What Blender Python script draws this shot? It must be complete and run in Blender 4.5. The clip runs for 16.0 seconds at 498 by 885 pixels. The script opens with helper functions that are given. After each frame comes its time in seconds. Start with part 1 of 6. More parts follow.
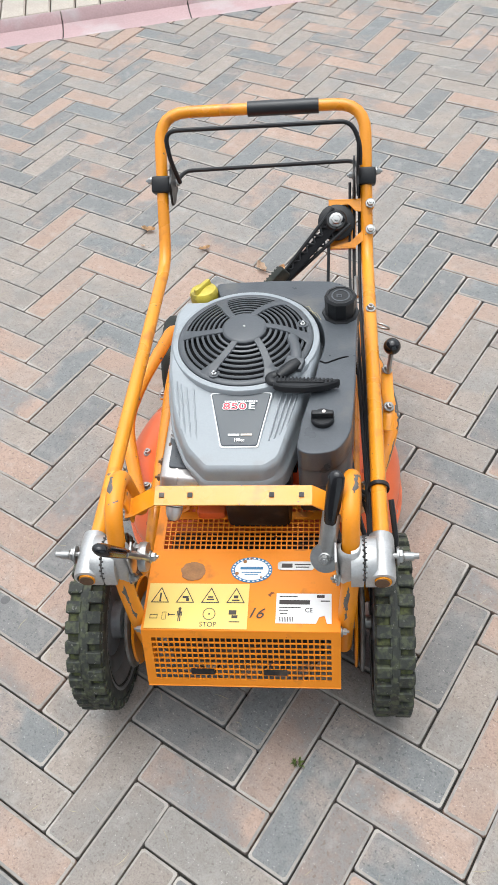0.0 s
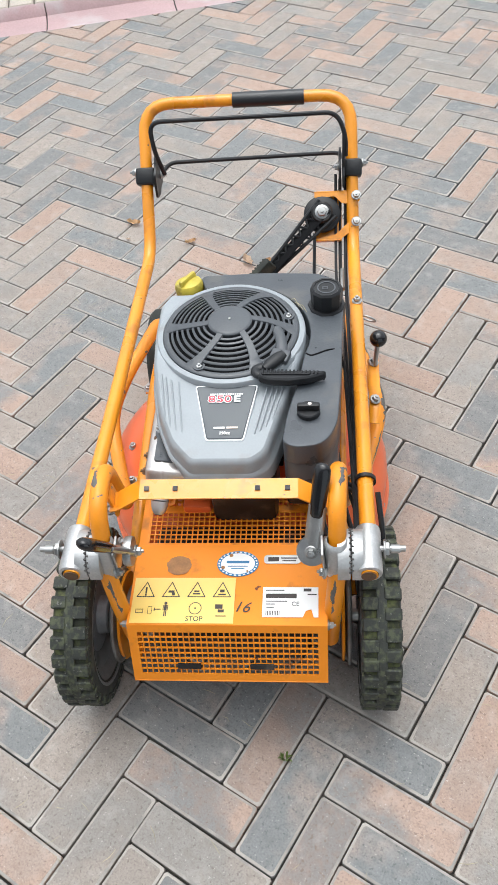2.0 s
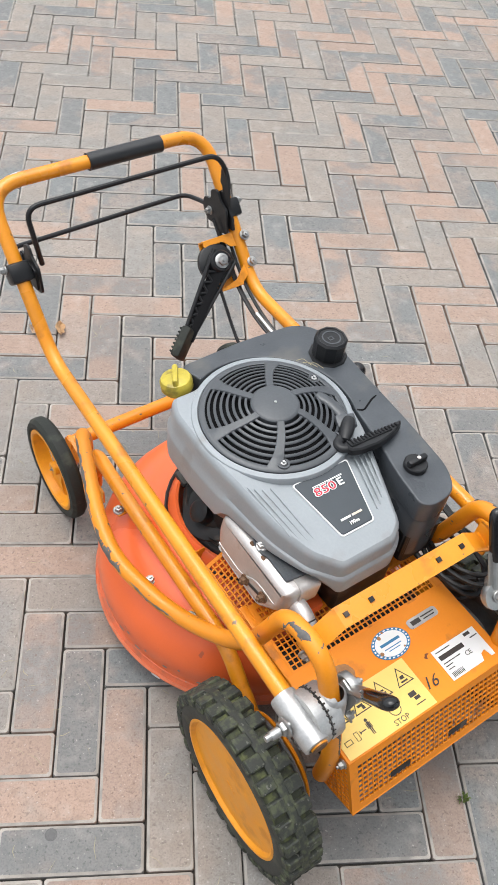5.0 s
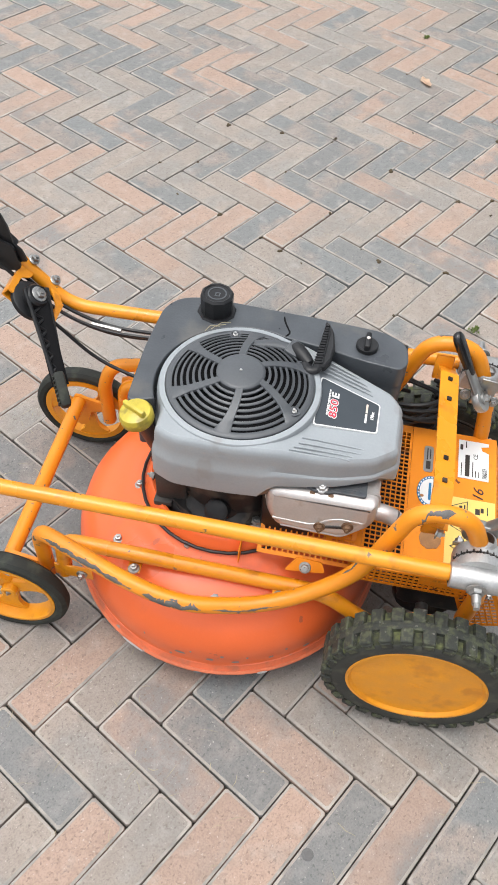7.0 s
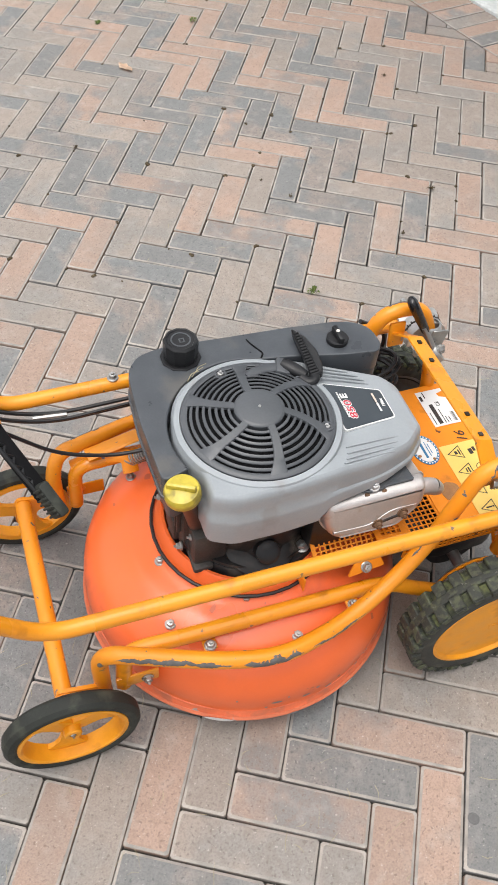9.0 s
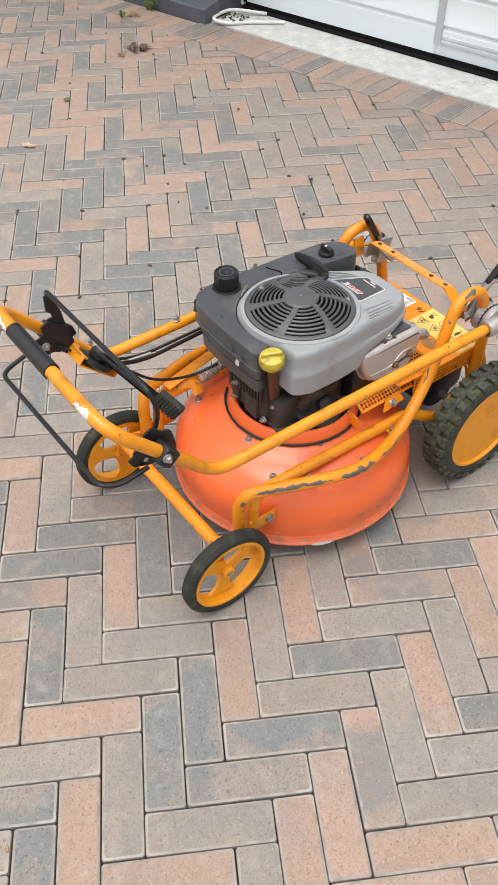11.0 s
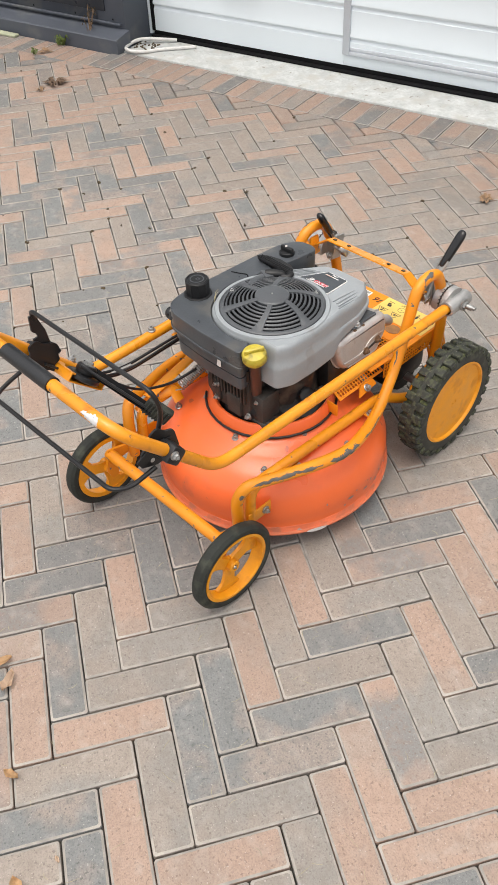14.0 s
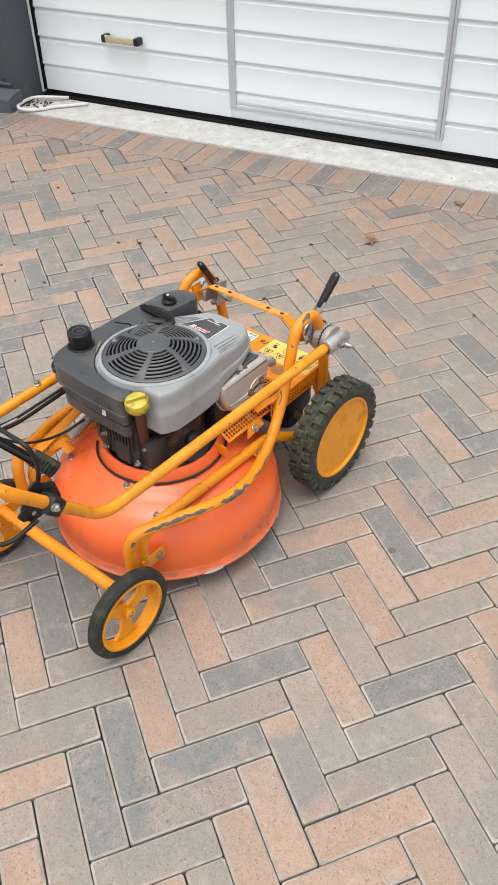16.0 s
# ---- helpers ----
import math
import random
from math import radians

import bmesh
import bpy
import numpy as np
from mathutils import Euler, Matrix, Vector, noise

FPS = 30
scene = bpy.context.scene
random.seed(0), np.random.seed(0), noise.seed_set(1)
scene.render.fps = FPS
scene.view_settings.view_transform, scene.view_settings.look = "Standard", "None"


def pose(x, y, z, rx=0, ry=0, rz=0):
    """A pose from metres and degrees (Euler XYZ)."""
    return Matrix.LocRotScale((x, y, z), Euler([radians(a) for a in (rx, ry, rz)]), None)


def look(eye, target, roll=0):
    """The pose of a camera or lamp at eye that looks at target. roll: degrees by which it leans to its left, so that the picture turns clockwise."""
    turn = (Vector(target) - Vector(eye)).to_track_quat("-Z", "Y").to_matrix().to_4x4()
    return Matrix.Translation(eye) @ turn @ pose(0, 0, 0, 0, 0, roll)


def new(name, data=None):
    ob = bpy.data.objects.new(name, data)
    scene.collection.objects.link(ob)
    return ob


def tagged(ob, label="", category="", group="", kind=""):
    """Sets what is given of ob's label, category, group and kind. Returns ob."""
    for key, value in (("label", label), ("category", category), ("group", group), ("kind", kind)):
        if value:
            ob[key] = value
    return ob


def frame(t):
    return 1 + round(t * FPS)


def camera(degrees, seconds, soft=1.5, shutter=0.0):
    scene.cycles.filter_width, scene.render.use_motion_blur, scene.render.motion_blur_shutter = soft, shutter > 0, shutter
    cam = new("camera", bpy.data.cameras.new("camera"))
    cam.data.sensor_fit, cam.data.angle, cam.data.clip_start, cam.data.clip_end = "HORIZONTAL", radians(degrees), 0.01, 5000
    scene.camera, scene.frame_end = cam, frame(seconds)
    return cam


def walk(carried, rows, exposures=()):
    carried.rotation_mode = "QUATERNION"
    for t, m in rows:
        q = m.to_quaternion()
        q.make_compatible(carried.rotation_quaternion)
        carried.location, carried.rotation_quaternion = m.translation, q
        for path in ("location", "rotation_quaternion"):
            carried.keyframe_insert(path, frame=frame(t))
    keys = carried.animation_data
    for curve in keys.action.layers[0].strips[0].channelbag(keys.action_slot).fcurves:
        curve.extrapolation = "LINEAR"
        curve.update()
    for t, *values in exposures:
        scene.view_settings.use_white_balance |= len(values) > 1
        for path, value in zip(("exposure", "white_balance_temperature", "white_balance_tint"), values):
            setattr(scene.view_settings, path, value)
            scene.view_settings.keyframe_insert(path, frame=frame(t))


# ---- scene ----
cam = camera(32.9, 16.0, shutter=0.12)
PATH = [
    (0, (0.017, 0.048, 1.32), (-0.825, 1.079, -0.173), -7.5),
    (0.5, (0.019, 0.046, 1.314), (-0.806, 1.091, -0.178), -7.1),
    (1, (0.03, 0.05, 1.313), (-0.783, 1.093, -0.187), -6.9),
    (1.5, (0.019, 0.052, 1.312), (-0.794, 1.087, -0.194), -7.0),
    (2, (0.018, 0.052, 1.311), (-0.797, 1.091, -0.191), -6.9),
    (2.5, (0.015, 0.05, 1.318), (-0.797, 1.102, -0.177), -6.2),
    (3, (-0.022, 0.043, 1.317), (-0.801, 1.119, -0.177), -4.5),
    (3.5, (-0.115, 0.047, 1.304), (-0.768, 1.177, -0.212), -1.5),
    (3.7, (-0.205, 0.048, 1.293), (-0.799, 1.187, -0.24), -0.6),
    (5.8, (-0.993, 0.044, 1.315), (-0.317, 1.184, -0.182), 5.4),
    (6, (-1.018, 0.092, 1.311), (-0.289, 1.197, -0.189), 3.2),
    (6.2, (-1.015, 0.161, 1.302), (-0.283, 1.21, -0.236), 1.1),
    (6.5, (-1.061, 0.248, 1.281), (-0.216, 1.196, -0.264), 1.9),
    (7, (-1.238, 0.307, 1.303), (-0.231, 1.099, -0.234), 3.6),
    (7.5, (-1.384, 0.362, 1.325), (-0.263, 1.016, -0.196), 4.3),
    (8, (-1.309, 0.498, 1.292), (-0.099, 0.998, -0.22), 4.5),
    (8.5, (-1.259, 0.591, 1.286), (-0.011, 0.903, -0.246), 5.4),
    (9, (-1.352, 0.755, 1.296), (-0.077, 0.898, -0.239), 5.9),
    (9.5, (-1.501, 0.862, 1.346), (-0.179, 0.891, -0.155), 4.7),
    (9.7, (-1.577, 0.866, 1.357), (-0.235, 0.884, -0.126), 3.5),
    (11.8, (-1.952, 1.185, 1.391), (-0.529, 0.934, 0.009), -2.1),
    (12, (-1.95, 1.187, 1.384), (-0.532, 0.92, -0.001), -2.3),
    (12.5, (-1.947, 1.193, 1.386), (-0.538, 0.899, -0.003), -2.7),
    (13, (-1.947, 1.189, 1.387), (-0.537, 0.885, 0.001), -2.9),
    (13.5, (-1.959, 1.186, 1.39), (-0.543, 0.878, 0.011), -3.0),
    (14, (-1.96, 1.193, 1.391), (-0.536, 0.876, 0.023), -2.7),
    (14.5, (-1.961, 1.188, 1.388), (-0.522, 0.864, 0.036), -2.7),
    (15, (-1.966, 1.2, 1.394), (-0.523, 0.831, 0.058), -1.8),
    (15.5, (-1.99, 1.167, 1.401), (-0.551, 0.725, 0.084), -1.4),
    (16, (-2.003, 1.119, 1.405), (-0.563, 0.621, 0.109), -1.9),
]
walk(cam, [(t, look(eye, target, roll)) for t, eye, target, roll in PATH], [(0, 0.72, 6200, 7), (3.7, 0.72, 6200, 7), (5.8, 0.58, 6450, 9), (6.4, 0.64, 6450, 9), (7.5, 0.70, 6500, 9), (9, 0.61, 6600, 10), (12, 0.56, 6800, 10), (16, 0.56, 6850, 10)])

# ---- world, sun and exposure ----
world = bpy.data.worlds.new("overcast_sky")
scene.world = world
world.use_nodes = True
wn, wl = world.node_tree.nodes, world.node_tree.links
sky = wn.new("ShaderNodeTexSky")
sky.sky_type, sky.sun_disc = "NISHITA", False
sky.sun_elevation, sky.sun_rotation = radians(75), radians(-38)
sky.air_density, sky.dust_density = 1.0, 4.0
pale = wn.new("ShaderNodeHueSaturation")
pale.inputs["Saturation"].default_value = 0.22
wl.new(sky.outputs[0], pale.inputs["Color"])
wl.new(pale.outputs[0], wn["Background"].inputs[0])
wn["Background"].inputs[1].default_value = 0.165
sun = new("sun", bpy.data.lights.new("sun", "SUN"))
sun.data.energy, sun.data.angle, sun.data.color = 1.0, radians(60), (1.0, 0.975, 0.94)
sun.matrix_world = look((0, 0, 10), (0.4, 0.6, 0.0))


# ---- materials ----
def material(name, base, rough=0.5, metal=0.0, vary=0.12, scale=18.0, grain=0.25, grain_scale=300.0, bump=0.15,
             wear=None, wear_amount=0.0, wear_scale=22.0, wear_metal=0.0, coat=0.0, shine=0.5, dirt=None, dirt_amount=0.0, dirt_scale=7.0):
    """Base colour varied at two scales, fine relief, and worn or dirty spots with a colour of their own."""
    m = bpy.data.materials.new(name)
    m.use_nodes = True
    n, l = m.node_tree.nodes, m.node_tree.links
    b = n["Principled BSDF"]
    b.inputs["Roughness"].default_value, b.inputs["Metallic"].default_value = rough, metal
    b.inputs["Coat Weight"].default_value = coat
    b.inputs["Specular IOR Level"].default_value = shine
    co = n.new("ShaderNodeTexCoord").outputs["Object"]

    def tex(s, d=5.0):
        t = n.new("ShaderNodeTexNoise")
        t.inputs["Scale"].default_value, t.inputs["Detail"].default_value = s, d
        l.new(co, t.inputs["Vector"])
        return t.outputs[0]

    def span(src, a, z, lo, hi):
        r = n.new("ShaderNodeMapRange")
        for k, v in ((1, a), (2, z), (3, lo), (4, hi)):
            r.inputs[k].default_value = v
        l.new(src, r.inputs[0])
        return r.outputs[0]

    def mix(f, a, c, mode="MIX"):
        x = n.new("ShaderNodeMix")
        x.data_type, x.blend_type = "RGBA", mode
        for s, v in ((0, f), (6, a), (7, c)):
            if hasattr(v, "links"):
                l.new(v, x.inputs[s])
            elif s == 0:
                x.inputs[0].default_value = v
            else:
                x.inputs[s].default_value = (*v, 1)
        return x.outputs[2]

    big, fine = tex(scale), tex(grain_scale, 2.0)
    col = mix(span(big, 0.3, 0.7, 0, 1), tuple(c * (1 - vary) for c in base), tuple(min(1, c * (1 + vary)) for c in base))
    col = mix(span(fine, 0.35, 0.65, 0, grain), col, tuple(c * 0.6 for c in base))
    rgh = span(big, 0.3, 0.7, max(0.03, rough - 0.08), min(1, rough + 0.1))
    if dirt:
        d = span(tex(dirt_scale, 8.0), 0.62 - dirt_amount * 0.3, 0.72 - dirt_amount * 0.2, 0, 0.85)
        col = mix(d, col, dirt)
    if wear:
        w = span(tex(wear_scale, 6.0), 0.70 - wear_amount * 0.2, 0.715 - wear_amount * 0.2, 0, 1)
        col = mix(w, col, wear)
        if wear_metal:
            l.new(span(w, 0, 1, metal, wear_metal), b.inputs["Metallic"])
    l.new(col, b.inputs["Base Color"])
    l.new(rgh, b.inputs["Roughness"])
    if bump:
        u = n.new("ShaderNodeBump")
        u.inputs["Strength"].default_value, u.inputs["Distance"].default_value = bump, 0.001
        l.new(fine, u.inputs["Height"])
        l.new(u.outputs[0], b.inputs["Normal"])
    return m


STEEL = (0.12, 0.12, 0.125)
M_ORANGE = material("orange_paint", (0.76, 0.280, 0.012), 0.30, vary=0.10, scale=9, grain=0.08, bump=0.06, wear=(0.17, 0.11, 0.06), wear_amount=0.02, wear_scale=62, coat=0.15, dirt=(0.50, 0.17, 0.012), dirt_amount=0.16, dirt_scale=26)
M_ORANGE_WORN = material("worn_orange_paint", (0.77, 0.265, 0.010), 0.38, vary=0.1, scale=12, grain=0.08, bump=0.08, wear=STEEL, wear_amount=0.22, wear_scale=70)
M_PANEL = material("orange_panel_paint", (0.80, 0.25, 0.012), 0.48, vary=0.06, scale=8, grain=0.05, bump=0.05, wear=(0.16, 0.05, 0.02), wear_amount=0.06, wear_scale=34, coat=0.0, shine=0.3, dirt=(0.34, 0.12, 0.03), dirt_amount=0.06, dirt_scale=16)
M_DECK = material("red_orange_deck_paint", (0.81, 0.142, 0.034), 0.34, vary=0.07, scale=5, grain=0.05, bump=0.05, wear=(0.50, 0.11, 0.05), wear_amount=0.04, wear_scale=34, coat=0.12, dirt=(0.66, 0.125, 0.045), dirt_amount=0.06, dirt_scale=13)
M_DECK_BAND = material("flaking_deck_paint", (0.70, 0.15, 0.06), 0.48, vary=0.15, scale=20, grain=0.15, bump=0.2, wear=(0.33, 0.27, 0.24), wear_amount=0.14, wear_scale=46, dirt=(0.42, 0.13, 0.07), dirt_amount=0.35, dirt_scale=30)
M_RIM_EDGE = material("scuffed_deck_edge", (0.62, 0.16, 0.07), 0.55, vary=0.2, scale=25, grain=0.2, wear=(0.40, 0.34, 0.30), wear_amount=0.22, wear_scale=30)
M_GREY = material("silver_grey_plastic", (0.284, 0.308, 0.326), 0.40, vary=0.06, scale=14, grain=0.1, bump=0.1, dirt=(0.24, 0.245, 0.245), dirt_amount=0.02, dirt_scale=22)
M_BLACK = material("matt_black_plastic", (0.014, 0.0145, 0.016), 0.38, vary=0.2, scale=30, grain=0.2, bump=0.2, shine=0.35)
M_TANK = material("dark_grey_plastic_tank", (0.060, 0.067, 0.076), 0.32, vary=0.20, scale=18, grain=0.15, bump=0.25, dirt=(0.098, 0.096, 0.092), dirt_amount=0.24, dirt_scale=16)
M_GRILLE = material("charcoal_plastic_grille", (0.072, 0.078, 0.086), 0.38, vary=0.12, grain=0.15, bump=0.15)
M_CORE = material("oily_dark_cast_metal", (0.019, 0.0185, 0.019), 0.42, metal=0.2, vary=0.45, scale=30, grain=0.3, dirt=(0.090, 0.074, 0.060), dirt_amount=0.22, dirt_scale=22, shine=0.35)
M_RUBBER = material("black_rubber", (0.028, 0.031, 0.027), 0.7, vary=0.3, scale=20, grain=0.3, bump=0.3, dirt=(0.062, 0.066, 0.050), dirt_amount=0.26, dirt_scale=26, shine=0.3)
M_TREAD = material("mossy_tyre_rubber", (0.031, 0.034, 0.028), 0.72, vary=0.35, scale=40, grain=0.35, bump=0.5, dirt=(0.078, 0.088, 0.048), dirt_amount=0.48, dirt_scale=105, wear=(0.13, 0.13, 0.11), wear_amount=0.25, wear_scale=140)
M_SIDEWALL = material("dusty_tyre_sidewall", (0.034, 0.036, 0.031), 0.7, vary=0.3, scale=30, grain=0.3, bump=0.3, dirt=(0.070, 0.072, 0.052), dirt_amount=0.35, dirt_scale=34)
M_GROOVE = material("grass_packed_groove", (0.038, 0.042, 0.026), 0.9, vary=0.5, scale=60, grain=0.5, bump=0.8, dirt=(0.110, 0.122, 0.046), dirt_amount=0.45, dirt_scale=75)
M_DISC = material("orange_wheel_plastic", (0.79, 0.315, 0.012), 0.42, vary=0.07, scale=30, grain=0.10, bump=0.15, dirt=(0.60, 0.225, 0.016), dirt_amount=0.20, dirt_scale=24)
M_ALU = material("cast_aluminium", (0.50, 0.50, 0.495), 0.44, metal=0.70, vary=0.12, scale=40, grain=0.25, bump=0.3)
M_ZINC = material("zinc_plated_steel", (0.40, 0.40, 0.39), 0.34, metal=0.85, vary=0.1, scale=60, grain=0.15)
M_MUFFLER = material("muffler_sheet_steel", (0.56, 0.535, 0.52), 0.42, metal=0.70, vary=0.10, scale=22, grain=0.15, dirt=(0.40, 0.33, 0.27), dirt_amount=0.05, dirt_scale=30)
M_GLOSS = material("glossy_black_plastic", (0.010, 0.010, 0.011), 0.16, vary=0.1, grain=0.1, bump=0.05)
M_RIM_GREY = material("dusty_grey_rim", (0.20, 0.20, 0.195), 0.55, metal=0.2, vary=0.25, scale=25, grain=0.25, dirt=(0.09, 0.085, 0.075), dirt_amount=0.3, dirt_scale=18)
M_BATTEN = material("weathered_pale_batten", (0.42, 0.44, 0.31), 0.8, vary=0.15, scale=20, grain=0.3)
M_RUST = material("rusty_bolt", (0.16, 0.09, 0.05), 0.7, metal=0.4, vary=0.3, scale=120)
M_FOAM = material("black_foam_grip", (0.015, 0.016, 0.018), 0.36, vary=0.1, grain=0.2, bump=0.3)
M_YELLOW = material("translucent_yellow_plastic", (0.50, 0.40, 0.045), 0.35, vary=0.2, scale=60, grain=0.15, dirt=(0.20, 0.16, 0.03), dirt_amount=0.3, dirt_scale=40)
M_BROWN = material("brown_filler_tube", (0.085, 0.04, 0.03), 0.45, vary=0.2)
M_STK_Y = material("yellow_sticker", (0.80, 0.56, 0.14), 0.4, vary=0.03, grain=0.03, bump=0)
M_STK_W = material("white_sticker", (0.74, 0.74, 0.73), 0.4, vary=0.04, grain=0.04, bump=0, dirt=(0.6, 0.3, 0.1), dirt_amount=0.05)
M_STK_B = material("blue_sticker", (0.02, 0.16, 0.33), 0.35, vary=0.05, grain=0.03, bump=0)
M_INK = material("dark_ink", (0.03, 0.022, 0.018), 0.5, vary=0.1, bump=0)
M_INK_R = material("red_ink", (0.55, 0.03, 0.06), 0.4, vary=0.05, bump=0)
M_OIL = material("soaked_oil_stain", (0.115, 0.115, 0.115), 0.75, vary=0.2, scale=200, grain=0.3)
M_SCUFF = material("scuffed_bare_steel", (0.12, 0.115, 0.11), 0.6, metal=0.1, vary=0.3, scale=60, grain=0.3, bump=0.2)
M_STAIN = material("rust_stain", (0.33, 0.155, 0.055), 0.6, vary=0.25, scale=60, grain=0.3)
M_PLATE = material("slate_sticker", (0.045, 0.055, 0.065), 0.38, vary=0.1, grain=0.05, bump=0)
M_WORN_LABEL = material("peeling_white_label", (0.62, 0.62, 0.63), 0.5, vary=0.15, scale=60, grain=0.15, wear=(0.20, 0.20, 0.22), wear_amount=0.45, wear_scale=90)
M_BARE = material("bare_scuffed_steel", (0.30, 0.30, 0.31), 0.45, metal=0.5, vary=0.2, scale=60, grain=0.2)
M_CHIP = material("bare_white_primer", (0.66, 0.64, 0.62), 0.55, vary=0.1, scale=60, grain=0.1)
M_CONCRETE = material("weathered_concrete", (0.49, 0.505, 0.495), 0.9, vary=0.16, scale=16, grain=0.35, grain_scale=90, bump=0.8, dirt=(0.42, 0.41, 0.38), dirt_amount=0.35, dirt_scale=11, wear=(0.30, 0.29, 0.27), wear_amount=0.18, wear_scale=40)
M_GUTTER = material("pinkish_gutter_concrete", (0.40, 0.275, 0.275), 0.85, vary=0.12, scale=5, grain=0.25, grain_scale=140, bump=0.5, dirt=(0.42, 0.38, 0.38), dirt_amount=0.4, dirt_scale=4)
M_BEIGE = material("beige_concrete_paver", (0.40, 0.35, 0.30), 0.9, vary=0.12, scale=6, grain=0.25, grain_scale=140, bump=0.5)
M_JOINT = material("dark_joint_sand", (0.040, 0.036, 0.031), 1.0, vary=0.4, scale=30, grain=0.4, bump=0.6, dirt=(0.075, 0.068, 0.058), dirt_amount=0.40, dirt_scale=5)
M_DOOR = material("white_coated_steel", (0.715, 0.785, 0.83), 0.38, vary=0.02, scale=2, grain=0.04, grain_scale=500, bump=0.08)
M_ALU_FRAME = material("satin_aluminium_profile", (0.53, 0.565, 0.61), 0.42, metal=0.12, vary=0.05, scale=8, grain=0.06)
M_ANTHRACITE = material("anthracite_paint", (0.070, 0.080, 0.100), 0.5, vary=0.1, scale=3, grain=0.1, bump=0.1, dirt=(0.12, 0.125, 0.13), dirt_amount=0.15, dirt_scale=5)
M_DARK_PANEL = material("black_window_panel", (0.026, 0.032, 0.042), 0.3, vary=0.1)
M_CASE = material("dusty_cast_crankcase", (0.055, 0.051, 0.047), 0.6, metal=0.25, vary=0.4, scale=24, grain=0.35, bump=0.5, dirt=(0.032, 0.029, 0.027), dirt_amount=0.35, dirt_scale=20)
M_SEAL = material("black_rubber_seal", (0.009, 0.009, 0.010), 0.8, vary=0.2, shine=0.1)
M_HOSE = material("grey_white_hose", (0.66, 0.65, 0.63), 0.55, vary=0.12, scale=30, grain=0.2)
M_BRASS = material("pale_gold_handle", (0.55, 0.51, 0.34), 0.4, metal=0.3, vary=0.06)
M_LEAF_DRY = material("dry_leaf", (0.50, 0.24, 0.10), 0.8, vary=0.3, scale=80, grain=0.3)
M_LEAF_PALE = material("pale_dry_leaf", (0.74, 0.57, 0.43), 0.8, vary=0.2, scale=80, grain=0.3)
M_LEAF_DARK = material("dark_withered_leaf", (0.14, 0.09, 0.06), 0.9, vary=0.4, scale=70, grain=0.3)
M_LEAF_TAN = material("tan_dry_leaf", (0.68, 0.45, 0.25), 0.8, vary=0.25, scale=80, grain=0.3)
M_LEAF_DULL = material("dull_withered_leaf", (0.27, 0.17, 0.10), 0.85, vary=0.35, scale=70, grain=0.3)
M_STRAW = material("dry_straw", (0.33, 0.29, 0.19), 0.8, vary=0.4, scale=40)
M_WEED = material("green_weed", (0.10, 0.14, 0.03), 0.7, vary=0.4, scale=90)
M_MOSS = material("brown_moss", (0.075, 0.055, 0.030), 0.95, vary=0.4, scale=150)


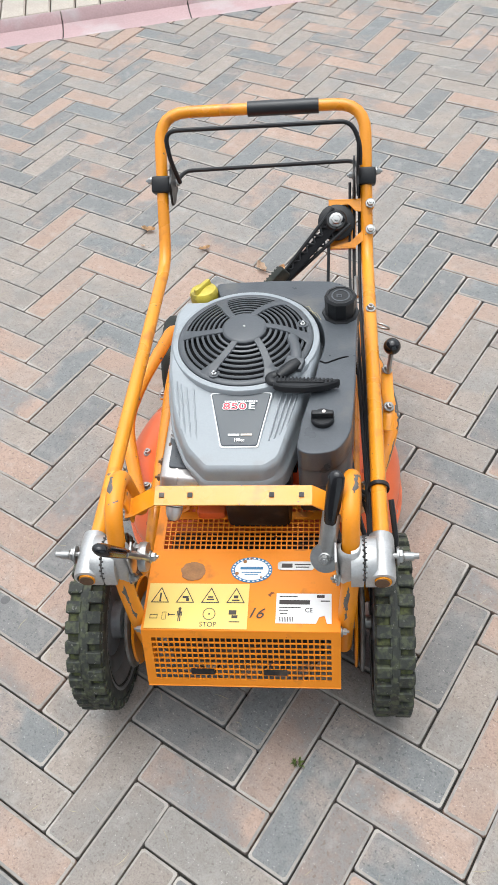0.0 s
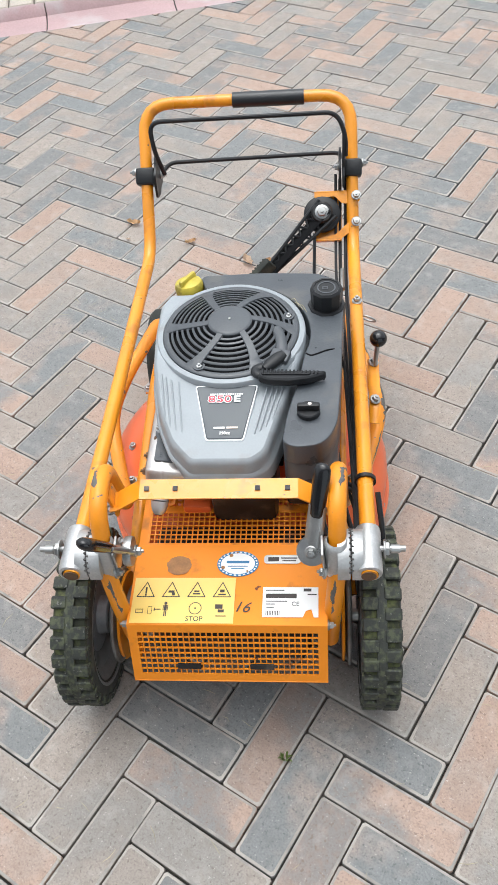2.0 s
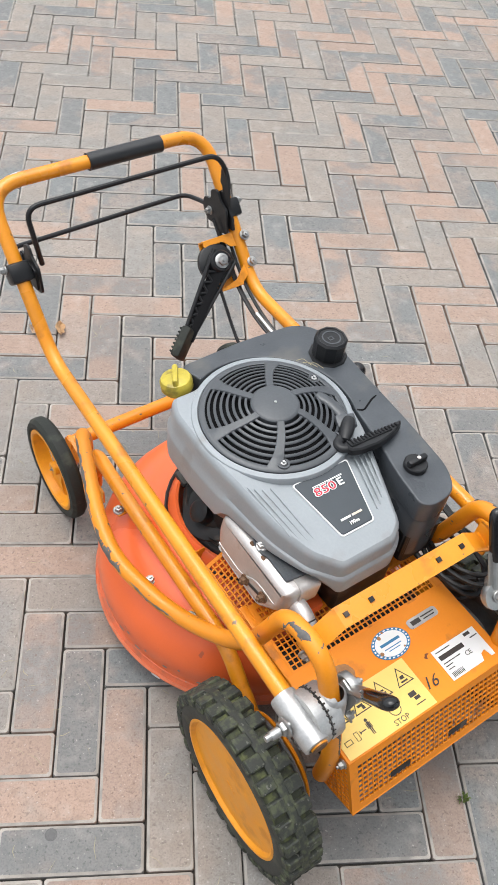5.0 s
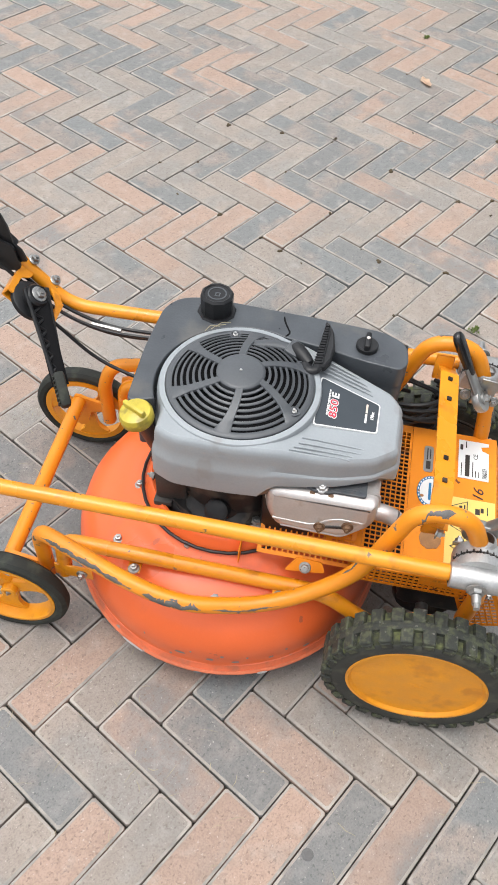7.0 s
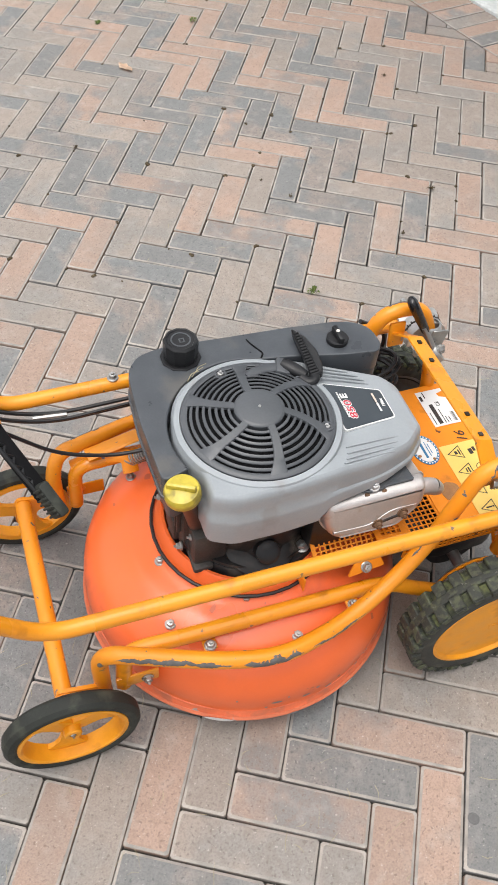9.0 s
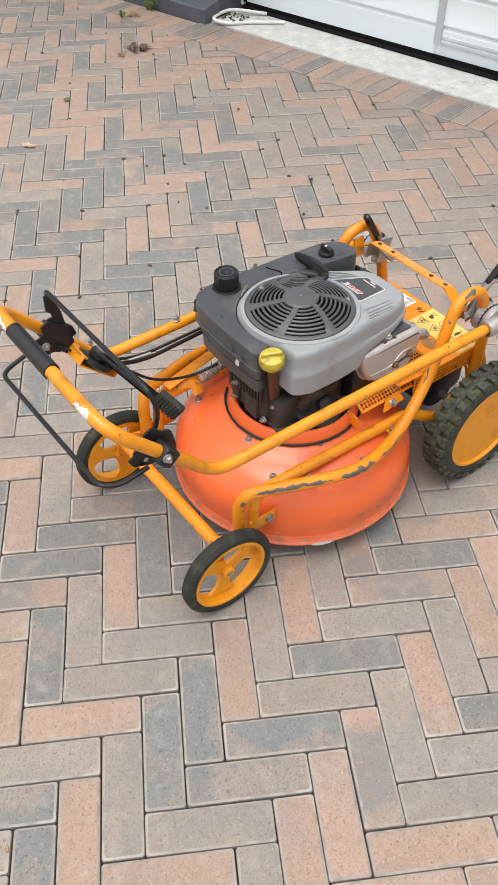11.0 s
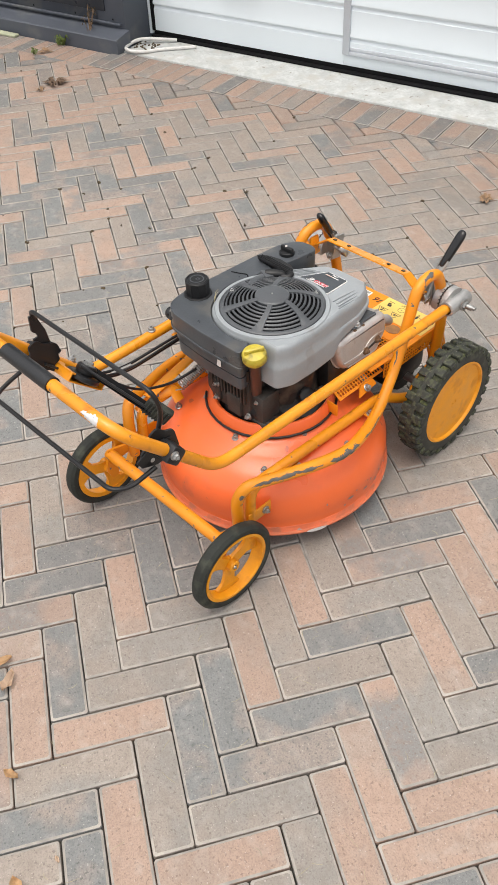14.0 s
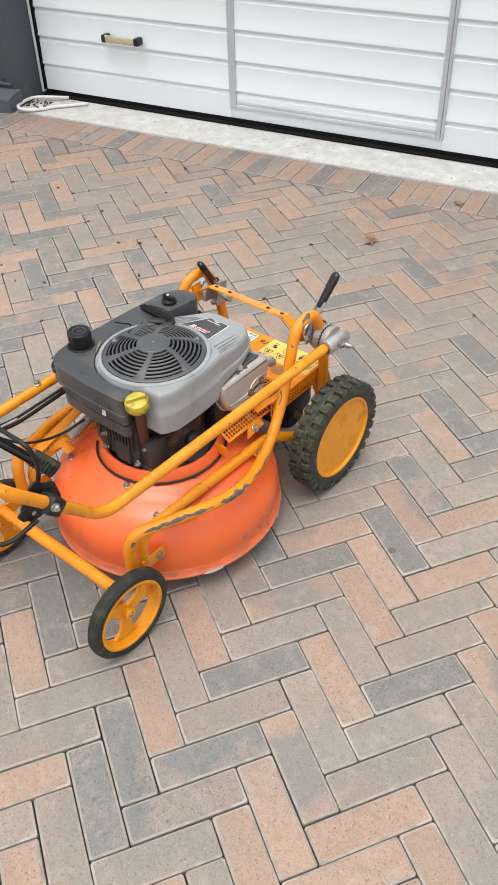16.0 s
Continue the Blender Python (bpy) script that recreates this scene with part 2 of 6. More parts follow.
def brick_material(name, main, second, share):
    """A concrete paver: its own tint, a second colour drifting across it, grit, pale specks and worn corners."""
    m = bpy.data.materials.new(name)
    m.use_nodes = True
    n, l = m.node_tree.nodes, m.node_tree.links
    b = n["Principled BSDF"]
    b.inputs["Roughness"].default_value = 0.88
    geo = n.new("ShaderNodeNewGeometry")
    info = n.new("ShaderNodeObjectInfo")
    add = n.new("ShaderNodeMath")
    add.operation = "ADD"
    l.new(geo.outputs["Random Per Island"], add.inputs[0])
    l.new(info.outputs["Random"], add.inputs[1])
    frac = n.new("ShaderNodeMath")
    frac.operation = "FRACT"
    l.new(add.outputs[0], frac.inputs[0])

    def tex(s, d):
        t = n.new("ShaderNodeTexNoise")
        t.inputs["Scale"].default_value, t.inputs["Detail"].default_value = s, d
        l.new(geo.outputs["Position"], t.inputs["Vector"])
        return t.outputs[0]

    def span(src, a, z, lo, hi):
        r = n.new("ShaderNodeMapRange")
        for k, v in ((1, a), (2, z), (3, lo), (4, hi)):
            r.inputs[k].default_value = v
        l.new(src, r.inputs[0])
        return r.outputs[0]

    def mix(f, a, c, mode="MIX"):
        x = n.new("ShaderNodeMix")
        x.data_type, x.blend_type = "RGBA", mode
        l.new(f, x.inputs[0])
        for s, v in ((6, a), (7, c)):
            if hasattr(v, "links"):
                l.new(v, x.inputs[s])
            else:
                x.inputs[s].default_value = (*v, 1)
        return x.outputs[2]

    col = mix(span(tex(6.5, 8.0), 0.56 - share * 0.2, 0.66 - share * 0.2, 0, 0.9), main, second)
    col = mix(span(frac.outputs[0], 0, 1, 0.0, 0.42), col, tuple((a + c) * 0.36 for a, c in zip(main, second)))
    grit = tex(330, 3.0)
    col = mix(span(grit, 0.30, 0.56, 0.40, 0.0), col, tuple(c * 0.42 for c in main))
    col = mix(span(tex(170, 3.0), 0.33, 0.40, 0.62, 0.0), col, tuple(c * 0.40 for c in main))
    col = mix(span(tex(75, 6.0), 0.36, 0.50, 0.35, 0.0), col, tuple(c * 0.62 for c in main))
    col = mix(span(tex(17, 7.0), 0.34, 0.48, 0.30, 0.0), col, tuple(c * 0.68 for c in main))
    col = mix(span(tex(230, 2.0), 0.665, 0.72, 0, 0.34), col, (0.62, 0.58, 0.53))
    col = mix(span(tex(28, 5.0), 0.55, 0.78, 0, 0.30), col, (0.46, 0.43, 0.39))
    # factor worn: browner and darker towards the garage, broken up by noise
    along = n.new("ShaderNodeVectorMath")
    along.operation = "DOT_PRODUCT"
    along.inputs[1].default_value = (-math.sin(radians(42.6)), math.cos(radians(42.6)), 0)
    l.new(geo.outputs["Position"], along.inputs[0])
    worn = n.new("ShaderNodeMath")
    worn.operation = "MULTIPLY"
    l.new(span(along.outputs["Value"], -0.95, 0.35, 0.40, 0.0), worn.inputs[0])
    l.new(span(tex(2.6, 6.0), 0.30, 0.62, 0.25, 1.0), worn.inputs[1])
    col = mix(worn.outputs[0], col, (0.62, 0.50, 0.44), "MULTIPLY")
    l.new(col, b.inputs["Base Color"])
    u = n.new("ShaderNodeBump")
    u.inputs["Strength"].default_value, u.inputs["Distance"].default_value = 0.6, 0.0014
    l.new(grit, u.inputs["Height"])
    l.new(u.outputs[0], b.inputs["Normal"])
    return m


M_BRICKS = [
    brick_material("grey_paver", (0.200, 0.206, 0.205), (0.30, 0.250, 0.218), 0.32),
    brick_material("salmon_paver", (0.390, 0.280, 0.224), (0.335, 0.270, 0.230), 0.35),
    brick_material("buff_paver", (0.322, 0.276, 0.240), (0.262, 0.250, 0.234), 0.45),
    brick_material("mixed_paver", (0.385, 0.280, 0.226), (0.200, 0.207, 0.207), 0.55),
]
M_WORN_EDGE = material("dusty_paver_edge", (0.340, 0.312, 0.280), 0.92, vary=0.22, scale=14, grain=0.25, grain_scale=400, bump=0.3, dirt=(0.23, 0.218, 0.202), dirt_amount=0.5, dirt_scale=20)


# ---- shape helpers ----
def finish(bm, smooth=True, angle=35):
    bmesh.ops.recalc_face_normals(bm, faces=bm.faces)
    for f in bm.faces:
        f.smooth = smooth
    if smooth:
        for e in bm.edges:
            if len(e.link_faces) == 2 and e.calc_face_angle(0) > radians(angle):
                e.smooth = False


def part(name, bm, mat, parent=None, label="", smooth=True, m=None):
    """Links a bmesh as one mesh object under a thing or part."""
    finish(bm, smooth)
    me = bpy.data.meshes.new(name)
    bm.to_mesh(me)
    bm.free()
    for x in (mat if isinstance(mat, (list, tuple)) else [mat]):
        me.materials.append(x)
    ob = new(name, me)
    if parent:
        ob.parent = parent
    if m is not None:
        ob.matrix_basis = m
    if label:
        tagged(ob, label)
    return ob


def vec(p):
    return Vector(p)


def fillet(pts, r, steps=6):
    """A polyline with rounded corners."""
    pts = [Vector(p) for p in pts]
    out = [pts[0]]
    for i in range(1, len(pts) - 1):
        a, p, c = pts[i - 1], pts[i], pts[i + 1]
        d1, d2 = a - p, c - p
        k = min(r[i] if isinstance(r, (list, tuple)) else r, d1.length * 0.48, d2.length * 0.48)
        s, e = p + d1.normalized() * k, p + d2.normalized() * k
        for j in range(steps + 1):
            t = j / steps
            out.append(s * (1 - t) ** 2 + p * 2 * t * (1 - t) + e * t * t)
    out.append(pts[-1])
    return out


def sweep(pts, r, seg=12, corner=0.03, steps=6, bm=None, flat=1.0):
    """A round bar along a polyline with rounded corners."""
    bm = bm or bmesh.new()
    path = fillet(pts, corner, steps) if corner else [Vector(p) for p in pts]
    tang = []
    for i, p in enumerate(path):
        a, c = path[max(0, i - 1)], path[min(len(path) - 1, i + 1)]
        tang.append((c - a).normalized())
    up = Vector((0, 0, 1)) if abs(tang[0].z) < 0.9 else Vector((1, 0, 0))
    side = tang[0].cross(up).normalized()
    rings = []
    for p, t in zip(path, tang):
        side = (side - t * side.dot(t)).normalized()
        other = t.cross(side)
        rings.append([bm.verts.new(p + side * (r * math.cos(2 * math.pi * k / seg)) + other * (r * flat * math.sin(2 * math.pi * k / seg))) for k in range(seg)])
    for a, c in zip(rings, rings[1:]):
        for k in range(seg):
            bm.faces.new((a[k], a[(k + 1) % seg], c[(k + 1) % seg], c[k]))
    bm.faces.new(rings[0][::-1])
    bm.faces.new(rings[-1])
    return bm


def tube_patch(path, r, toward, half=55, seed=1):
    """An uneven patch on the skin of a bar along path, on the side that faces toward; half: its half angle."""
    bm = bmesh.new()
    fine = []
    for a, c in zip(path, path[1:]):
        k = max(1, int((c - a).length / 0.0018))
        fine += [a.lerp(c, q / k) for q in range(k)]
    fine.append(path[-1])
    rows = []
    for i, p in enumerate(fine):
        t = (fine[min(len(fine) - 1, i + 1)] - fine[max(0, i - 1)]).normalized()
        w = Vector(toward)
        w = (w - t * w.dot(t)).normalized()
        v = t.cross(w)
        ends = min(1.0, 6.0 * min(i, len(fine) - 1 - i) / len(fine))
        n0 = noise.noise(Vector((i * 0.11, seed * 7.3, 0.0))) + 0.45 * noise.noise(Vector((i * 0.83, seed * 2.9, 2.0)))
        n1 = noise.noise(Vector((i * 0.13, seed * 3.1, 5.0))) + 0.45 * noise.noise(Vector((i * 0.71, seed * 4.7, 7.0)))
        n2 = noise.noise(Vector((i * 0.05, seed * 1.7, 9.0)))
        mid = 20 * n2
        lo, hi = mid - half * ends * max(0.02, 0.48 + 0.9 * n0), mid + half * ends * max(0.02, 0.48 + 0.9 * n1)
        rows.append([bm.verts.new(p + (w * math.cos(radians(a)) + v * math.sin(radians(a))) * (r + (0.0003 if 0 < k < 4 else -0.0002))) for k, a in enumerate(lo + (hi - lo) * q / 4 for q in range(5))])
    for a, c in zip(rows, rows[1:]):
        for k in range(4):
            bm.faces.new((a[k], a[k + 1], c[k + 1], c[k]))
    return bm


def lathe(profile, seg=48, m=None, bm=None):
    """A profile of (radius, height) turned round z."""
    bm = bm or bmesh.new()
    m = m or Matrix()
    rings = []
    for r, z in profile:
        if r < 1e-6:
            rings.append([bm.verts.new(m @ Vector((0, 0, z)))])
        else:
            rings.append([bm.verts.new(m @ Vector((r * math.cos(2 * math.pi * k / seg), r * math.sin(2 * math.pi * k / seg), z))) for k in range(seg)])
    for a, c in zip(rings, rings[1:]):
        for k in range(seg):
            j = (k + 1) % seg
            if len(a) == 1 and len(c) > 1:
                bm.faces.new((a[0], c[j], c[k]))
            elif len(c) == 1 and len(a) > 1:
                bm.faces.new((a[k], a[j], c[0]))
            elif len(a) > 1:
                bm.faces.new((a[k], a[j], c[j], c[k]))
    return bm


def block(size, m=None, bevel=0.003, bm=None, segs=2):
    """A bevelled box."""
    out = bm or bmesh.new()
    b = bmesh.new()
    bmesh.ops.create_cube(b, size=1, matrix=Matrix.Diagonal((*size, 1)))
    if bevel:
        bmesh.ops.bevel(b, geom=b.edges[:], offset=min(bevel, min(size) * 0.45), segments=segs, affect="EDGES", profile=0.5)
    join(out, b, m or Matrix())
    return out


def join(bm, other, m=None):
    """Adds another bmesh to bm, and frees it."""
    m = m or Matrix()
    made = {v: bm.verts.new(m @ v.co) for v in other.verts}
    for f in other.faces:
        nf = bm.faces.new([made[v] for v in f.verts])
        nf.material_index = f.material_index
    other.free()
    return bm


def prism(outline, z0, z1, m=None, bevel=0.0, bm=None):
    """A flat outline raised to a slab."""
    b = bmesh.new()
    lo = [b.verts.new((x, y, z0)) for x, y in outline]
    hi = [b.verts.new((x, y, z1)) for x, y in outline]
    n = len(outline)
    b.faces.new(lo[::-1])
    top = b.faces.new(hi)
    for i in range(n):
        b.faces.new((lo[i], lo[(i + 1) % n], hi[(i + 1) % n], hi[i]))
    if bevel:
        bmesh.ops.bevel(b, geom=list(top.edges), offset=bevel, segments=2, affect="EDGES", profile=0.5)
    return join(bm or bmesh.new(), b, m)


def rounded(outline, r, steps=5):
    """A closed outline with rounded corners."""
    out, n = [], len(outline)
    for i in range(n):
        a, p, c = (Vector((*outline[(i + k) % n], 0)) for k in (-1, 0, 1))
        d1, d2 = a - p, c - p
        k = min(r[i] if isinstance(r, (list, tuple)) else r, d1.length * 0.48, d2.length * 0.48)
        s, e = p + d1.normalized() * k, p + d2.normalized() * k
        for j in range(steps + 1):
            t = j / steps
            q = s * (1 - t) ** 2 + p * 2 * t * (1 - t) + e * t * t
            out.append((q.x, q.y))
    return out


def loft(outline, levels, lift=None, cap_low=True, cap_high=True):
    """A moulded body: an outline stacked at (height, inset), with the heights shifted by lift(x, y, share)."""
    bm = bmesh.new()
    n = len(outline)
    pts = [Vector((x, y)) for x, y in outline]
    area = sum(pts[i].x * pts[(i + 1) % n].y - pts[(i + 1) % n].x * pts[i].y for i in range(n))
    sgn = 1 if area > 0 else -1
    nrm = []
    for i in range(n):
        t = (pts[(i + 1) % n] - pts[i - 1]).normalized()
        nrm.append(Vector((-t.y, t.x)) * sgn)
    rings = []
    for z, inset in levels:
        ring = []
        for p, q in zip(pts, nrm):
            c = p + q * inset
            ring.append(bm.verts.new((c.x, c.y, z + (lift(c.x, c.y, z) if lift else 0))))
        rings.append(ring)
    for a, c in zip(rings, rings[1:]):
        for k in range(n):
            bm.faces.new((a[k], a[(k + 1) % n], c[(k + 1) % n], c[k]))
    if cap_low:
        bm.faces.new(rings[0][::-1])
    if cap_high:
        flat_cap(bm, bm.faces.new(rings[-1]))
    return bm


def flat_cap(bm, face):
    """Keeps the shading of a large flat end even."""
    bmesh.ops.inset_individual(bm, faces=[face], thickness=0.0012, use_even_offset=False)


def tidy(outline):
    """Drops points that lie on one another."""
    out = []
    for p in outline:
        if not out or math.hypot(p[0] - out[-1][0], p[1] - out[-1][1]) > 0.0005:
            out.append(p)
    return out


def slab(outline, z0, z1, bevel, segs=4):
    """A raised outline with a rounded upper edge."""
    b = bmesh.new()
    lo = [b.verts.new((x, y, z0)) for x, y in outline]
    hi = [b.verts.new((x, y, z1)) for x, y in outline]
    n = len(outline)
    b.faces.new(lo[::-1])
    top = b.faces.new(hi)
    for i in range(n):
        b.faces.new((lo[i], lo[(i + 1) % n], hi[(i + 1) % n], hi[i]))
    bmesh.ops.recalc_face_normals(b, faces=b.faces)
    bmesh.ops.bevel(b, geom=list(top.edges), offset=bevel, segments=segs, affect="EDGES", profile=0.5, clamp_overlap=True)
    top = max(b.faces, key=lambda f: f.calc_area() if f.normal.z > 0.9 else 0)
    flat_cap(b, top)
    return b


def aim(p, d, roll=0.0):
    """A pose at p whose z points along d."""
    return Matrix.Translation(p) @ Vector(d).to_track_quat("Z", "Y").to_matrix().to_4x4() @ pose(0, 0, 0, 0, 0, roll)


def hex_bolt(bm, p, d, r=0.0065, washer=True):
    """A hexagon head with a washer, along d."""
    m = aim(p, d)
    if washer:
        lathe([(0, -0.001), (r * 1.45, -0.001), (r * 1.5, 0.001), (r * 1.3, 0.002), (0, 0.002)], 16, m, bm)
    lathe([(r * 1.05, 0.001), (r * 1.05, 0.006), (r * 0.9, 0.0075), (r * 0.45, 0.0078), (r * 0.42, 0.011), (0, 0.0112)], 6, m, bm)
    return bm


def pierced(w, h, nx, ny, hole=0.68, edge=0.006, thick=0.002, skip=()):
    """A sheet in xy, centred, with nx by ny square holes and a plain edge; skip: cells left plain."""
    bm = bmesh.new()
    px, py = (w - 2 * edge) / nx, (h - 2 * edge) / ny
    xs, ys = [-w / 2], [-h / 2]
    for i in range(nx):
        xs += [-w / 2 + edge + px * (i + 0.5 - hole / 2), -w / 2 + edge + px * (i + 0.5 + hole / 2)]
    for j in range(ny):
        ys += [-h / 2 + edge + py * (j + 0.5 - hole / 2), -h / 2 + edge + py * (j + 0.5 + hole / 2)]
    xs.append(w / 2)
    ys.append(h / 2)
    v = [[[bm.verts.new((x, y, z)) for y in ys] for x in xs] for z in (0, -thick)]

    def solid(i, j):
        if not (0 <= i < len(xs) - 1 and 0 <= j < len(ys) - 1):
            return False
        return i % 2 == 0 or j % 2 == 0 or ((i - 1) // 2, (j - 1) // 2) in skip

    for i in range(len(xs) - 1):
        for j in range(len(ys) - 1):
            if not solid(i, j):
                continue
            q = [(i, j), (i + 1, j), (i + 1, j + 1), (i, j + 1)]
            bm.faces.new([v[0][a][b] for a, b in q])
            bm.faces.new([v[1][a][b] for a, b in q[::-1]])
            for k, (di, dj) in enumerate(((0, -1), (1, 0), (0, 1), (-1, 0))):
                if not solid(i + di, j + dj):
                    a, b = q[k], q[(k + 1) % 4]
                    bm.faces.new([v[1][a[0]][a[1]], v[1][b[0]][b[1]], v[0][b[0]][b[1]], v[0][a[0]][a[1]]])
    return bm


def lettering(body, size, thick=0.0004, bold=0.0, shear=0.0):
    """Words in the built-in font as a bmesh, centred in xy."""
    cu = bpy.data.curves.new("words", "FONT")
    cu.body, cu.size, cu.extrude, cu.offset, cu.shear = body, size, thick, bold, shear
    cu.align_x, cu.align_y, cu.resolution_u = "CENTER", "CENTER", 3
    ob = bpy.data.objects.new("words", cu)
    me = bpy.data.meshes.new_from_object(ob)
    bm = bmesh.new()
    bm.from_mesh(me)
    bpy.data.objects.remove(ob)
    bpy.data.curves.remove(cu)
    bpy.data.meshes.remove(me)
    return bm


def bars(rows, thick=0.0004):
    """Flat bars, each (x, y, width, height)."""
    bm = bmesh.new()
    for x, y, w, h in rows:
        prism([(x - w / 2, y - h / 2), (x + w / 2, y - h / 2), (x + w / 2, y + h / 2), (x - w / 2, y + h / 2)], 0, thick, bm=bm)
    return bm


def ring_poly(points, width):
    """A flat closed outline of that width round a polygon's centre."""
    c = sum((Vector(p) for p in points), Vector((0, 0))) / len(points)
    inner = [c + (Vector(p) - c) * (1 - width) for p in points]
    bm = bmesh.new()
    o = [bm.verts.new((*p, 0.0004)) for p in points]
    i = [bm.verts.new((*p, 0.0004)) for p in inner]
    n = len(points)
    for k in range(n):
        bm.faces.new((o[k], o[(k + 1) % n], i[(k + 1) % n], i[k]))
    return bm


# ---- the lawn mower; x to its right, y towards its grip bar, z up ----
mower = new("lawn_mower")
tagged(mower, "used orange petrol lawn mower with folded handle on brick paving", "lawn mower")
mower.matrix_basis = pose(-0.601, 0.830, 0, 0, 0, 30) @ Matrix.Diagonal((1, 1, 0.977, 1))
MM = mower

# cutting deck
DY = 0.006
deck_side = [(0.252, 0.052), (0.2555, 0.054), (0.2560, 0.058), (0.2525, 0.062), (0.2505, 0.070), (0.2525, 0.088), (0.2540, 0.106), (0.2525, 0.124),
             (0.2460, 0.145), (0.2350, 0.163), (0.2195, 0.1785), (0.201, 0.1910), (0.178, 0.2005), (0.168, 0.2040), (0.160, 0.2100), (0.151, 0.2140), (0.140, 0.2190),
             (0.1355, 0.226), (0.1320, 0.241), (0.1280, 0.2465), (0.1235, 0.2455), (0.1215, 0.239), (0.1215, 0.15), (0.240, 0.12), (0.246, 0.056), (0.252, 0.052)]
shell = lathe(deck_side, 96, Matrix.Translation((0, DY, 0)))
for v in shell.verts:
    if 0.066 < v.co.z < 0.203 and math.hypot(v.co.x, v.co.y - DY) > 0.16:
        dent = 0.0011 * noise.noise(v.co * 17.0) + 0.0009 * noise.noise(v.co * 34.0 + Vector((3, 1, 2)))
        v.co.x, v.co.y = v.co.x * (1 + dent / 0.25), DY + (v.co.y - DY) * (1 + dent / 0.25)
deck = part("deck", shell, M_DECK, MM, "round red-orange steel cutting deck with a scuffed rim")
part("rim_bead", lathe([(0.2555, 0.050), (0.2590, 0.0525), (0.2595, 0.0560), (0.2560, 0.0595), (0.2520, 0.0560), (0.2555, 0.050)], 96), M_RIM_EDGE, deck, "scuffed rolled rim with flaked paint").location = (0, DY, 0)


def arc_patch(r, z0, z1, a0, a1, off=0.0012, n=10):
    bm = bmesh.new()
    rows = []
    for i in range(n + 1):
        a = radians(a0 + (a1 - a0) * i / n)
        k = math.sin(math.pi * i / n) ** 0.4
        rows.append([bm.verts.new(((r + off) * math.cos(a), (r + off) * math.sin(a), z0 + (z1 - z0) * (0.5 + (h - 0.5) * k))) for h in (0, 1)])
    for a, c in zip(rows, rows[1:]):
        bm.faces.new((a[0], c[0], c[1], a[1]))
    return bm


part("rim_band", lathe([(0.2566, 0.0575), (0.2533, 0.0622), (0.2513, 0.0695), (0.2500, 0.0700)], 96), M_DECK_BAND, deck, "band of flaking paint above the rim").location = (0, DY, 0)
part("paint_chip", arc_patch(0.2590, 0.050, 0.060, 150, 160), M_CHIP, deck, "pale bare patch where paint is gone").location = (0, DY, 0)
part("paint_chip", arc_patch(0.2590, 0.051, 0.059, 201, 205), M_CHIP, deck).location = (0, DY, 0)
part("paint_chip", arc_patch(0.2590, 0.051, 0.058, 179, 182), M_BARE, deck).location = (0, DY, 0)
for a0, a1, z in ((172, 176, 0.098), (183, 186, 0.093), (188, 189.5, 0.105), (205, 207, 0.092), (170, 171, 0.085), (160, 160.8, 0.112), (177.5, 178.2, 0.108), (192, 195, 0.088), (197, 198, 0.100), (211, 212, 0.104), (218, 221, 0.090)):
    part("scratch", arc_patch(0.2545, z, z + 0.006, a0, a1, 0.0006, 6), M_BARE, deck).location = (0, DY, 0)
for x, y in ((-0.036, 0.1500), (-0.134, 0.0475), (-0.129, 0.16), (0.146, 0.150), (0.102, 0.106), (0.199, 0.081), (-0.20, -0.01)):
    r = math.hypot(x, y - DY)
    part("bolt", hex_bolt(bmesh.new(), (x, y, 0.2130 if r < 0.16 else (0.2000 if r < 0.19 else 0.190)), (x * 0.4, y * 0.4, 1), 0.0058), M_ZINC, deck)
# black cable laid round the raised collar
part("cable", sweep([(0.1415 * math.cos(radians(a)), 0.008 + 0.1415 * math.sin(radians(a)), 0.2245) for a in range(40, 301, 10)], 0.0028, 8, 0), M_BLACK, MM, "thin black cable round the collar")


# side frame tubes, one set for each side
def tube(name, pts, mat=None, r=0.0125, corner=0.035, label="", parent=None):
    return part(name, sweep(pts, r, 14, corner), mat or M_ORANGE, parent or MM, label)


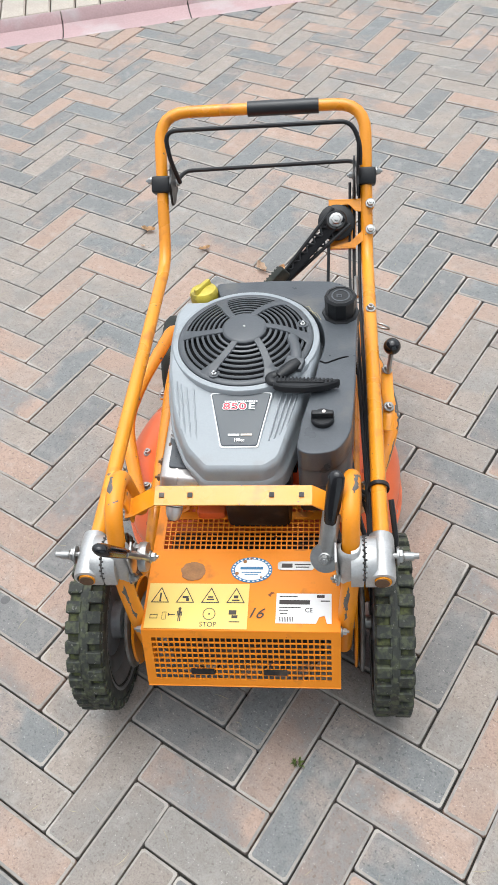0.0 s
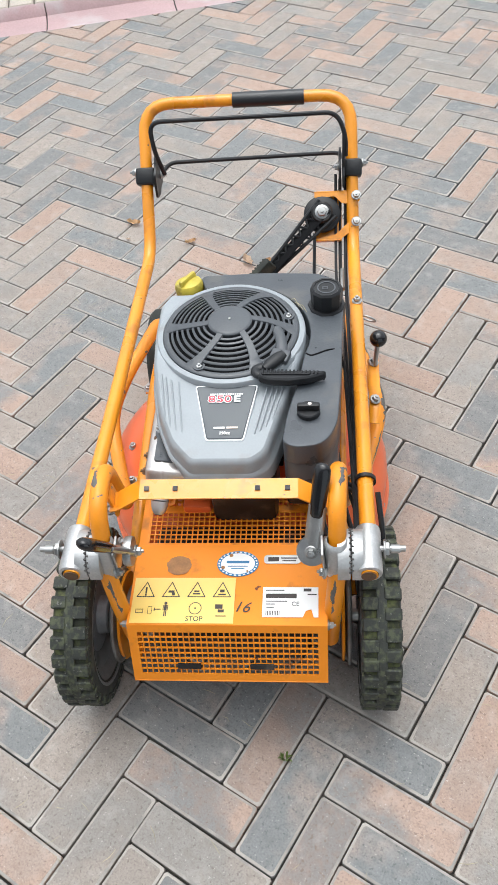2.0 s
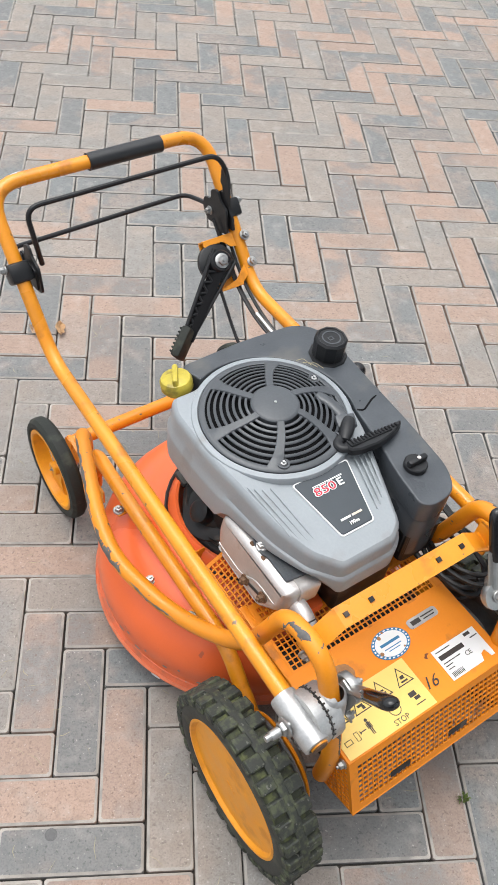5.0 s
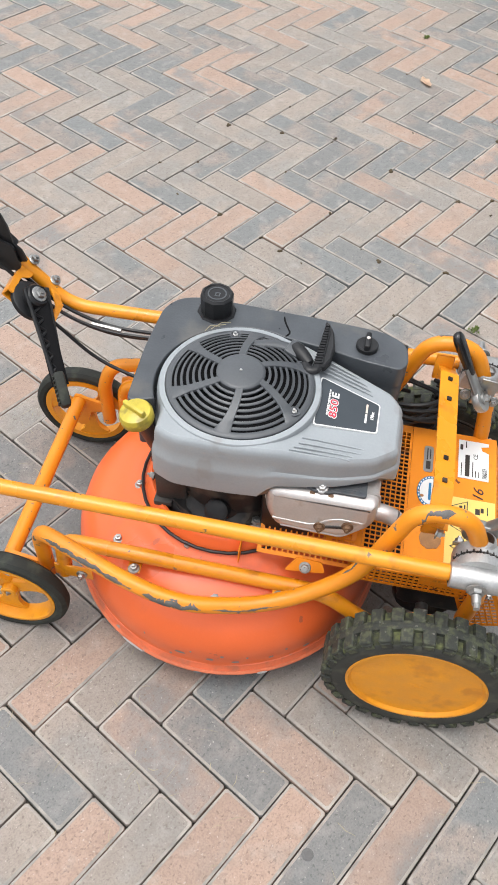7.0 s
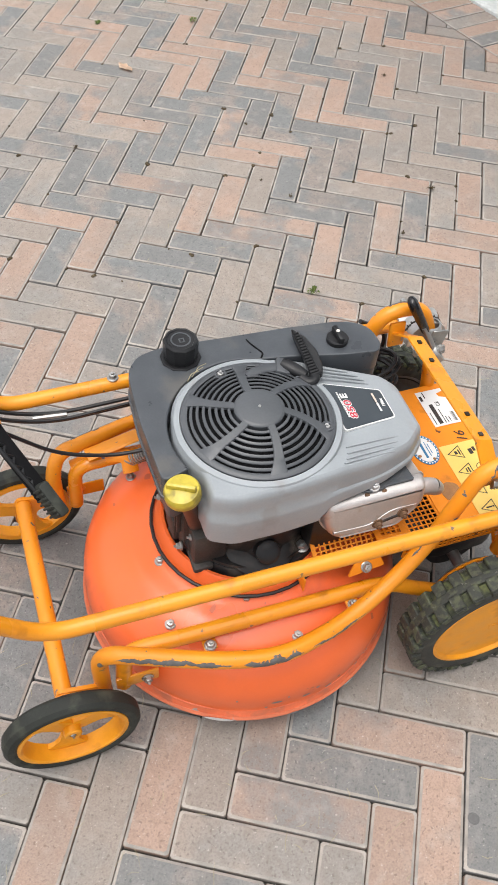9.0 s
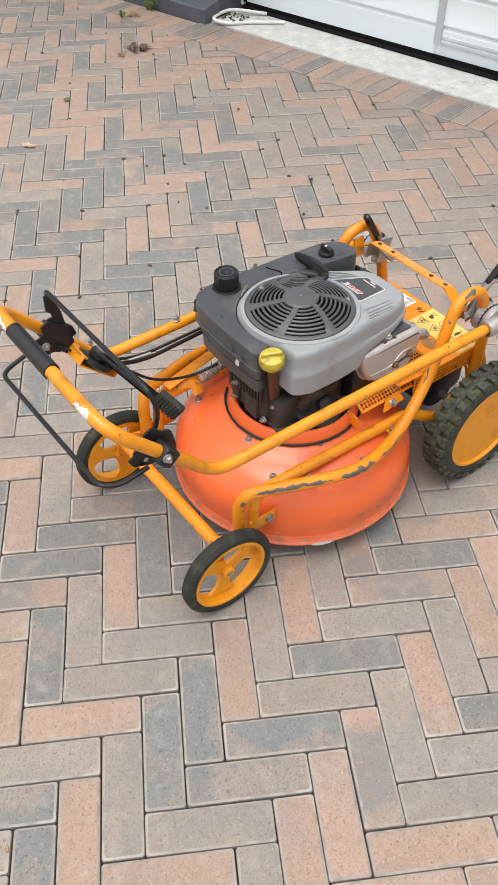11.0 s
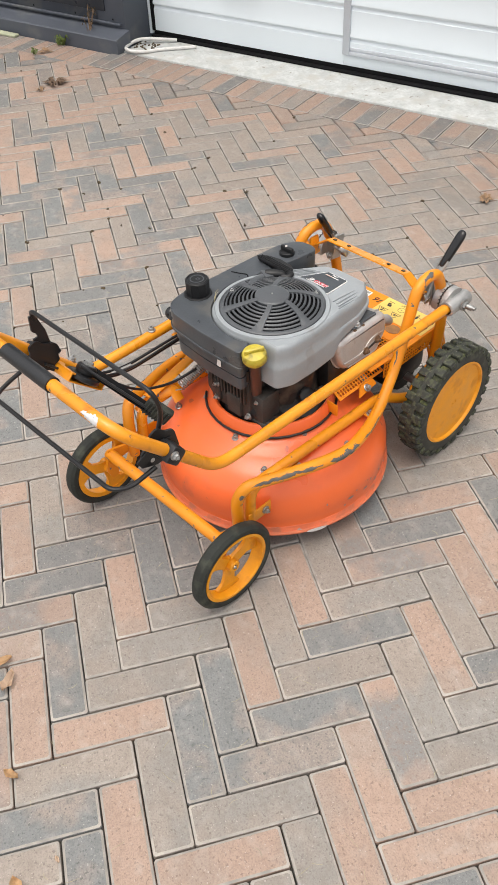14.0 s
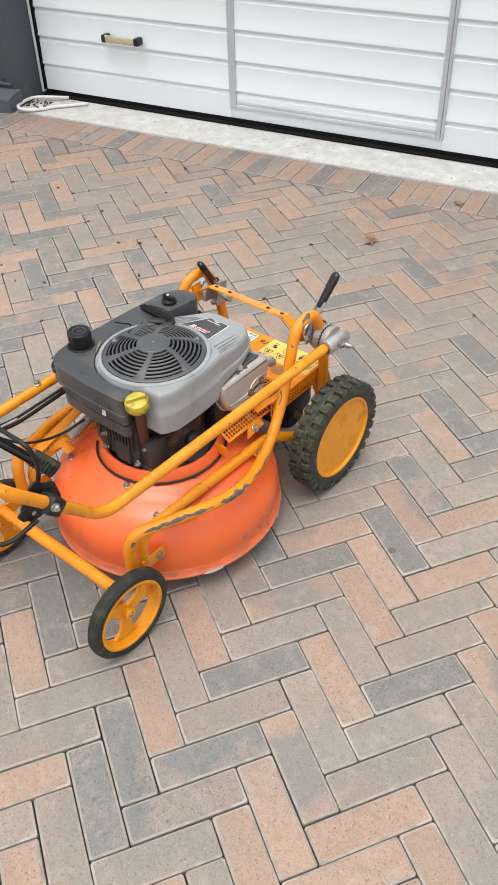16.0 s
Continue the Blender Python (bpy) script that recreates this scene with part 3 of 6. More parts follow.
for s in (-1, 1):
    def P(x, y, z):
        return (s * x, y, z)
    run = [P(0.147, -0.378, 0.175), P(0.150, -0.383, 0.25), P(0.157, -0.372, 0.345), P(0.158, -0.330, 0.448), P(0.160, -0.262, 0.446), P(0.166, -0.205, 0.265),
           P(0.208, -0.088, 0.212), P(0.240, 0.03, 0.228), P(0.226, 0.115, 0.238), P(0.178, 0.258, 0.252), P(0.166, 0.272, 0.215), P(0.166, 0.270, 0.115)]
    bends = [0.03] * 3 + [0.05, 0.06, 0.07, 0.08, 0.06, 0.08, 0.035, 0.03, 0.02]
    rail = tube("side_frame_tube", run, M_ORANGE_WORN, 0.0122, bends, "bent orange steel tube with paint rubbed off")
    full = fillet(run, bends)
    for lo, hi, to, half, seed in ((20, 27, (s * 0.2, -0.9, 0.6), 38, 1), (30, 33, (0, 0.3, 1), 12, 2), (44, 52, (s, 0.1, 0.45), 62, 3), (52, 60, (s, 0.2, 0.55), 40, 4), (38, 44, (s, 0, 0.4), 16, 5), (62, 66, (s, 0.5, 0.3), 26, 6),
                                   (6, 12, (s * -0.3, -1, 0.2), 26, 7)):
        part("scuff", tube_patch(full[lo:hi], 0.0122, to, half, seed + s), M_SCUFF, rail, "paint scuffed to dark steel")
    tube("deck_support_tube", [P(0.178, -0.285, 0.140), P(0.170, -0.225, 0.165), P(0.164, -0.165, 0.205), P(0.170, 0.12, 0.224), P(0.167, 0.236, 0.222), P(0.167, 0.241, 0.125)], M_ORANGE, 0.0118,
         [0.03, 0.05, 0.05, 0.05, 0.03, 0.02])
    for y in (0.118, -0.102):
        tab = part("tab", block((0.022, 0.020, 0.004), Matrix.Translation(P(0.180, y, 0.206)), 0.001), M_ORANGE, MM)
        part("bolt", hex_bolt(bmesh.new(), P(0.186, y, 0.208), (0, 0, 1), 0.006), M_ZINC, tab)
    # front wheel bracket
    br = part("wheel_bracket", block((0.004, 0.062, 0.030), Matrix.Translation(P(0.176, 0.222, 0.147)), 0.004), M_ORANGE, MM, "flat orange bracket bolted to the deck")
    part("bolt", hex_bolt(bmesh.new(), P(0.179, 0.208, 0.147), (s, 0, 0), 0.006), M_ZINC, br)
    arm = prism(rounded([(0.258, 0.132), (0.272, 0.150), (0.335, 0.166), (0.344, 0.110), (0.332, 0.082), (0.316, 0.088), (0.306, 0.128)], 0.008), -0.003, 0.003,
                Matrix(((0, 0, 1, s * 0.171), (1, 0, 0, 0), (0, 1, 0, 0), (0, 0, 0, 1))))
    part("axle_plate", arm, M_ORANGE_WORN, MM)
tube("front_axle_bar", [(-0.176, 0.327, 0.150), (0.176, 0.327, 0.150)], M_ORANGE_WORN, 0.0125, 0)
tube("rear_axle", [(-0.215, -0.322, 0.1435), (0.215, -0.322, 0.1435)], M_ZINC, 0.010, 0)
# gearbox made oversize, with an added dark plate, so the guard's holes look dark
gear = block((0.235, 0.12, 0.105), Matrix.Translation((0.0, -0.335, 0.180)), 0.02)
block((0.25, 0.085, 0.020), Matrix.Translation((0.0, -0.250, 0.215)), 0.008, gear)
lathe([(0, -0.11), (0.045, -0.11), (0.05, -0.10), (0.05, 0.10), (0.045, 0.11), (0, 0.11)], 24, aim((0, -0.324, 0.148), (1, 0, 0)), gear)
part("gearbox", gear, M_CORE, MM, "dark greasy gearbox, oversize and with an added plate to darken the guard's holes")


# wheels
def rear_wheel(s):
    w = part("rear_wheel", lathe([(0.0, -0.034), (0.026, -0.034), (0.029, -0.031), (0.031, -0.014), (0.060, -0.010), (0.100, -0.008), (0.104, -0.004), (0.03, -0.003), (0.0, -0.003)], 48), M_BARE, MM, "rear wheel with chunky tyre and dished orange cover")
    w.matrix_basis = aim((s * 0.2240 - 0.005, -0.322, 0.1412), (s, 0, 0)) @ Matrix.Diagonal((0.984, 0.984, 0.85, 1))
    part("inner_rim", lathe([(0.058, -0.0105), (0.064, -0.0150), (0.084, -0.0170), (0.090, -0.0230), (0.102, -0.0270), (0.108, -0.0325), (0.112, -0.0330), (0.111, -0.028), (0.104, -0.020), (0.058, -0.009)], 48), M_RIM_GREY, w, "dusty grey inner rim")
    part("tyre", lathe([(0.104, -0.030), (0.110, -0.0325), (0.122, -0.0330), (0.129, -0.030), (0.1325, -0.026), (0.1325, 0.026), (0.129, 0.030), (0.122, 0.0330), (0.110, 0.0325), (0.104, 0.030),
                        (0.102, 0.020), (0.102, -0.020), (0.104, -0.032)], 64), M_SIDEWALL, w, "dark tyre carcass")
    part("groove_band", lathe([(0.1305, -0.0295), (0.1340, -0.0262), (0.1346, 0.0), (0.1340, 0.0262), (0.1305, 0.0295)], 72), M_GROOVE, w, "grass packed into the tread grooves")
    lugs = bmesh.new()
    N = 29
    for i in range(N):
        for side, ph in ((-1, 0.0), (1, 0.5)):
            a = 2 * math.pi * (i + ph) / N
            m = pose(0, 0, 0, 0, 0, math.degrees(a)) @ Matrix.Translation((0.1370, 0, side * 0.0180))
            block((0.0105, 0.0185, 0.0265), m, 0.0016, lugs, 1)
            m = pose(0, 0, 0, 0, 0, math.degrees(a)) @ Matrix.Translation((0.1315, 0, side * 0.0312))
            block((0.0115, 0.0165, 0.0045), m, 0.0012, lugs, 1)
    lathe([(0.1320, -0.0092), (0.1408, -0.0080), (0.1414, 0.0), (0.1408, 0.0080), (0.1320, 0.0092)], 72, None, lugs)
    part("tread", lugs, M_TREAD, w, "black lug tread with green moss", smooth=False)
    part("wheel_cover", lathe([(0.104, 0.020), (0.1060, 0.0280), (0.1045, 0.0312), (0.1005, 0.0312), (0.0965, 0.0245), (0.090, 0.0240), (0.055, 0.0265), (0.03, 0.0280), (0.012, 0.0275), (0, 0.0275)], 64), M_DISC, w,
         "dished orange plastic wheel cover")
    part("mark", bars([(-0.004, 0.004, 0.013, 0.0012), (0.004, -0.002, 0.012, 0.0012), (-0.006, -0.005, 0.0012, 0.012), (0.006, 0.004, 0.0012, 0.012)], 0.0006), M_DISC, w, m=Matrix.Translation((0, 0, 0.0276)))
    return w


for s in (-1, 1):
    rear_wheel(s)
    guard = part("drive_guard", lathe([(0.030, -0.005), (0.050, -0.006), (0.066, -0.004), (0.074, -0.003), (0.076, 0.0), (0.074, 0.002), (0.050, 0.004), (0.030, 0.004), (0.030, -0.005)], 40), M_RIM_GREY, MM, "round steel drive guard beside the wheel")
    guard.matrix_basis = aim((s * 0.1790 - 0.003, -0.322, 0.1435), (s, 0, 0))
    part("drive_ring", lathe([(0.030, -0.0022), (0.068, -0.0022), (0.070, 0.0), (0.068, 0.0022), (0.030, 0.0022), (0.030, -0.0022)], 40, Matrix.Translation((0, 0, -0.0095))), M_ORANGE_WORN, guard, "orange ring beside the wheel hub")
    part("pulley", lathe([(0, -0.006), (0.044, -0.006), (0.046, -0.004), (0.040, 0.0), (0.046, 0.004), (0, 0.006)], 32, Matrix.Translation((0, 0, -0.0190))), M_ZINC, guard, "dull zinc pulley")


def front_wheel(s):
    w = part("front_wheel", lathe([(0.0, -0.018), (0.011, -0.018), (0.013, -0.015), (0.013, 0.007), (0.011, 0.009), (0.006, 0.009), (0.0055, 0.004), (0.0, 0.004)], 24), M_DISC, MM, "small front wheel with orange spokes and smooth black tyre")
    w.matrix_basis = aim((s * 0.203, 0.326, 0.0985), (s, 0, 0), 20)
    part("tyre", lathe([(0.077, -0.010), (0.084, -0.0145), (0.092, -0.0140), (0.0975, -0.008), (0.0985, 0.0), (0.0975, 0.008), (0.092, 0.0140), (0.084, 0.0145), (0.077, 0.010), (0.077, -0.010)], 56), M_RUBBER, w, "smooth black rubber tyre")
    part("rim", lathe([(0.068, -0.013), (0.079, -0.013), (0.080, 0.0), (0.079, 0.013), (0.074, 0.0135), (0.0715, 0.0115), (0.0705, 0.004), (0.068, -0.013)], 56), M_DISC, w, "orange plastic rim")
    for k in range(3):
        a = radians(120 * k)
        sp = bmesh.new()
        q = [(0.004, -0.015), (0.030, -0.012), (0.052, -0.016), (0.062, -0.034), (0.071, 0.0), (0.062, 0.034), (0.052, 0.016), (0.030, 0.012), (0.004, 0.015)]
        prism(rounded(q, 0.010), -0.011, -0.003, pose(0, 0, 0, 0, 0, 120 * k), 0.002, sp)
        part("spoke", sp, M_DISC, w)
    part("axle_bolt", hex_bolt(bmesh.new(), (0, 0, 0.0015), (0, 0, 1), 0.0045), M_ZINC, w, "zinc axle bolt")
    return w


for s in (-1, 1):
    front_wheel(s)

# rear guard, a folded pierced sheet
top = part("rear_guard", pierced(0.284, 0.135, 1, 1, 0.0, 0.002, 0.002, {(0, 0)}), M_PANEL, MM, "folded orange sheet guard with square holes and stickers")
top.matrix_basis = pose(0.001, -0.3385, 0.2650, 0, 0, 0)
part("grille", pierced(0.262, 0.062, 31, 7, 0.79, 0.003), M_PANEL, top, m=pose(0, 0.0987, 0.0002, 3, 0, 0))
part("grille", pierced(0.262, 0.052, 31, 4, 0.70, 0.008), M_PANEL, top, m=pose(0, 0.1560, 0.0034, 4, 0, 0))
for s in (-1, 1):
    part("edge_strip", block((0.012, 0.118, 0.002), pose(s * 0.136, 0.1270, 0.0005, 3, 0, 0), 0.0006), M_PANEL, top)
    part("side_grille", pierced(0.170, 0.040, 20, 4, 0.70, 0.003), M_PANEL, top, m=Matrix.Translation((s * 0.1425, 0.055, -0.021)) @ pose(0, 0, 0, 90, 0, 90 * s))
    part("side_grille", pierced(0.142, 0.056, 16, 6, 0.70, 0.005), M_PANEL, top, m=Matrix.Translation((s * 0.1160, 0.2090, -0.006)) @ pose(0, 0, 0, 34, 0, 90 * s))
    part("guard_corner", block((0.030, 0.002, 0.030), Matrix.Translation((s * 0.138, 0.3045, -0.026)), 0.0007), M_PANEL, top)
    strap = part("guard_strap", prism(rounded([(-0.030, -0.010), (0.030, -0.004), (0.024, 0.012), (-0.014, 0.014)], 0.004), -0.0015, 0.0015, Matrix.Translation((s * 0.148, 0.205, -0.026)) @ pose(0, 0, 0, 60, 0, 90 * s)), M_PANEL, top)
    part("bolt", hex_bolt(bmesh.new(), (s * 0.150, 0.205, -0.024), (s * 0.7, 0, 0.7), 0.006), M_ZINC, strap)
    part("side_lip", prism([(-0.0675, -0.002), (-0.0110, -0.0240), (0.040, -0.0240), (0.040, -0.002)], -0.001, 0.001, Matrix(((0, 0, 1, s * 0.1412), (1, 0, 0, 0), (0, 1, 0, 0), (0, 0, 0, 1)))), M_PANEL, top)
    flank = Matrix(((0, 0, s, s * 0.1420), (0.940, -0.342 * -1, 0, -0.0569), (-0.342, 0.940, 0, -0.0611), (0, 0, 0, 1)))
    part("side_grille", pierced(0.060, 0.103, 6, 11, 0.72, 0.004), M_PANEL, top, m=flank)
back = part("rear_face", pierced(0.284, 0.106, 31, 8, 0.79, 0.0125, 0.002), M_PANEL, top, "sloping perforated rear face with square holes")
back.matrix_basis = pose(0, -0.0860, -0.0505, 70, 0, 0)
for x in (-0.058, 0.048):
    part("slot", bars([(x, -0.024, 0.034, 0.011)], 0.0006), M_CORE, top, m=pose(0, -0.0860, -0.0505, 70, 0, 0) @ Matrix.Translation((0, 0, 0.0004)))
part("bottom_lip", block((0.284, 0.010, 0.002), Matrix.Translation((0, -0.100, -0.1010)), 0.0006), M_PANEL, top)
for s in (-1, 1):
    part("bolt", hex_bolt(bmesh.new(), (s * 0.143, -0.060, -0.012), (s, 0, 0), 0.005), M_ZINC, top)
Z0 = 0.0008
stk = part("warning_sticker", prism([(-0.068, -0.032), (0.068, -0.032), (0.068, 0.032), (-0.068, 0.032)], 0, 0.0005), M_STK_Y, top, "yellow warning sticker with four triangles", m=pose(-0.064, -0.0285, Z0, 0, 0, 0) @ Matrix.Diagonal((1.09, 1.16, 1, 1)))
ink = bmesh.new()
for i in range(4):
    cx = -0.051 + 0.034 * i
    tri = [(cx - 0.0125, 0.004), (cx + 0.0125, 0.004), (cx, 0.0265)]
    join(ink, ring_poly(tri, 0.17), Matrix.Translation((0, 0, 0.0004)))
join(ink, bars([(-0.051, 0.0135, 0.0022, 0.009), (-0.051, 0.0072, 0.0024, 0.0024), (-0.017, 0.012, 0.008, 0.003), (-0.014, 0.0085, 0.004, 0.004), (0.017, 0.0125, 0.007, 0.002), (0.017, 0.009, 0.010, 0.002),
                (0.051, 0.013, 0.006, 0.004), (0.051, 0.008, 0.010, 0.002)]), Matrix.Translation((0, 0, 0.0005)))
join(ink, lathe([(0, 0.0), (0.0021, 0.0), (0.0021, 0.0003), (0, 0.0003)], 12), Matrix.Translation((-0.0225, -0.0045, 0.0005)))
join(ink, bars([(-0.0225, -0.0105, 0.0036, 0.0075), (-0.0253, -0.0110, 0.0010, 0.0070), (-0.0197, -0.0110, 0.0010, 0.0070), (-0.0235, -0.0180, 0.0013, 0.0085), (-0.0213, -0.0180, 0.0013, 0.0085)]), Matrix.Translation((0, 0, 0.0005)))
join(ink, bars([(-0.033, -0.013, 0.009, 0.0012), (-0.0370, -0.013, 0.0012, 0.0040), (0.048, -0.009, 0.010, 0.006), (0.051, -0.015, 0.008, 0.004), (0.051, -0.022, 0.014, 0.0012)]), Matrix.Translation((0, 0, 0.0005)))
join(ink, bars([(-0.057, -0.013, 0.009, 0.0007), (-0.057, -0.018, 0.009, 0.0007), (-0.0615, -0.0155, 0.0007, 0.006), (-0.052, -0.0155, 0.0007, 0.006), (-0.0455, -0.0145, 0.0005, 0.010), (-0.0405, -0.0145, 0.0005, 0.010), (-0.0430, -0.0095, 0.0050, 0.0005), (-0.0430, -0.0195, 0.0050, 0.0005)]), Matrix.Translation((0, 0, 0.0005)))
disc = [(0.017 + 0.0085 * math.cos(2 * math.pi * k / 24), -0.0115 + 0.0085 * math.sin(2 * math.pi * k / 24)) for k in range(24)]
join(ink, ring_poly(disc, 0.12), Matrix.Translation((0, 0, 0.0004)))
join(ink, bars([(0.017, -0.0115, 0.002, 0.002)]), Matrix.Translation((0, 0, 0.0005)))
join(ink, lettering("STOP", 0.0095, 0.0002), Matrix.Translation((0.0165, -0.0262, 0.0006)))
part("print", ink, M_INK, stk, smooth=False)
lab = part("type_label", prism([(-0.036, -0.021), (0.016, -0.021), (0.020, -0.012), (0.027, -0.010), (0.030, -0.021), (0.036, -0.021), (0.036, 0.021), (-0.036, 0.021)], 0, 0.0005), M_STK_W, top, "torn white type label with small print", m=pose(0.090, -0.031, Z0, 0, 0, 0) @ Matrix.Diagonal((1.10, 1.15, 1, 1)))
ink = bars([(-0.012, 0.0085, 0.040, 0.0062), (-0.020, 0.0165, 0.024, 0.0012), (-0.018, 0.0010, 0.028, 0.0012), (-0.026, -0.0030, 0.012, 0.0012), (-0.026, -0.0075, 0.010, 0.0012), (0.022, 0.017, 0.010, 0.004), (0.028, 0.0105, 0.012, 0.0015)])
join(ink, bars([(-0.031 + 0.0021 * k, -0.0155, 0.0010, 0.0065) for k in range(9)]))
join(ink, lettering("CE", 0.0085, 0.0002), Matrix.Translation((0.0065, -0.0030, 0.0004)))
part("print", ink, M_INK, lab, smooth=False, m=Matrix.Translation((0, 0, 0.0004)))
num = part("marker_number", lettering("16", 0.024, 0.0002, 0.0, 0.35), M_INK, top, "handwritten black number", m=pose(0.0205, -0.040, 0.0012, 0, 0, -4))
oval = part("oval_sticker", lathe([(0, 0.0), (0.0275, 0.0), (0.0275, 0.0006), (0, 0.0006)], 48), M_STK_B, top, "oval blue and white dealer sticker", m=Matrix.Translation((0.0115, 0.033, Z0)) @ Matrix.Diagonal((1.12, 0.80, 1, 1)))
part("oval_centre", lathe([(0, 0.0), (0.0225, 0.0), (0.0225, 0.0006), (0, 0.0006)], 48), M_STK_W, oval, m=Matrix.Translation((0, 0, 0.0004)))
ink = bars([(0, 0.003, 0.030, 0.0050), (0, -0.006, 0.026, 0.0016), (0, -0.011, 0.018, 0.0014)])
part("print", ink, M_STK_B, oval, smooth=False, m=Matrix.Translation((0, 0, 0.0010)))
ink = bmesh.new()
for k in range(26):
    a = 2 * math.pi * k / 26
    join(ink, bars([(0, 0, 0.0022, 0.0030)]), pose(0, 0, 0, 0, 0, math.degrees(a)) @ Matrix.Translation((0.0250, 0, 0)))
part("border_marks", ink, M_STK_W, oval, smooth=False, m=Matrix.Translation((0, 0, 0.0007)))
plate = part("badge", prism(rounded([(-0.027, -0.0075), (0.027, -0.0075), (0.027, 0.0075), (-0.027, 0.0075)], 0.006), 0, 0.0008), M_ZINC, top, "small black and silver badge", m=pose(0.077, 0.0405, Z0, 0, 0, 0))
part("print", join(bars([(-0.013, 0, 0.016, 0.007)]), bars([(0.010, 0.002, 0.024, 0.0018), (0.010, -0.0025, 0.020, 0.0016)])), M_INK, plate, smooth=False, m=Matrix.Translation((0, 0, 0.0008)))
glue = []
for k in range(56):
    a = 2 * math.pi * k / 56
    r = 0.0170 * (1 + 0.10 * noise.noise(Vector((2.2 * math.cos(a), 2.2 * math.sin(a), 1.0))) + 0.07 * noise.noise(Vector((7 * math.cos(a), 7 * math.sin(a), 4.0))))
    glue.append((r * math.cos(a), r * math.sin(a)))
part("rust_mark", prism(glue, 0, 0.0004), M_STAIN, top, "round brown glue mark", m=Matrix.Translation((-0.0760, 0.030, 0.0008)) @ Matrix.Diagonal((1.08, 0.95, 1, 1)))

for x, y, r in ((0.001, 0.047, 0.0030), (-0.010, 0.026, 0.0030), (0.010, 0.052, 0.0018), (0.026, 0.020, 0.0016)):
    part("dirt_fleck", lathe([(0, 0), (r, 0), (r * 0.8, 0.0004), (0, 0.0005)], 9, Matrix.Translation((x, y, Z0 + 0.0014))), M_STAIN, top)
# cross plate between the side frames
cross = bmesh.new()
prof = [(-0.153, -0.030), (-0.143, -0.027), (-0.107, 0.0), (0.107, 0.0), (0.143, -0.027), (0.153, -0.030)]
for (x0, z0), (x1, z1) in zip(prof, prof[1:]):
    v = [cross.verts.new((x, -0.2945 + 0.966 * y, z + 0.259 * y)) for x, z in ((x0, z0), (x1, z1)) for y in (-0.0142, 0.0142)]
    cross.faces.new((v[0], v[2], v[3], v[1]))
bmesh.ops.remove_doubles(cross, verts=cross.verts, dist=1e-5)
bmesh.ops.solidify(cross, geom=cross.faces[:], thickness=0.003)
bar = part("cross_plate", cross, M_ORANGE, MM, "bent flat orange cross plate with square holes", smooth=False)
bar.location = (0, 0, 0.437)
for x in (-0.097, -0.058, 0.053, 0.093):
    part("square_hole", block((0.0065, 0.0065, 0.0050), pose(x, -0.2945, 0.0, 15, 0, 0), 0), M_CORE, bar)
for s in (-1, 1):
    ear = part("plate_bracket", block((0.006, 0.028, 0.045), pose(s * 0.149, -0.289, 0.405, 0, s * 8, 0), 0.004), M_ORANGE, MM)
    part("bolt", hex_bolt(bmesh.new(), (s * 0.152, -0.296, 0.395), (s * 0.3, -1, 0), 0.0062), M_ZINC, ear)

# folded handle
top_z, kink = 0.568, (0.328, 0.362)
handle = part("handle", sweep([(-0.197, -0.392, 0.374), (-0.184, kink[0], kink[1]), (-0.188, 0.514, 0.570), (0.197, 0.514, 0.570), (0.199, kink[0], kink[1]), (0.199, -0.392, 0.374)], 0.0112, 16, [0, 0.038, 0.055, 0.055, 0.038, 0]), M_ORANGE, MM, "bent orange tube handle folded forward over the engine")
part("foam_grip", sweep([(-0.020, 0.5137, 0.5697), (0.112, 0.5137, 0.5697)], 0.0142, 20, 0), M_FOAM, handle, "black foam grip")
out, down = Vector((-1, 0, 0)), Vector((0.014, -0.666, -0.745)).normalized()
bend = [Vector((-0.133, 0.514, 0.570)) + down * 0.055 + (out * math.sin(radians(4 * k)) - down * math.cos(radians(4 * k))) * 0.055 for k in range(1, 14)]
part("worn_label", tube_patch([Vector((-0.109 - 0.004 * k, 0.5140, 0.5700)) for k in range(7)] + bend, 0.0115, (0, 0.92, 0.40), 74, 3), M_WORN_LABEL, handle, "peeling white label")
part("worn_label", tube_patch([Vector((0.116 + 0.004 * k, 0.5140, 0.5700)) for k in range(13)], 0.0115, (0, 0.97, 0.25), 72, 9), M_WORN_LABEL, handle)
for s in (-1, 1):
    part("tube_mouth", lathe([(0, 0), (0.0098, 0), (0.0098, 0.001), (0, 0.001)], 20, aim((s * 0.1975, -0.3925, 0.374), (0, -1, 0))), M_RUST, handle)

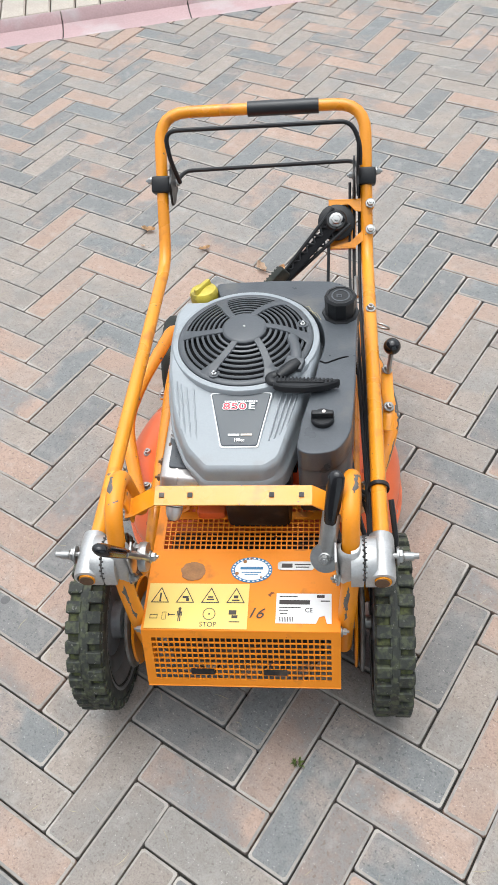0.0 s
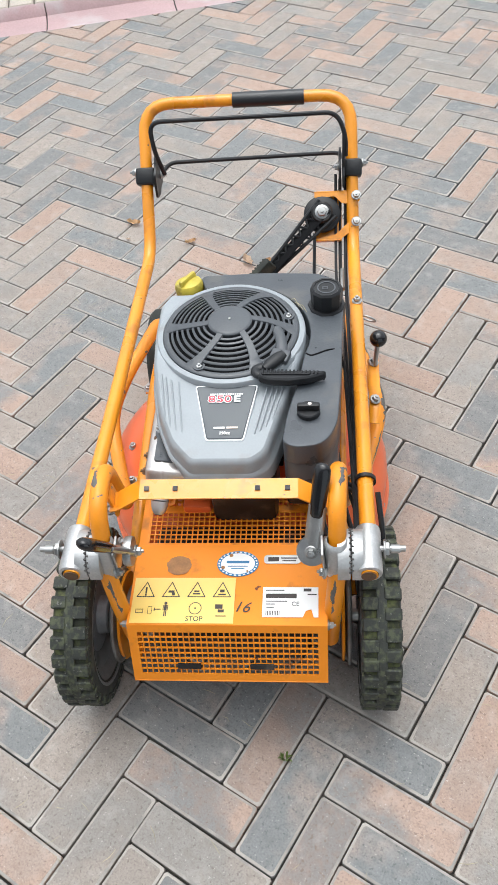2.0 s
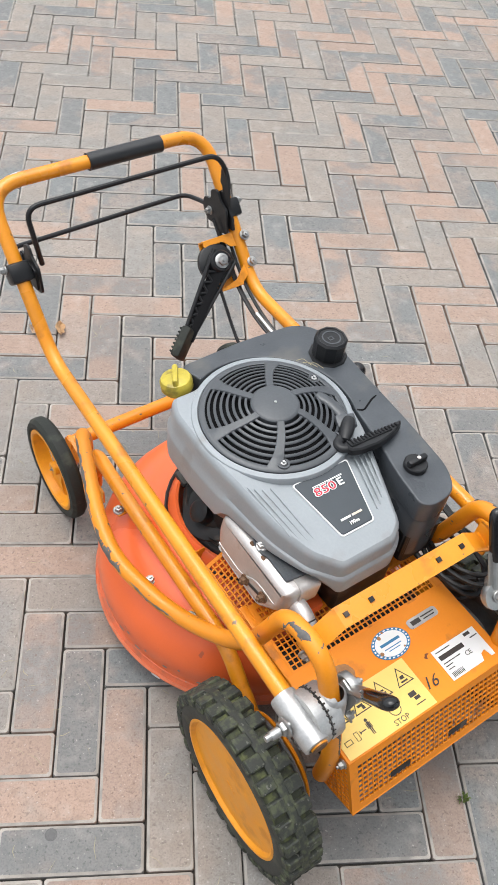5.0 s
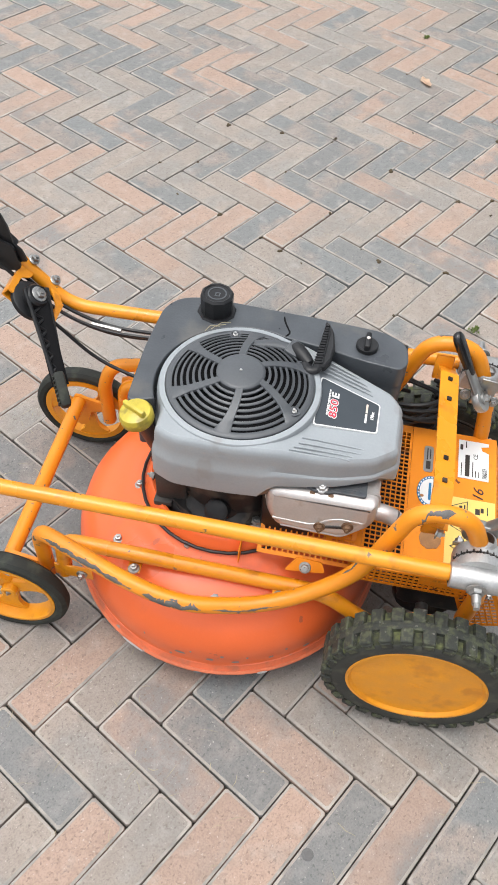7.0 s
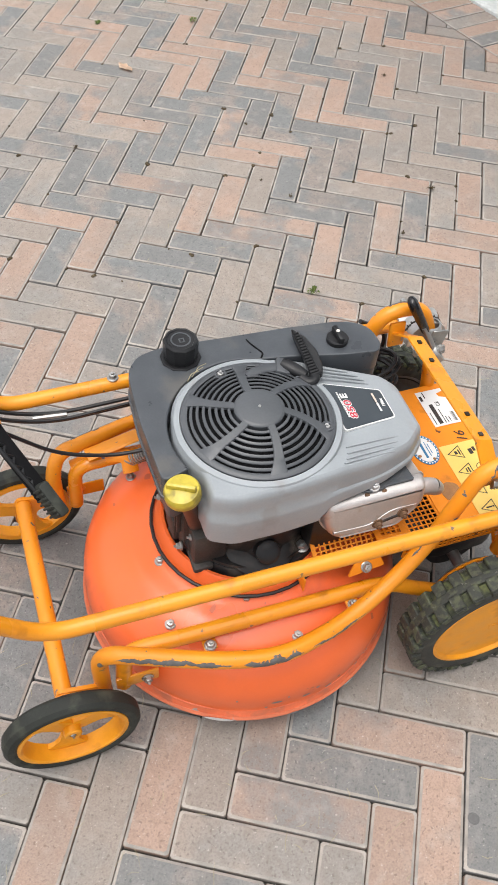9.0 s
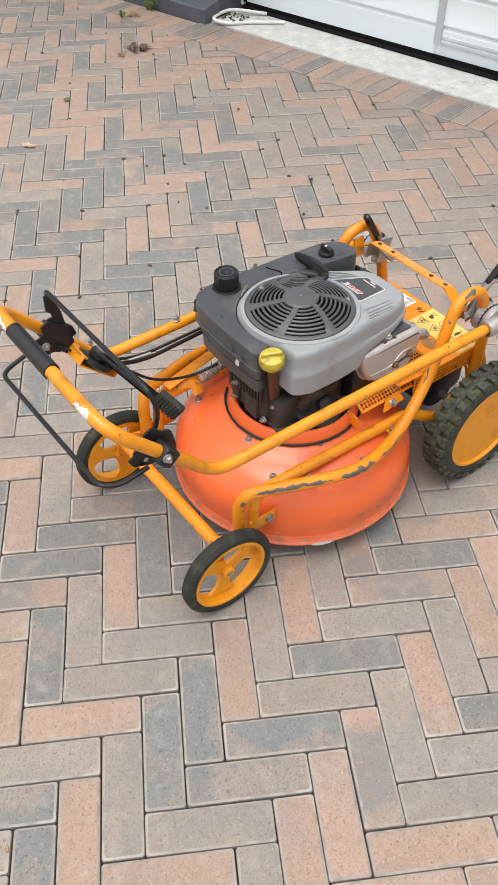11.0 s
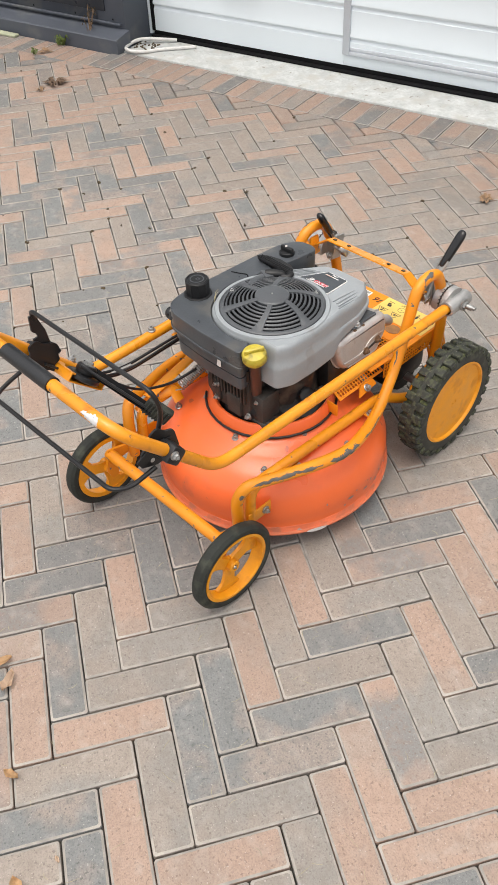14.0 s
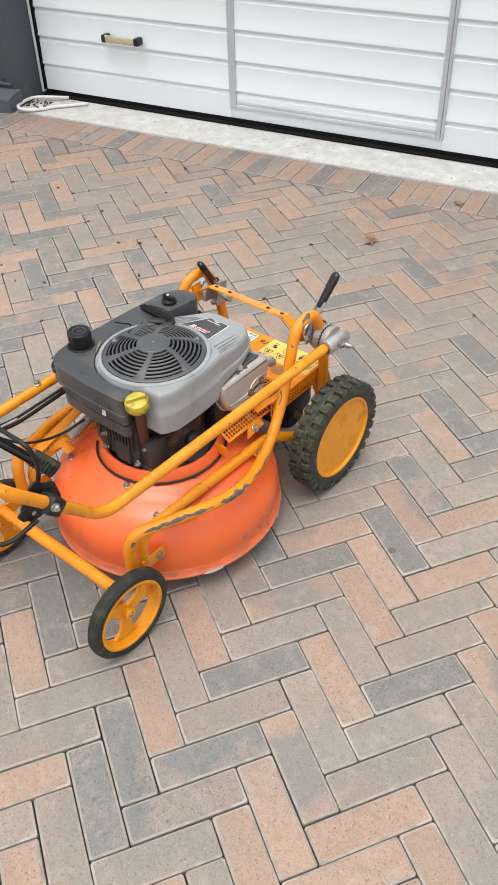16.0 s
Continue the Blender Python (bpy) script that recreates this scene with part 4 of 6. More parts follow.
# clamps with their levers
for s in (-1, 1):
    dome = [(-0.0335 * math.cos(math.pi * k / 14), 0.0315 * math.sin(math.pi * k / 14)) for k in range(15)] + [(0.0335, -0.013), (-0.0335, -0.013)]
    c = bmesh.new()
    half = Matrix(((0, 0, 1, 0), (1, 0, 0, -0.356), (0, 1, 0, 0.372), (0, 0, 0, 1)))
    prism(dome, -0.0085, 0.0085, Matrix.Translation((s * 0.1660, 0, 0)) @ half, 0.002, c)
    lathe([(0.0125, -0.033), (0.0155, -0.032), (0.0170, -0.028), (0.0172, 0.020), (0.0160, 0.027), (0.0125, 0.031)], 20, aim((s * 0.1565, -0.360, 0.374), (0, 0.12, 1)), c)
    clamp = part("clamp", c, M_ALU, MM, "serrated cast aluminium handle clamp")
    c = bmesh.new()
    prism(dome, -0.0075, 0.0075, Matrix.Translation((s * 0.1840, 0, 0)) @ half, 0.002, c)
    lathe([(0.0125, -0.036), (0.0165, -0.035), (0.0175, -0.030), (0.0175, 0.030), (0.0165, 0.035), (0.0125, 0.036)], 20, aim((s * 0.1985, -0.354, 0.3735), (0, 1, 0)), c)
    part("clamp_half", c, M_ALU, clamp)
    part("clamp_strap", block((0.004, 0.030, 0.062), pose(s * 0.1395, -0.360, 0.374, 8, s * -4, 0), 0.003), M_ZINC, clamp, "bent zinc strap of the clamp")
    for k in range(23):
        a = math.pi * (0.04 + 0.92 * k / 22)
        part("tooth", block((0.0034, 0.0030, 0.0030), Matrix.Translation((s * (0.1740 + 0.0028 * (k % 2)), -0.356 - 0.0325 * math.cos(a), 0.372 + 0.0305 * math.sin(a))) @ pose(0, 0, 0, 45 + math.degrees(-a), 0, 0), 0), M_CASE, clamp, smooth=False)
    b = sweep([(s * 0.118, -0.353, 0.377), (s * 0.247, -0.353, 0.379)], 0.0042, 10, 0)
    hex_bolt(b, (s * 0.219, -0.353, 0.378), (s, 0, 0), 0.009)
    lathe([(0, 0), (0.0066, 0), (0.0058, 0.012), (0, 0.012)], 12, aim((s * 0.228, -0.353, 0.378), (s, 0, 0)), b)
    part("clamp_bolt", b, M_ZINC, clamp, "zinc clamp bolt with nut")
    for y, z in ((-0.332, 0.362), (-0.376, 0.356)):
        part("nut", hex_bolt(bmesh.new(), (s * 0.141, y, z), (-s, 0, 0.3), 0.006), M_ZINC, clamp)
    piv = Vector((s * 0.124, -0.353, 0.374))
    tip = Vector((-0.150, -0.424, 0.500)) if s < 0 else Vector((0.141, -0.292, 0.486))
    d = tip - piv
    lev = part("lever", sweep([piv + d * -0.10, piv + d * 0.22, piv + d * 0.52], 0.0125, 12, 0.02, flat=0.42), M_ZINC, MM, "quick-release lever with black plastic grip")
    part("lever_eye", lathe([(0, -0.006), (0.020, -0.0055), (0.021, -0.002), (0.021, 0.002), (0.020, 0.0055), (0, 0.006)], 24, aim(piv, (1, 0, 0) if s < 0 else (-0.10, -0.78, 0.62))), M_ZINC, lev)
    part("pivot_pin", hex_bolt(bmesh.new(), piv + (Vector((0.009, 0, 0)) if s < 0 else Vector((-0.001, -0.005, 0.004))), (1, 0, 0) if s < 0 else (-0.10, -0.78, 0.62), 0.006), M_ZINC, lev)
    L = d.length
    part("lever_grip", lathe([(0, 0.40 * L), (0.0085, 0.40 * L), (0.0098, 0.43 * L), (0.0108, 0.60 * L), (0.0118, 0.84 * L), (0.0112, 0.93 * L), (0.0085, 0.975 * L), (0.004, 0.995 * L), (0, L)], 18, aim(piv, d) @ Matrix.Diagonal((1.0, 0.72, 1, 1))), M_GLOSS, lev, "black plastic lever grip")

# control bails with their brackets
bail = part("control_bail", sweep([(-0.150, 0.420, 0.478), (-0.160, 0.412, 0.530), (-0.165, 0.425, 0.582), (0.170, 0.428, 0.582), (0.186, 0.415, 0.545), (0.186, 0.412, 0.505)], 0.0042, 10, [0, 0.02, 0.025, 0.025, 0.02, 0]), M_BLACK, MM, "thin black coated wire control bail")
bail2 = part("control_bail", sweep([(-0.176, 0.448, 0.445), (-0.172, 0.500, 0.432), (-0.158, 0.528, 0.437), (0.176, 0.533, 0.440), (0.186, 0.500, 0.446), (0.184, 0.450, 0.462)], 0.0042, 10, [0, 0.02, 0.03, 0.03, 0.02, 0]), M_BLACK, MM, "thin black coated wire control bail")
for s in (-1, 1):
    x = -0.187 if s < 0 else 0.198
    k = block((0.036, 0.032, 0.032), pose(x, 0.425, 0.470, 48, 0, 0), 0.005)
    prism(rounded([(-0.036, -0.024), (-0.006, -0.034), (0.008, -0.026), (0.026, -0.030), (0.044, -0.010), (0.040, 0.010), (0.020, 0.014), (0.022, 0.034), (0.004, 0.042), (-0.010, 0.026), (-0.028, 0.020)], 0.007), -0.002, 0.002, Matrix(((0, 0, 1, x - s * 0.022), (1, 0, 0, 0.425), (0, 1, 0, 0.470), (0, 0, 0, 1))), 0, k)
    h = part("bail_bracket", k, M_BLACK, MM, "black bracket clamped on the handle tube")
    part("bolt", hex_bolt(bmesh.new(), (x + s * 0.019, 0.430, 0.478), (s, 0, 0), 0.0055), M_ZINC, h)
    part("bolt", hex_bolt(bmesh.new(), (x - s * 0.024, 0.445, 0.462), (-s, 0, 0), 0.0055), M_ZINC, h)
stop = part("bail_stop", prism(rounded([(0.400, 0.445), (0.440, 0.440), (0.470, 0.452), (0.478, 0.468), (0.455, 0.480), (0.448, 0.470), (0.430, 0.484), (0.405, 0.480)], 0.003), -0.0015, 0.0015, Matrix(((0, 0, 1, -0.168), (1, 0, 0, 0), (0, 1, 0, 0), (0, 0, 0, 1)))), M_BLACK, MM, "black notched bail plate")
for y, z in ((0.425, 0.462), (0.448, 0.456)):
    part("plate_hole", lathe([(0, -0.002), (0.0042, -0.002), (0.0042, 0.002), (0, 0.002)], 14, aim((-0.168, y, z), (1, 0, 0))), M_ALU, stop)
paddle = prism(rounded([(0.380, 0.458), (0.404, 0.452), (0.436, 0.462), (0.438, 0.470), (0.430, 0.474), (0.432, 0.484), (0.424, 0.484), (0.421, 0.496), (0.432, 0.503), (0.428, 0.511), (0.419, 0.512),
                        (0.422, 0.522), (0.429, 0.528), (0.428, 0.560), (0.416, 0.560), (0.402, 0.520), (0.398, 0.490), (0.386, 0.478)], 0.0015), -0.002, 0.002, Matrix(((0, 0, 1, 0.182), (1, 0, 0, 0), (0, 1, 0, 0), (0, 0, 0, 1))))
part("bail_plate", paddle, M_BLACK, MM)

# speed lever on its bracket
BK = Matrix.Translation((0.142, 0.357, 0.422)) @ Matrix(((1, 0, 0, 0), (0, 0.717, -0.697, 0), (0, 0.697, 0.717, 0), (0, 0, 0, 1)))
sb = bmesh.new()
prism(rounded([(-0.014, -0.046), (0.036, -0.046), (0.036, 0.041), (-0.014, 0.041)], 0.004), -0.031, -0.028, BK, 0, sb)
prism(rounded([(-0.014, 0.030), (-0.013, 0.042), (0.058, 0.042), (0.070, 0.036), (0.070, 0.022), (0.060, 0.016), (0.036, 0.019), (0.024, 0.032)], 0.004), -0.0150, -0.0120, BK, 0, sb)
prism(rounded([(-0.014, -0.050), (0.036, -0.050), (0.036, -0.046), (0.070, -0.022), (0.068, -0.008), (0.056, -0.010), (0.026, -0.038), (-0.014, -0.047)], 0.003), -0.0150, -0.0120, BK, 0, sb)
block((0.050, 0.003, 0.019), BK @ Matrix.Translation((0.011, 0.0405, -0.0212)), 0.001, sb)
block((0.050, 0.003, 0.019), BK @ Matrix.Translation((0.011, -0.0485, -0.0212)), 0.001, sb)
speed = part("speed_bracket", sb, M_ORANGE, MM, "orange sheet bracket bolted to the handle tube")
for p in ((0.205, 0.380, 0.442), (0.205, 0.350, 0.405)):
    part("bolt", hex_bolt(bmesh.new(), p, (0, -0.6, 0.8), 0.0062), M_ZINC, speed)
hubm = aim((0.142, 0.357, 0.422), (0, -0.70, 0.72))
lv = part("speed_lever", lathe([(0, -0.010), (0.018, -0.010), (0.020, -0.006), (0.020, 0.004), (0.017, 0.008), (0, 0.008)], 32, hubm), M_BLACK, MM, "ribbed black plastic speed lever with pad")
part("lever_drum", lathe([(0, -0.022), (0.031, -0.022), (0.034, -0.020), (0.034, -0.013), (0.031, -0.011), (0, -0.011)], 32, hubm), M_BLACK, lv, "black drum behind the lever")
arm0, arm1 = Vector((0.152, 0.360, 0.430)), Vector((0.040, 0.293, 0.335))
side = (arm1 - arm0).cross(Vector((0, -0.70, 0.72))).normalized()
for o in (-1, 1):
    part("lever_rail", sweep([arm0 + side * (0.022 * o), arm1 + side * (0.008 * o)], 0.0034, 8, 0), M_BLACK, lv)
rib = bmesh.new()
for k in range(8):
    a, b = arm0.lerp(arm1, k / 8), arm0.lerp(arm1, (k + 1) / 8)
    w0, w1 = 0.021 - 0.0016 * k, 0.0194 - 0.0016 * k
    o = 1 if k % 2 else -1
    sweep([a + side * (w0 * o), b - side * (w1 * o)], 0.0022, 6, 0, bm=rib)
    sweep([a - side * (w0 * o), b + side * (w1 * o)], 0.0022, 6, 0, bm=rib)
part("lever_ribs", rib, M_BLACK, lv)
# web darker than the ribs: the shade between them is in its colour
part("lever_web", sweep([arm0, arm1], 0.013, 10, 0, flat=0.18), M_SEAL, lv)
px = (arm1 - arm0).normalized()
pz = Vector((0.0, 1.0, 0.35))
pz = (pz - px * pz.dot(px)).normalized()
py = pz.cross(px)
pc = arm1 + px * 0.014 + Vector((0, 0, 0.010))
padm = Matrix(((px.x, py.x, pz.x, pc.x), (px.y, py.y, pz.y, pc.y), (px.z, py.z, pz.z, pc.z), (0, 0, 0, 1)))
pad = part("lever_pad", block((0.056, 0.040, 0.017), padm, 0.005), M_RUBBER, lv, "ridged black rubber pad")
for k in range(7):
    part("pad_ridge", block((0.0034, 0.037, 0.004), padm @ Matrix.Translation((-0.021 + 0.007 * k, 0, 0.0092)), 0.001, None, 1), M_RUBBER, pad)
part("pivot_bolt", hex_bolt(bmesh.new(), hubm @ Vector((0, 0, 0.008)), (0, -0.70, 0.72), 0.0088), M_ZINC, lv, "large zinc pivot bolt")

# handle tube bolts, eyelet, cables and ties
part("tube_bolt", hex_bolt(bmesh.new(), (0.2000, 0.157, 0.3765), (0, 0, 1), 0.006), M_ZINC, MM)
part("eyelet", lathe([(0.0135 + 0.0018 * math.cos(a), 0.0018 * math.sin(a)) for a in [2 * math.pi * k / 8 for k in range(9)]], 20, aim((0.219, 0.140, 0.350), (0.35, 0.75, 0.55))), M_ZINC, MM)
for dx, dz, r in ((0.0, 0.0, 0.0032), (-0.010, -0.006, 0.0032), (-0.018, 0.004, 0.0026)):
    part("cable", sweep([(0.186 + dx, 0.425, 0.455 + dz), (0.185 + dx, 0.345, 0.372 + dz), (0.184 + dx, 0.26, 0.338 + dz), (0.186 + dx * 0.6, 0.05, 0.342 + dz), (0.190 + dx * 0.4, -0.20, 0.345), (0.186, -0.33, 0.30), (0.150, -0.30, 0.255)], r, 8, 0.05), M_BLACK, MM, "black sheathed control cable")
part("cable_adjuster", sweep([(0.178, 0.285, 0.345), (0.178, 0.235, 0.339)], 0.0046, 8, 0), M_ZINC, MM)
part("cable", sweep([(0.128, 0.335, 0.392), (0.125, 0.26, 0.315), (0.12, 0.18, 0.29), (0.11, 0.12, 0.30)], 0.0030, 8, 0.05), M_BLACK, MM)
part("cable", sweep([(0.215, -0.26, 0.380), (0.224, -0.33, 0.330), (0.205, -0.29, 0.25), (0.175, -0.22, 0.25), (0.16, -0.10, 0.30)], 0.0040, 8, 0.05), M_BLACK, MM)
part("cable", sweep([(0.17, -0.30, 0.30), (0.13, -0.27, 0.285), (0.12, -0.20, 0.30), (0.15, -0.12, 0.33)], 0.0045, 8, 0.04), M_BLACK, MM)
for k, (dz, rx, ry) in enumerate(((0.0, 0.030, 0.062), (0.008, 0.034, 0.056), (0.015, 0.028, 0.066), (0.021, 0.032, 0.058))):
    part("cable_loop", sweep([(0.158 + 0.004 * k + rx * math.cos(2 * math.pi * q / 20), -0.255 + ry * math.sin(2 * math.pi * q / 20), 0.300 + dz + 0.010 * math.sin(2 * math.pi * q / 20 + k)) for q in range(19)], 0.0036, 8, 0), M_BLACK, MM, "coiled black cable")
part("cable_tie", lathe([(0.0128, -0.003), (0.0155, -0.003), (0.0155, 0.003), (0.0128, 0.003), (0.0128, -0.003)], 20, aim((0.1990, -0.232, 0.371), (0, 1, 0))), M_BLACK, MM)

# cutting height lever
hl = part("height_lever", sweep([(0.222, -0.060, 0.300), (0.2245, -0.034, 0.318), (0.226, 0.082, 0.306)], 0.0095, 10, 0.01, flat=0.3), M_ORANGE, MM, "flat orange height lever with black ball knob")
part("lever_rod", sweep([(0.228, 0.062, 0.312), (0.232, 0.072, 0.352)], 0.004, 8, 0), M_ZINC, hl)
part("ball_knob", lathe([(0.0145 * math.sin(math.pi * k / 14), -0.0145 * math.cos(math.pi * k / 14)) for k in range(15)], 24, Matrix.Translation((0.233, 0.075, 0.362))), M_GLOSS, hl, "glossy black ball knob")
for p in ((0.226, 0.068, 0.314), (0.224, -0.029, 0.324)):
    part("bolt", hex_bolt(bmesh.new(), p, (0.3, -0.2, 1), 0.006), M_ZINC, hl)
part("return_rail", block((0.010, 0.11, 0.028), pose(0.186, -0.02, 0.285, 8, 0, 0), 0.003), M_ORANGE_WORN, MM)
a0, a1 = Vector((0.136, 0.160, 0.250)), Vector((0.098, 0.078, 0.318))
ax = (a1 - a0).normalized()
e1 = ax.cross(Vector((0, 0, 1))).normalized()
e2 = ax.cross(e1)
coil = [a0 + (a1 - a0) * (0.12 + 0.76 * k / 150) + e1 * (0.0106 * math.cos(k * 0.75)) + e2 * (0.0106 * math.sin(k * 0.75)) for k in range(151)]
part("spring", sweep([a0] + coil + [a1], 0.0015, 6, 0), M_ZINC, MM, "coiled zinc tension spring")
part("spring_arm", sweep([(0.140, 0.150, 0.212), (0.158, 0.150, 0.236), (0.170, 0.185, 0.235), (0.172, 0.240, 0.215)], 0.013, 10, 0.02, flat=0.35), M_ORANGE_WORN, MM, "worn orange spring arm")
part("spring_arm", sweep([(0.190, 0.055, 0.262), (0.165, 0.215, 0.248)], 0.013, 10, 0, flat=0.22), M_ORANGE_WORN, MM)

# ---- engine ----
core = part("engine_block", lathe([(0, 0.215), (0.1195, 0.215), (0.1195, 0.244), (0.116, 0.249), (0.100, 0.251), (0.094, 0.258), (0.092, 0.37), (0, 0.375)], 48), M_CORE, MM, "dark oily engine block")
for k in range(7):
    part("cooling_fin", block((0.150, 0.19, 0.004), Matrix.Translation((0.0, -0.02, 0.262 + 0.012 * k)), 0.001), M_CORE, core)
for size, at, bev in (((0.118, 0.060, 0.136), (0.008, 0.090, 0.314), 0.010), ((0.07, 0.14, 0.09), (0.105, 0.01, 0.300), 0.012), ((0.06, 0.08, 0.10), (-0.075, -0.095, 0.300), 0.010), ((0.10, 0.10, 0.11), (0.02, -0.176, 0.313), 0.012),
                      ((0.034, 0.05, 0.070), (-0.062, 0.086, 0.282), 0.006), ((0.040, 0.020, 0.050), (-0.010, 0.118, 0.276), 0.004)):
    part("casting", block(size, Matrix.Translation(at), bev), M_CASE if at[1] > 0.085 else M_CORE, core)
for k in range(11):
    part("cooling_slot_rib", block((0.0045, 0.008, 0.070), Matrix.Translation((-0.040 + 0.0095 * k, 0.122, 0.325)), 0.0012), M_CASE, core)
part("intake_boss", lathe([(0, 0), (0.026, 0), (0.027, 0.010), (0.019, 0.018), (0.018, 0.036), (0.012, 0.040), (0, 0.040)], 20, aim((-0.080, 0.006, 0.262), (-0.75, 0.1, 0.6))), M_BLACK, core)
part("intake_shell", lathe([(0.050, -0.004), (0.056, 0.0), (0.052, 0.010), (0.040, 0.016), (0, 0.017)], 24, aim((-0.072, 0.010, 0.254), (-0.35, 0.05, 1))), M_CORE, core)
for x, y in ((-0.066, 0.080), (-0.094, -0.050), (0.052, 0.096)):
    part("bolt", hex_bolt(bmesh.new(), (x, y, 0.2535), (0, 0, 1), 0.0078), M_ZINC, core)
part("deck_tunnel", block((0.046, 0.040, 0.036), Matrix.Translation((-0.056, -0.192, 0.262)), 0.008), M_DECK, MM, "red-orange deck tunnel behind the guard")
part("oil_flange", block((0.044, 0.030, 0.012), Matrix.Translation((-0.066, 0.098, 0.246)), 0.004), M_CASE, core)
part("case_flange", lathe([(0.090, 0.2490), (0.1120, 0.2490), (0.1135, 0.2525), (0.1120, 0.2560), (0.090, 0.2560)], 48, Matrix.Translation((0, 0.004, 0))), M_CORE, core, "oily flange of the crankcase")
part("case_cover", block((0.060, 0.012, 0.056), pose(0.060, 0.114, 0.286, 0, 0, -22), 0.005), M_CASE, core)
for x, y, z in ((0.038, 0.126, 0.305), (0.080, 0.108, 0.305), (0.040, 0.126, 0.268), (-0.048, 0.121, 0.262), (-0.062, 0.106, 0.300)):
    part("bolt", hex_bolt(bmesh.new(), (x, y, z), (0.1, 1, 0.1), 0.005), M_ZINC, core)

# moulded silver cover
ow = [(-0.066, 0.104), (-0.110, 0.104), (-0.1255, 0.072), (-0.1265, 0.0), (-0.121, -0.07), (-0.106, -0.15), (-0.083, -0.205), (-0.050, -0.240), (0.040, -0.240), (0.066, -0.222), (0.082, -0.17), (0.106, -0.09),
      (0.122, -0.02), (0.118, 0.04), (0.098, 0.085), (0.062, 0.112), (0.0, 0.126), (-0.040, 0.118)]


def nose(y):
    return min(1.0, max(0.0, (-0.075 - y) / 0.15))


def cover_top(y):
    return 0.4533 - 0.034 * nose(y)


def cover_lift(x, y, z):
    g = min(1.0, max(0.0, (-0.050 - y) / 0.02)) * min(1.0, max(0.0, (-0.050 - x) / 0.02))
    up = min(1.0, max(0.0, (z - 0.36) / 0.09))
    return 0.030 * g * max(0.0, 1 - (z - 0.357) / 0.06) - 0.034 * nose(y) * up


cover = part("engine_cover", loft(rounded(ow, [0.012, 0.010, 0.012] + [0.02] * 3 + [0.012, 0.010, 0.010, 0.012] + [0.02] * 8, 3), [(0.357, 0.004), (0.360, 0.0005), (0.400, 0.0), (0.4090, 0.0012), (0.4140, 0.0040), (0.4300, 0.0050), (0.4420, 0.0058), (0.4480, 0.0072), (0.4515, 0.0096), (0.4533, 0.0124)], cover_lift), M_GREY, MM, "moulded silver-grey plastic engine cover")
for xa, ya, xb, yb in ((-0.1000, -0.086, -0.0870, -0.168), (-0.0930, -0.092, -0.0790, -0.176), (-0.0840, -0.097, -0.0700, -0.184), (-0.0730, -0.100, -0.0610, -0.188),
                       (0.0600, -0.112, 0.0430, -0.188), (0.0680, -0.112, 0.0510, -0.184), (0.0760, -0.110, 0.0590, -0.178), (0.0840, -0.108, 0.0680, -0.166)):
    rib = [(xa + (xb - xa) * q / 6, ya + (yb - ya) * q / 6) for q in range(7)]
    part("cover_rib", sweep([(x, y, cover_top(y) - (0.0004 if 0 < q < 6 else 0.0016)) for q, (x, y) in enumerate(rib)], 0.0013, 8, 0), M_GREY, cover)


def badge_drop(x, y, z):
    return -0.034 * nose(y)


plate = part("badge_plate", loft(rounded([(-0.0445, -0.1120), (-0.0250, -0.1985), (0.0265, -0.1985), (0.0445, -0.1120)], 0.004), [(0.4500, 0.0), (0.4550, 0.0), (0.4557, 0.0012)], badge_drop), M_PLATE, cover, "slate-grey sticker with white border and engine number")
part("plate_border", loft(rounded([(-0.0465, -0.1102), (-0.0266, -0.2003), (0.0281, -0.2003), (0.0465, -0.1102)], 0.0045), [(0.4500, 0.0), (0.4546, 0.0)], badge_drop), M_STK_W, cover)
tilt = math.degrees(math.atan(0.034 / 0.15))
pm = Matrix.Translation((0, -0.14, 0.4567 - 0.034 * (0.065 / 0.15))) @ pose(0, 0, 0, tilt, 0, 0)
part("badge_bar", bars([(-0.0225 + 0.0033 * k, 0.0138, 0.0024, 0.0024) for k in range(15)]), M_STK_W, plate, m=pm, smooth=False)
part("number_outline", lettering("850", 0.0165, 0.0002, 0.0010), M_STK_W, plate, m=pm @ Matrix.Translation((-0.0085, 0.0050, 0.0001)) @ Matrix.Diagonal((1.42, 1, 1, 1)), smooth=False)
part("number", lettering("850", 0.0165, 0.0003, 0.0001), M_INK_R, plate, "red engine number", m=pm @ Matrix.Translation((-0.0085, 0.0050, 0.0005)) @ Matrix.Diagonal((1.42, 1, 1, 1)), smooth=False)
part("number_letter", lettering("E", 0.0150, 0.0003, 0.0004), M_STK_W, plate, m=pm @ Matrix.Translation((0.0166, 0.0050, 0.0005)) @ Matrix.Diagonal((1.35, 1, 1, 1)), smooth=False)
part("badge_bar", bars([(-0.0075, -0.0425, 0.0165, 0.0030), (0.0110, -0.0425, 0.0165, 0.0030)]), M_STK_W, plate, m=pm, smooth=False)
part("capacity", lettering("190cc", 0.0066, 0.0002, 0.0003), M_STK_W, plate, m=pm @ Matrix.Translation((0.0005, -0.0515, 0.0004)), smooth=False)

# round fan grille, domed
FR = 0.1055


def dome(r):
    return 0.4575 + 0.0225 * (1 - (r / 0.1) ** 2)


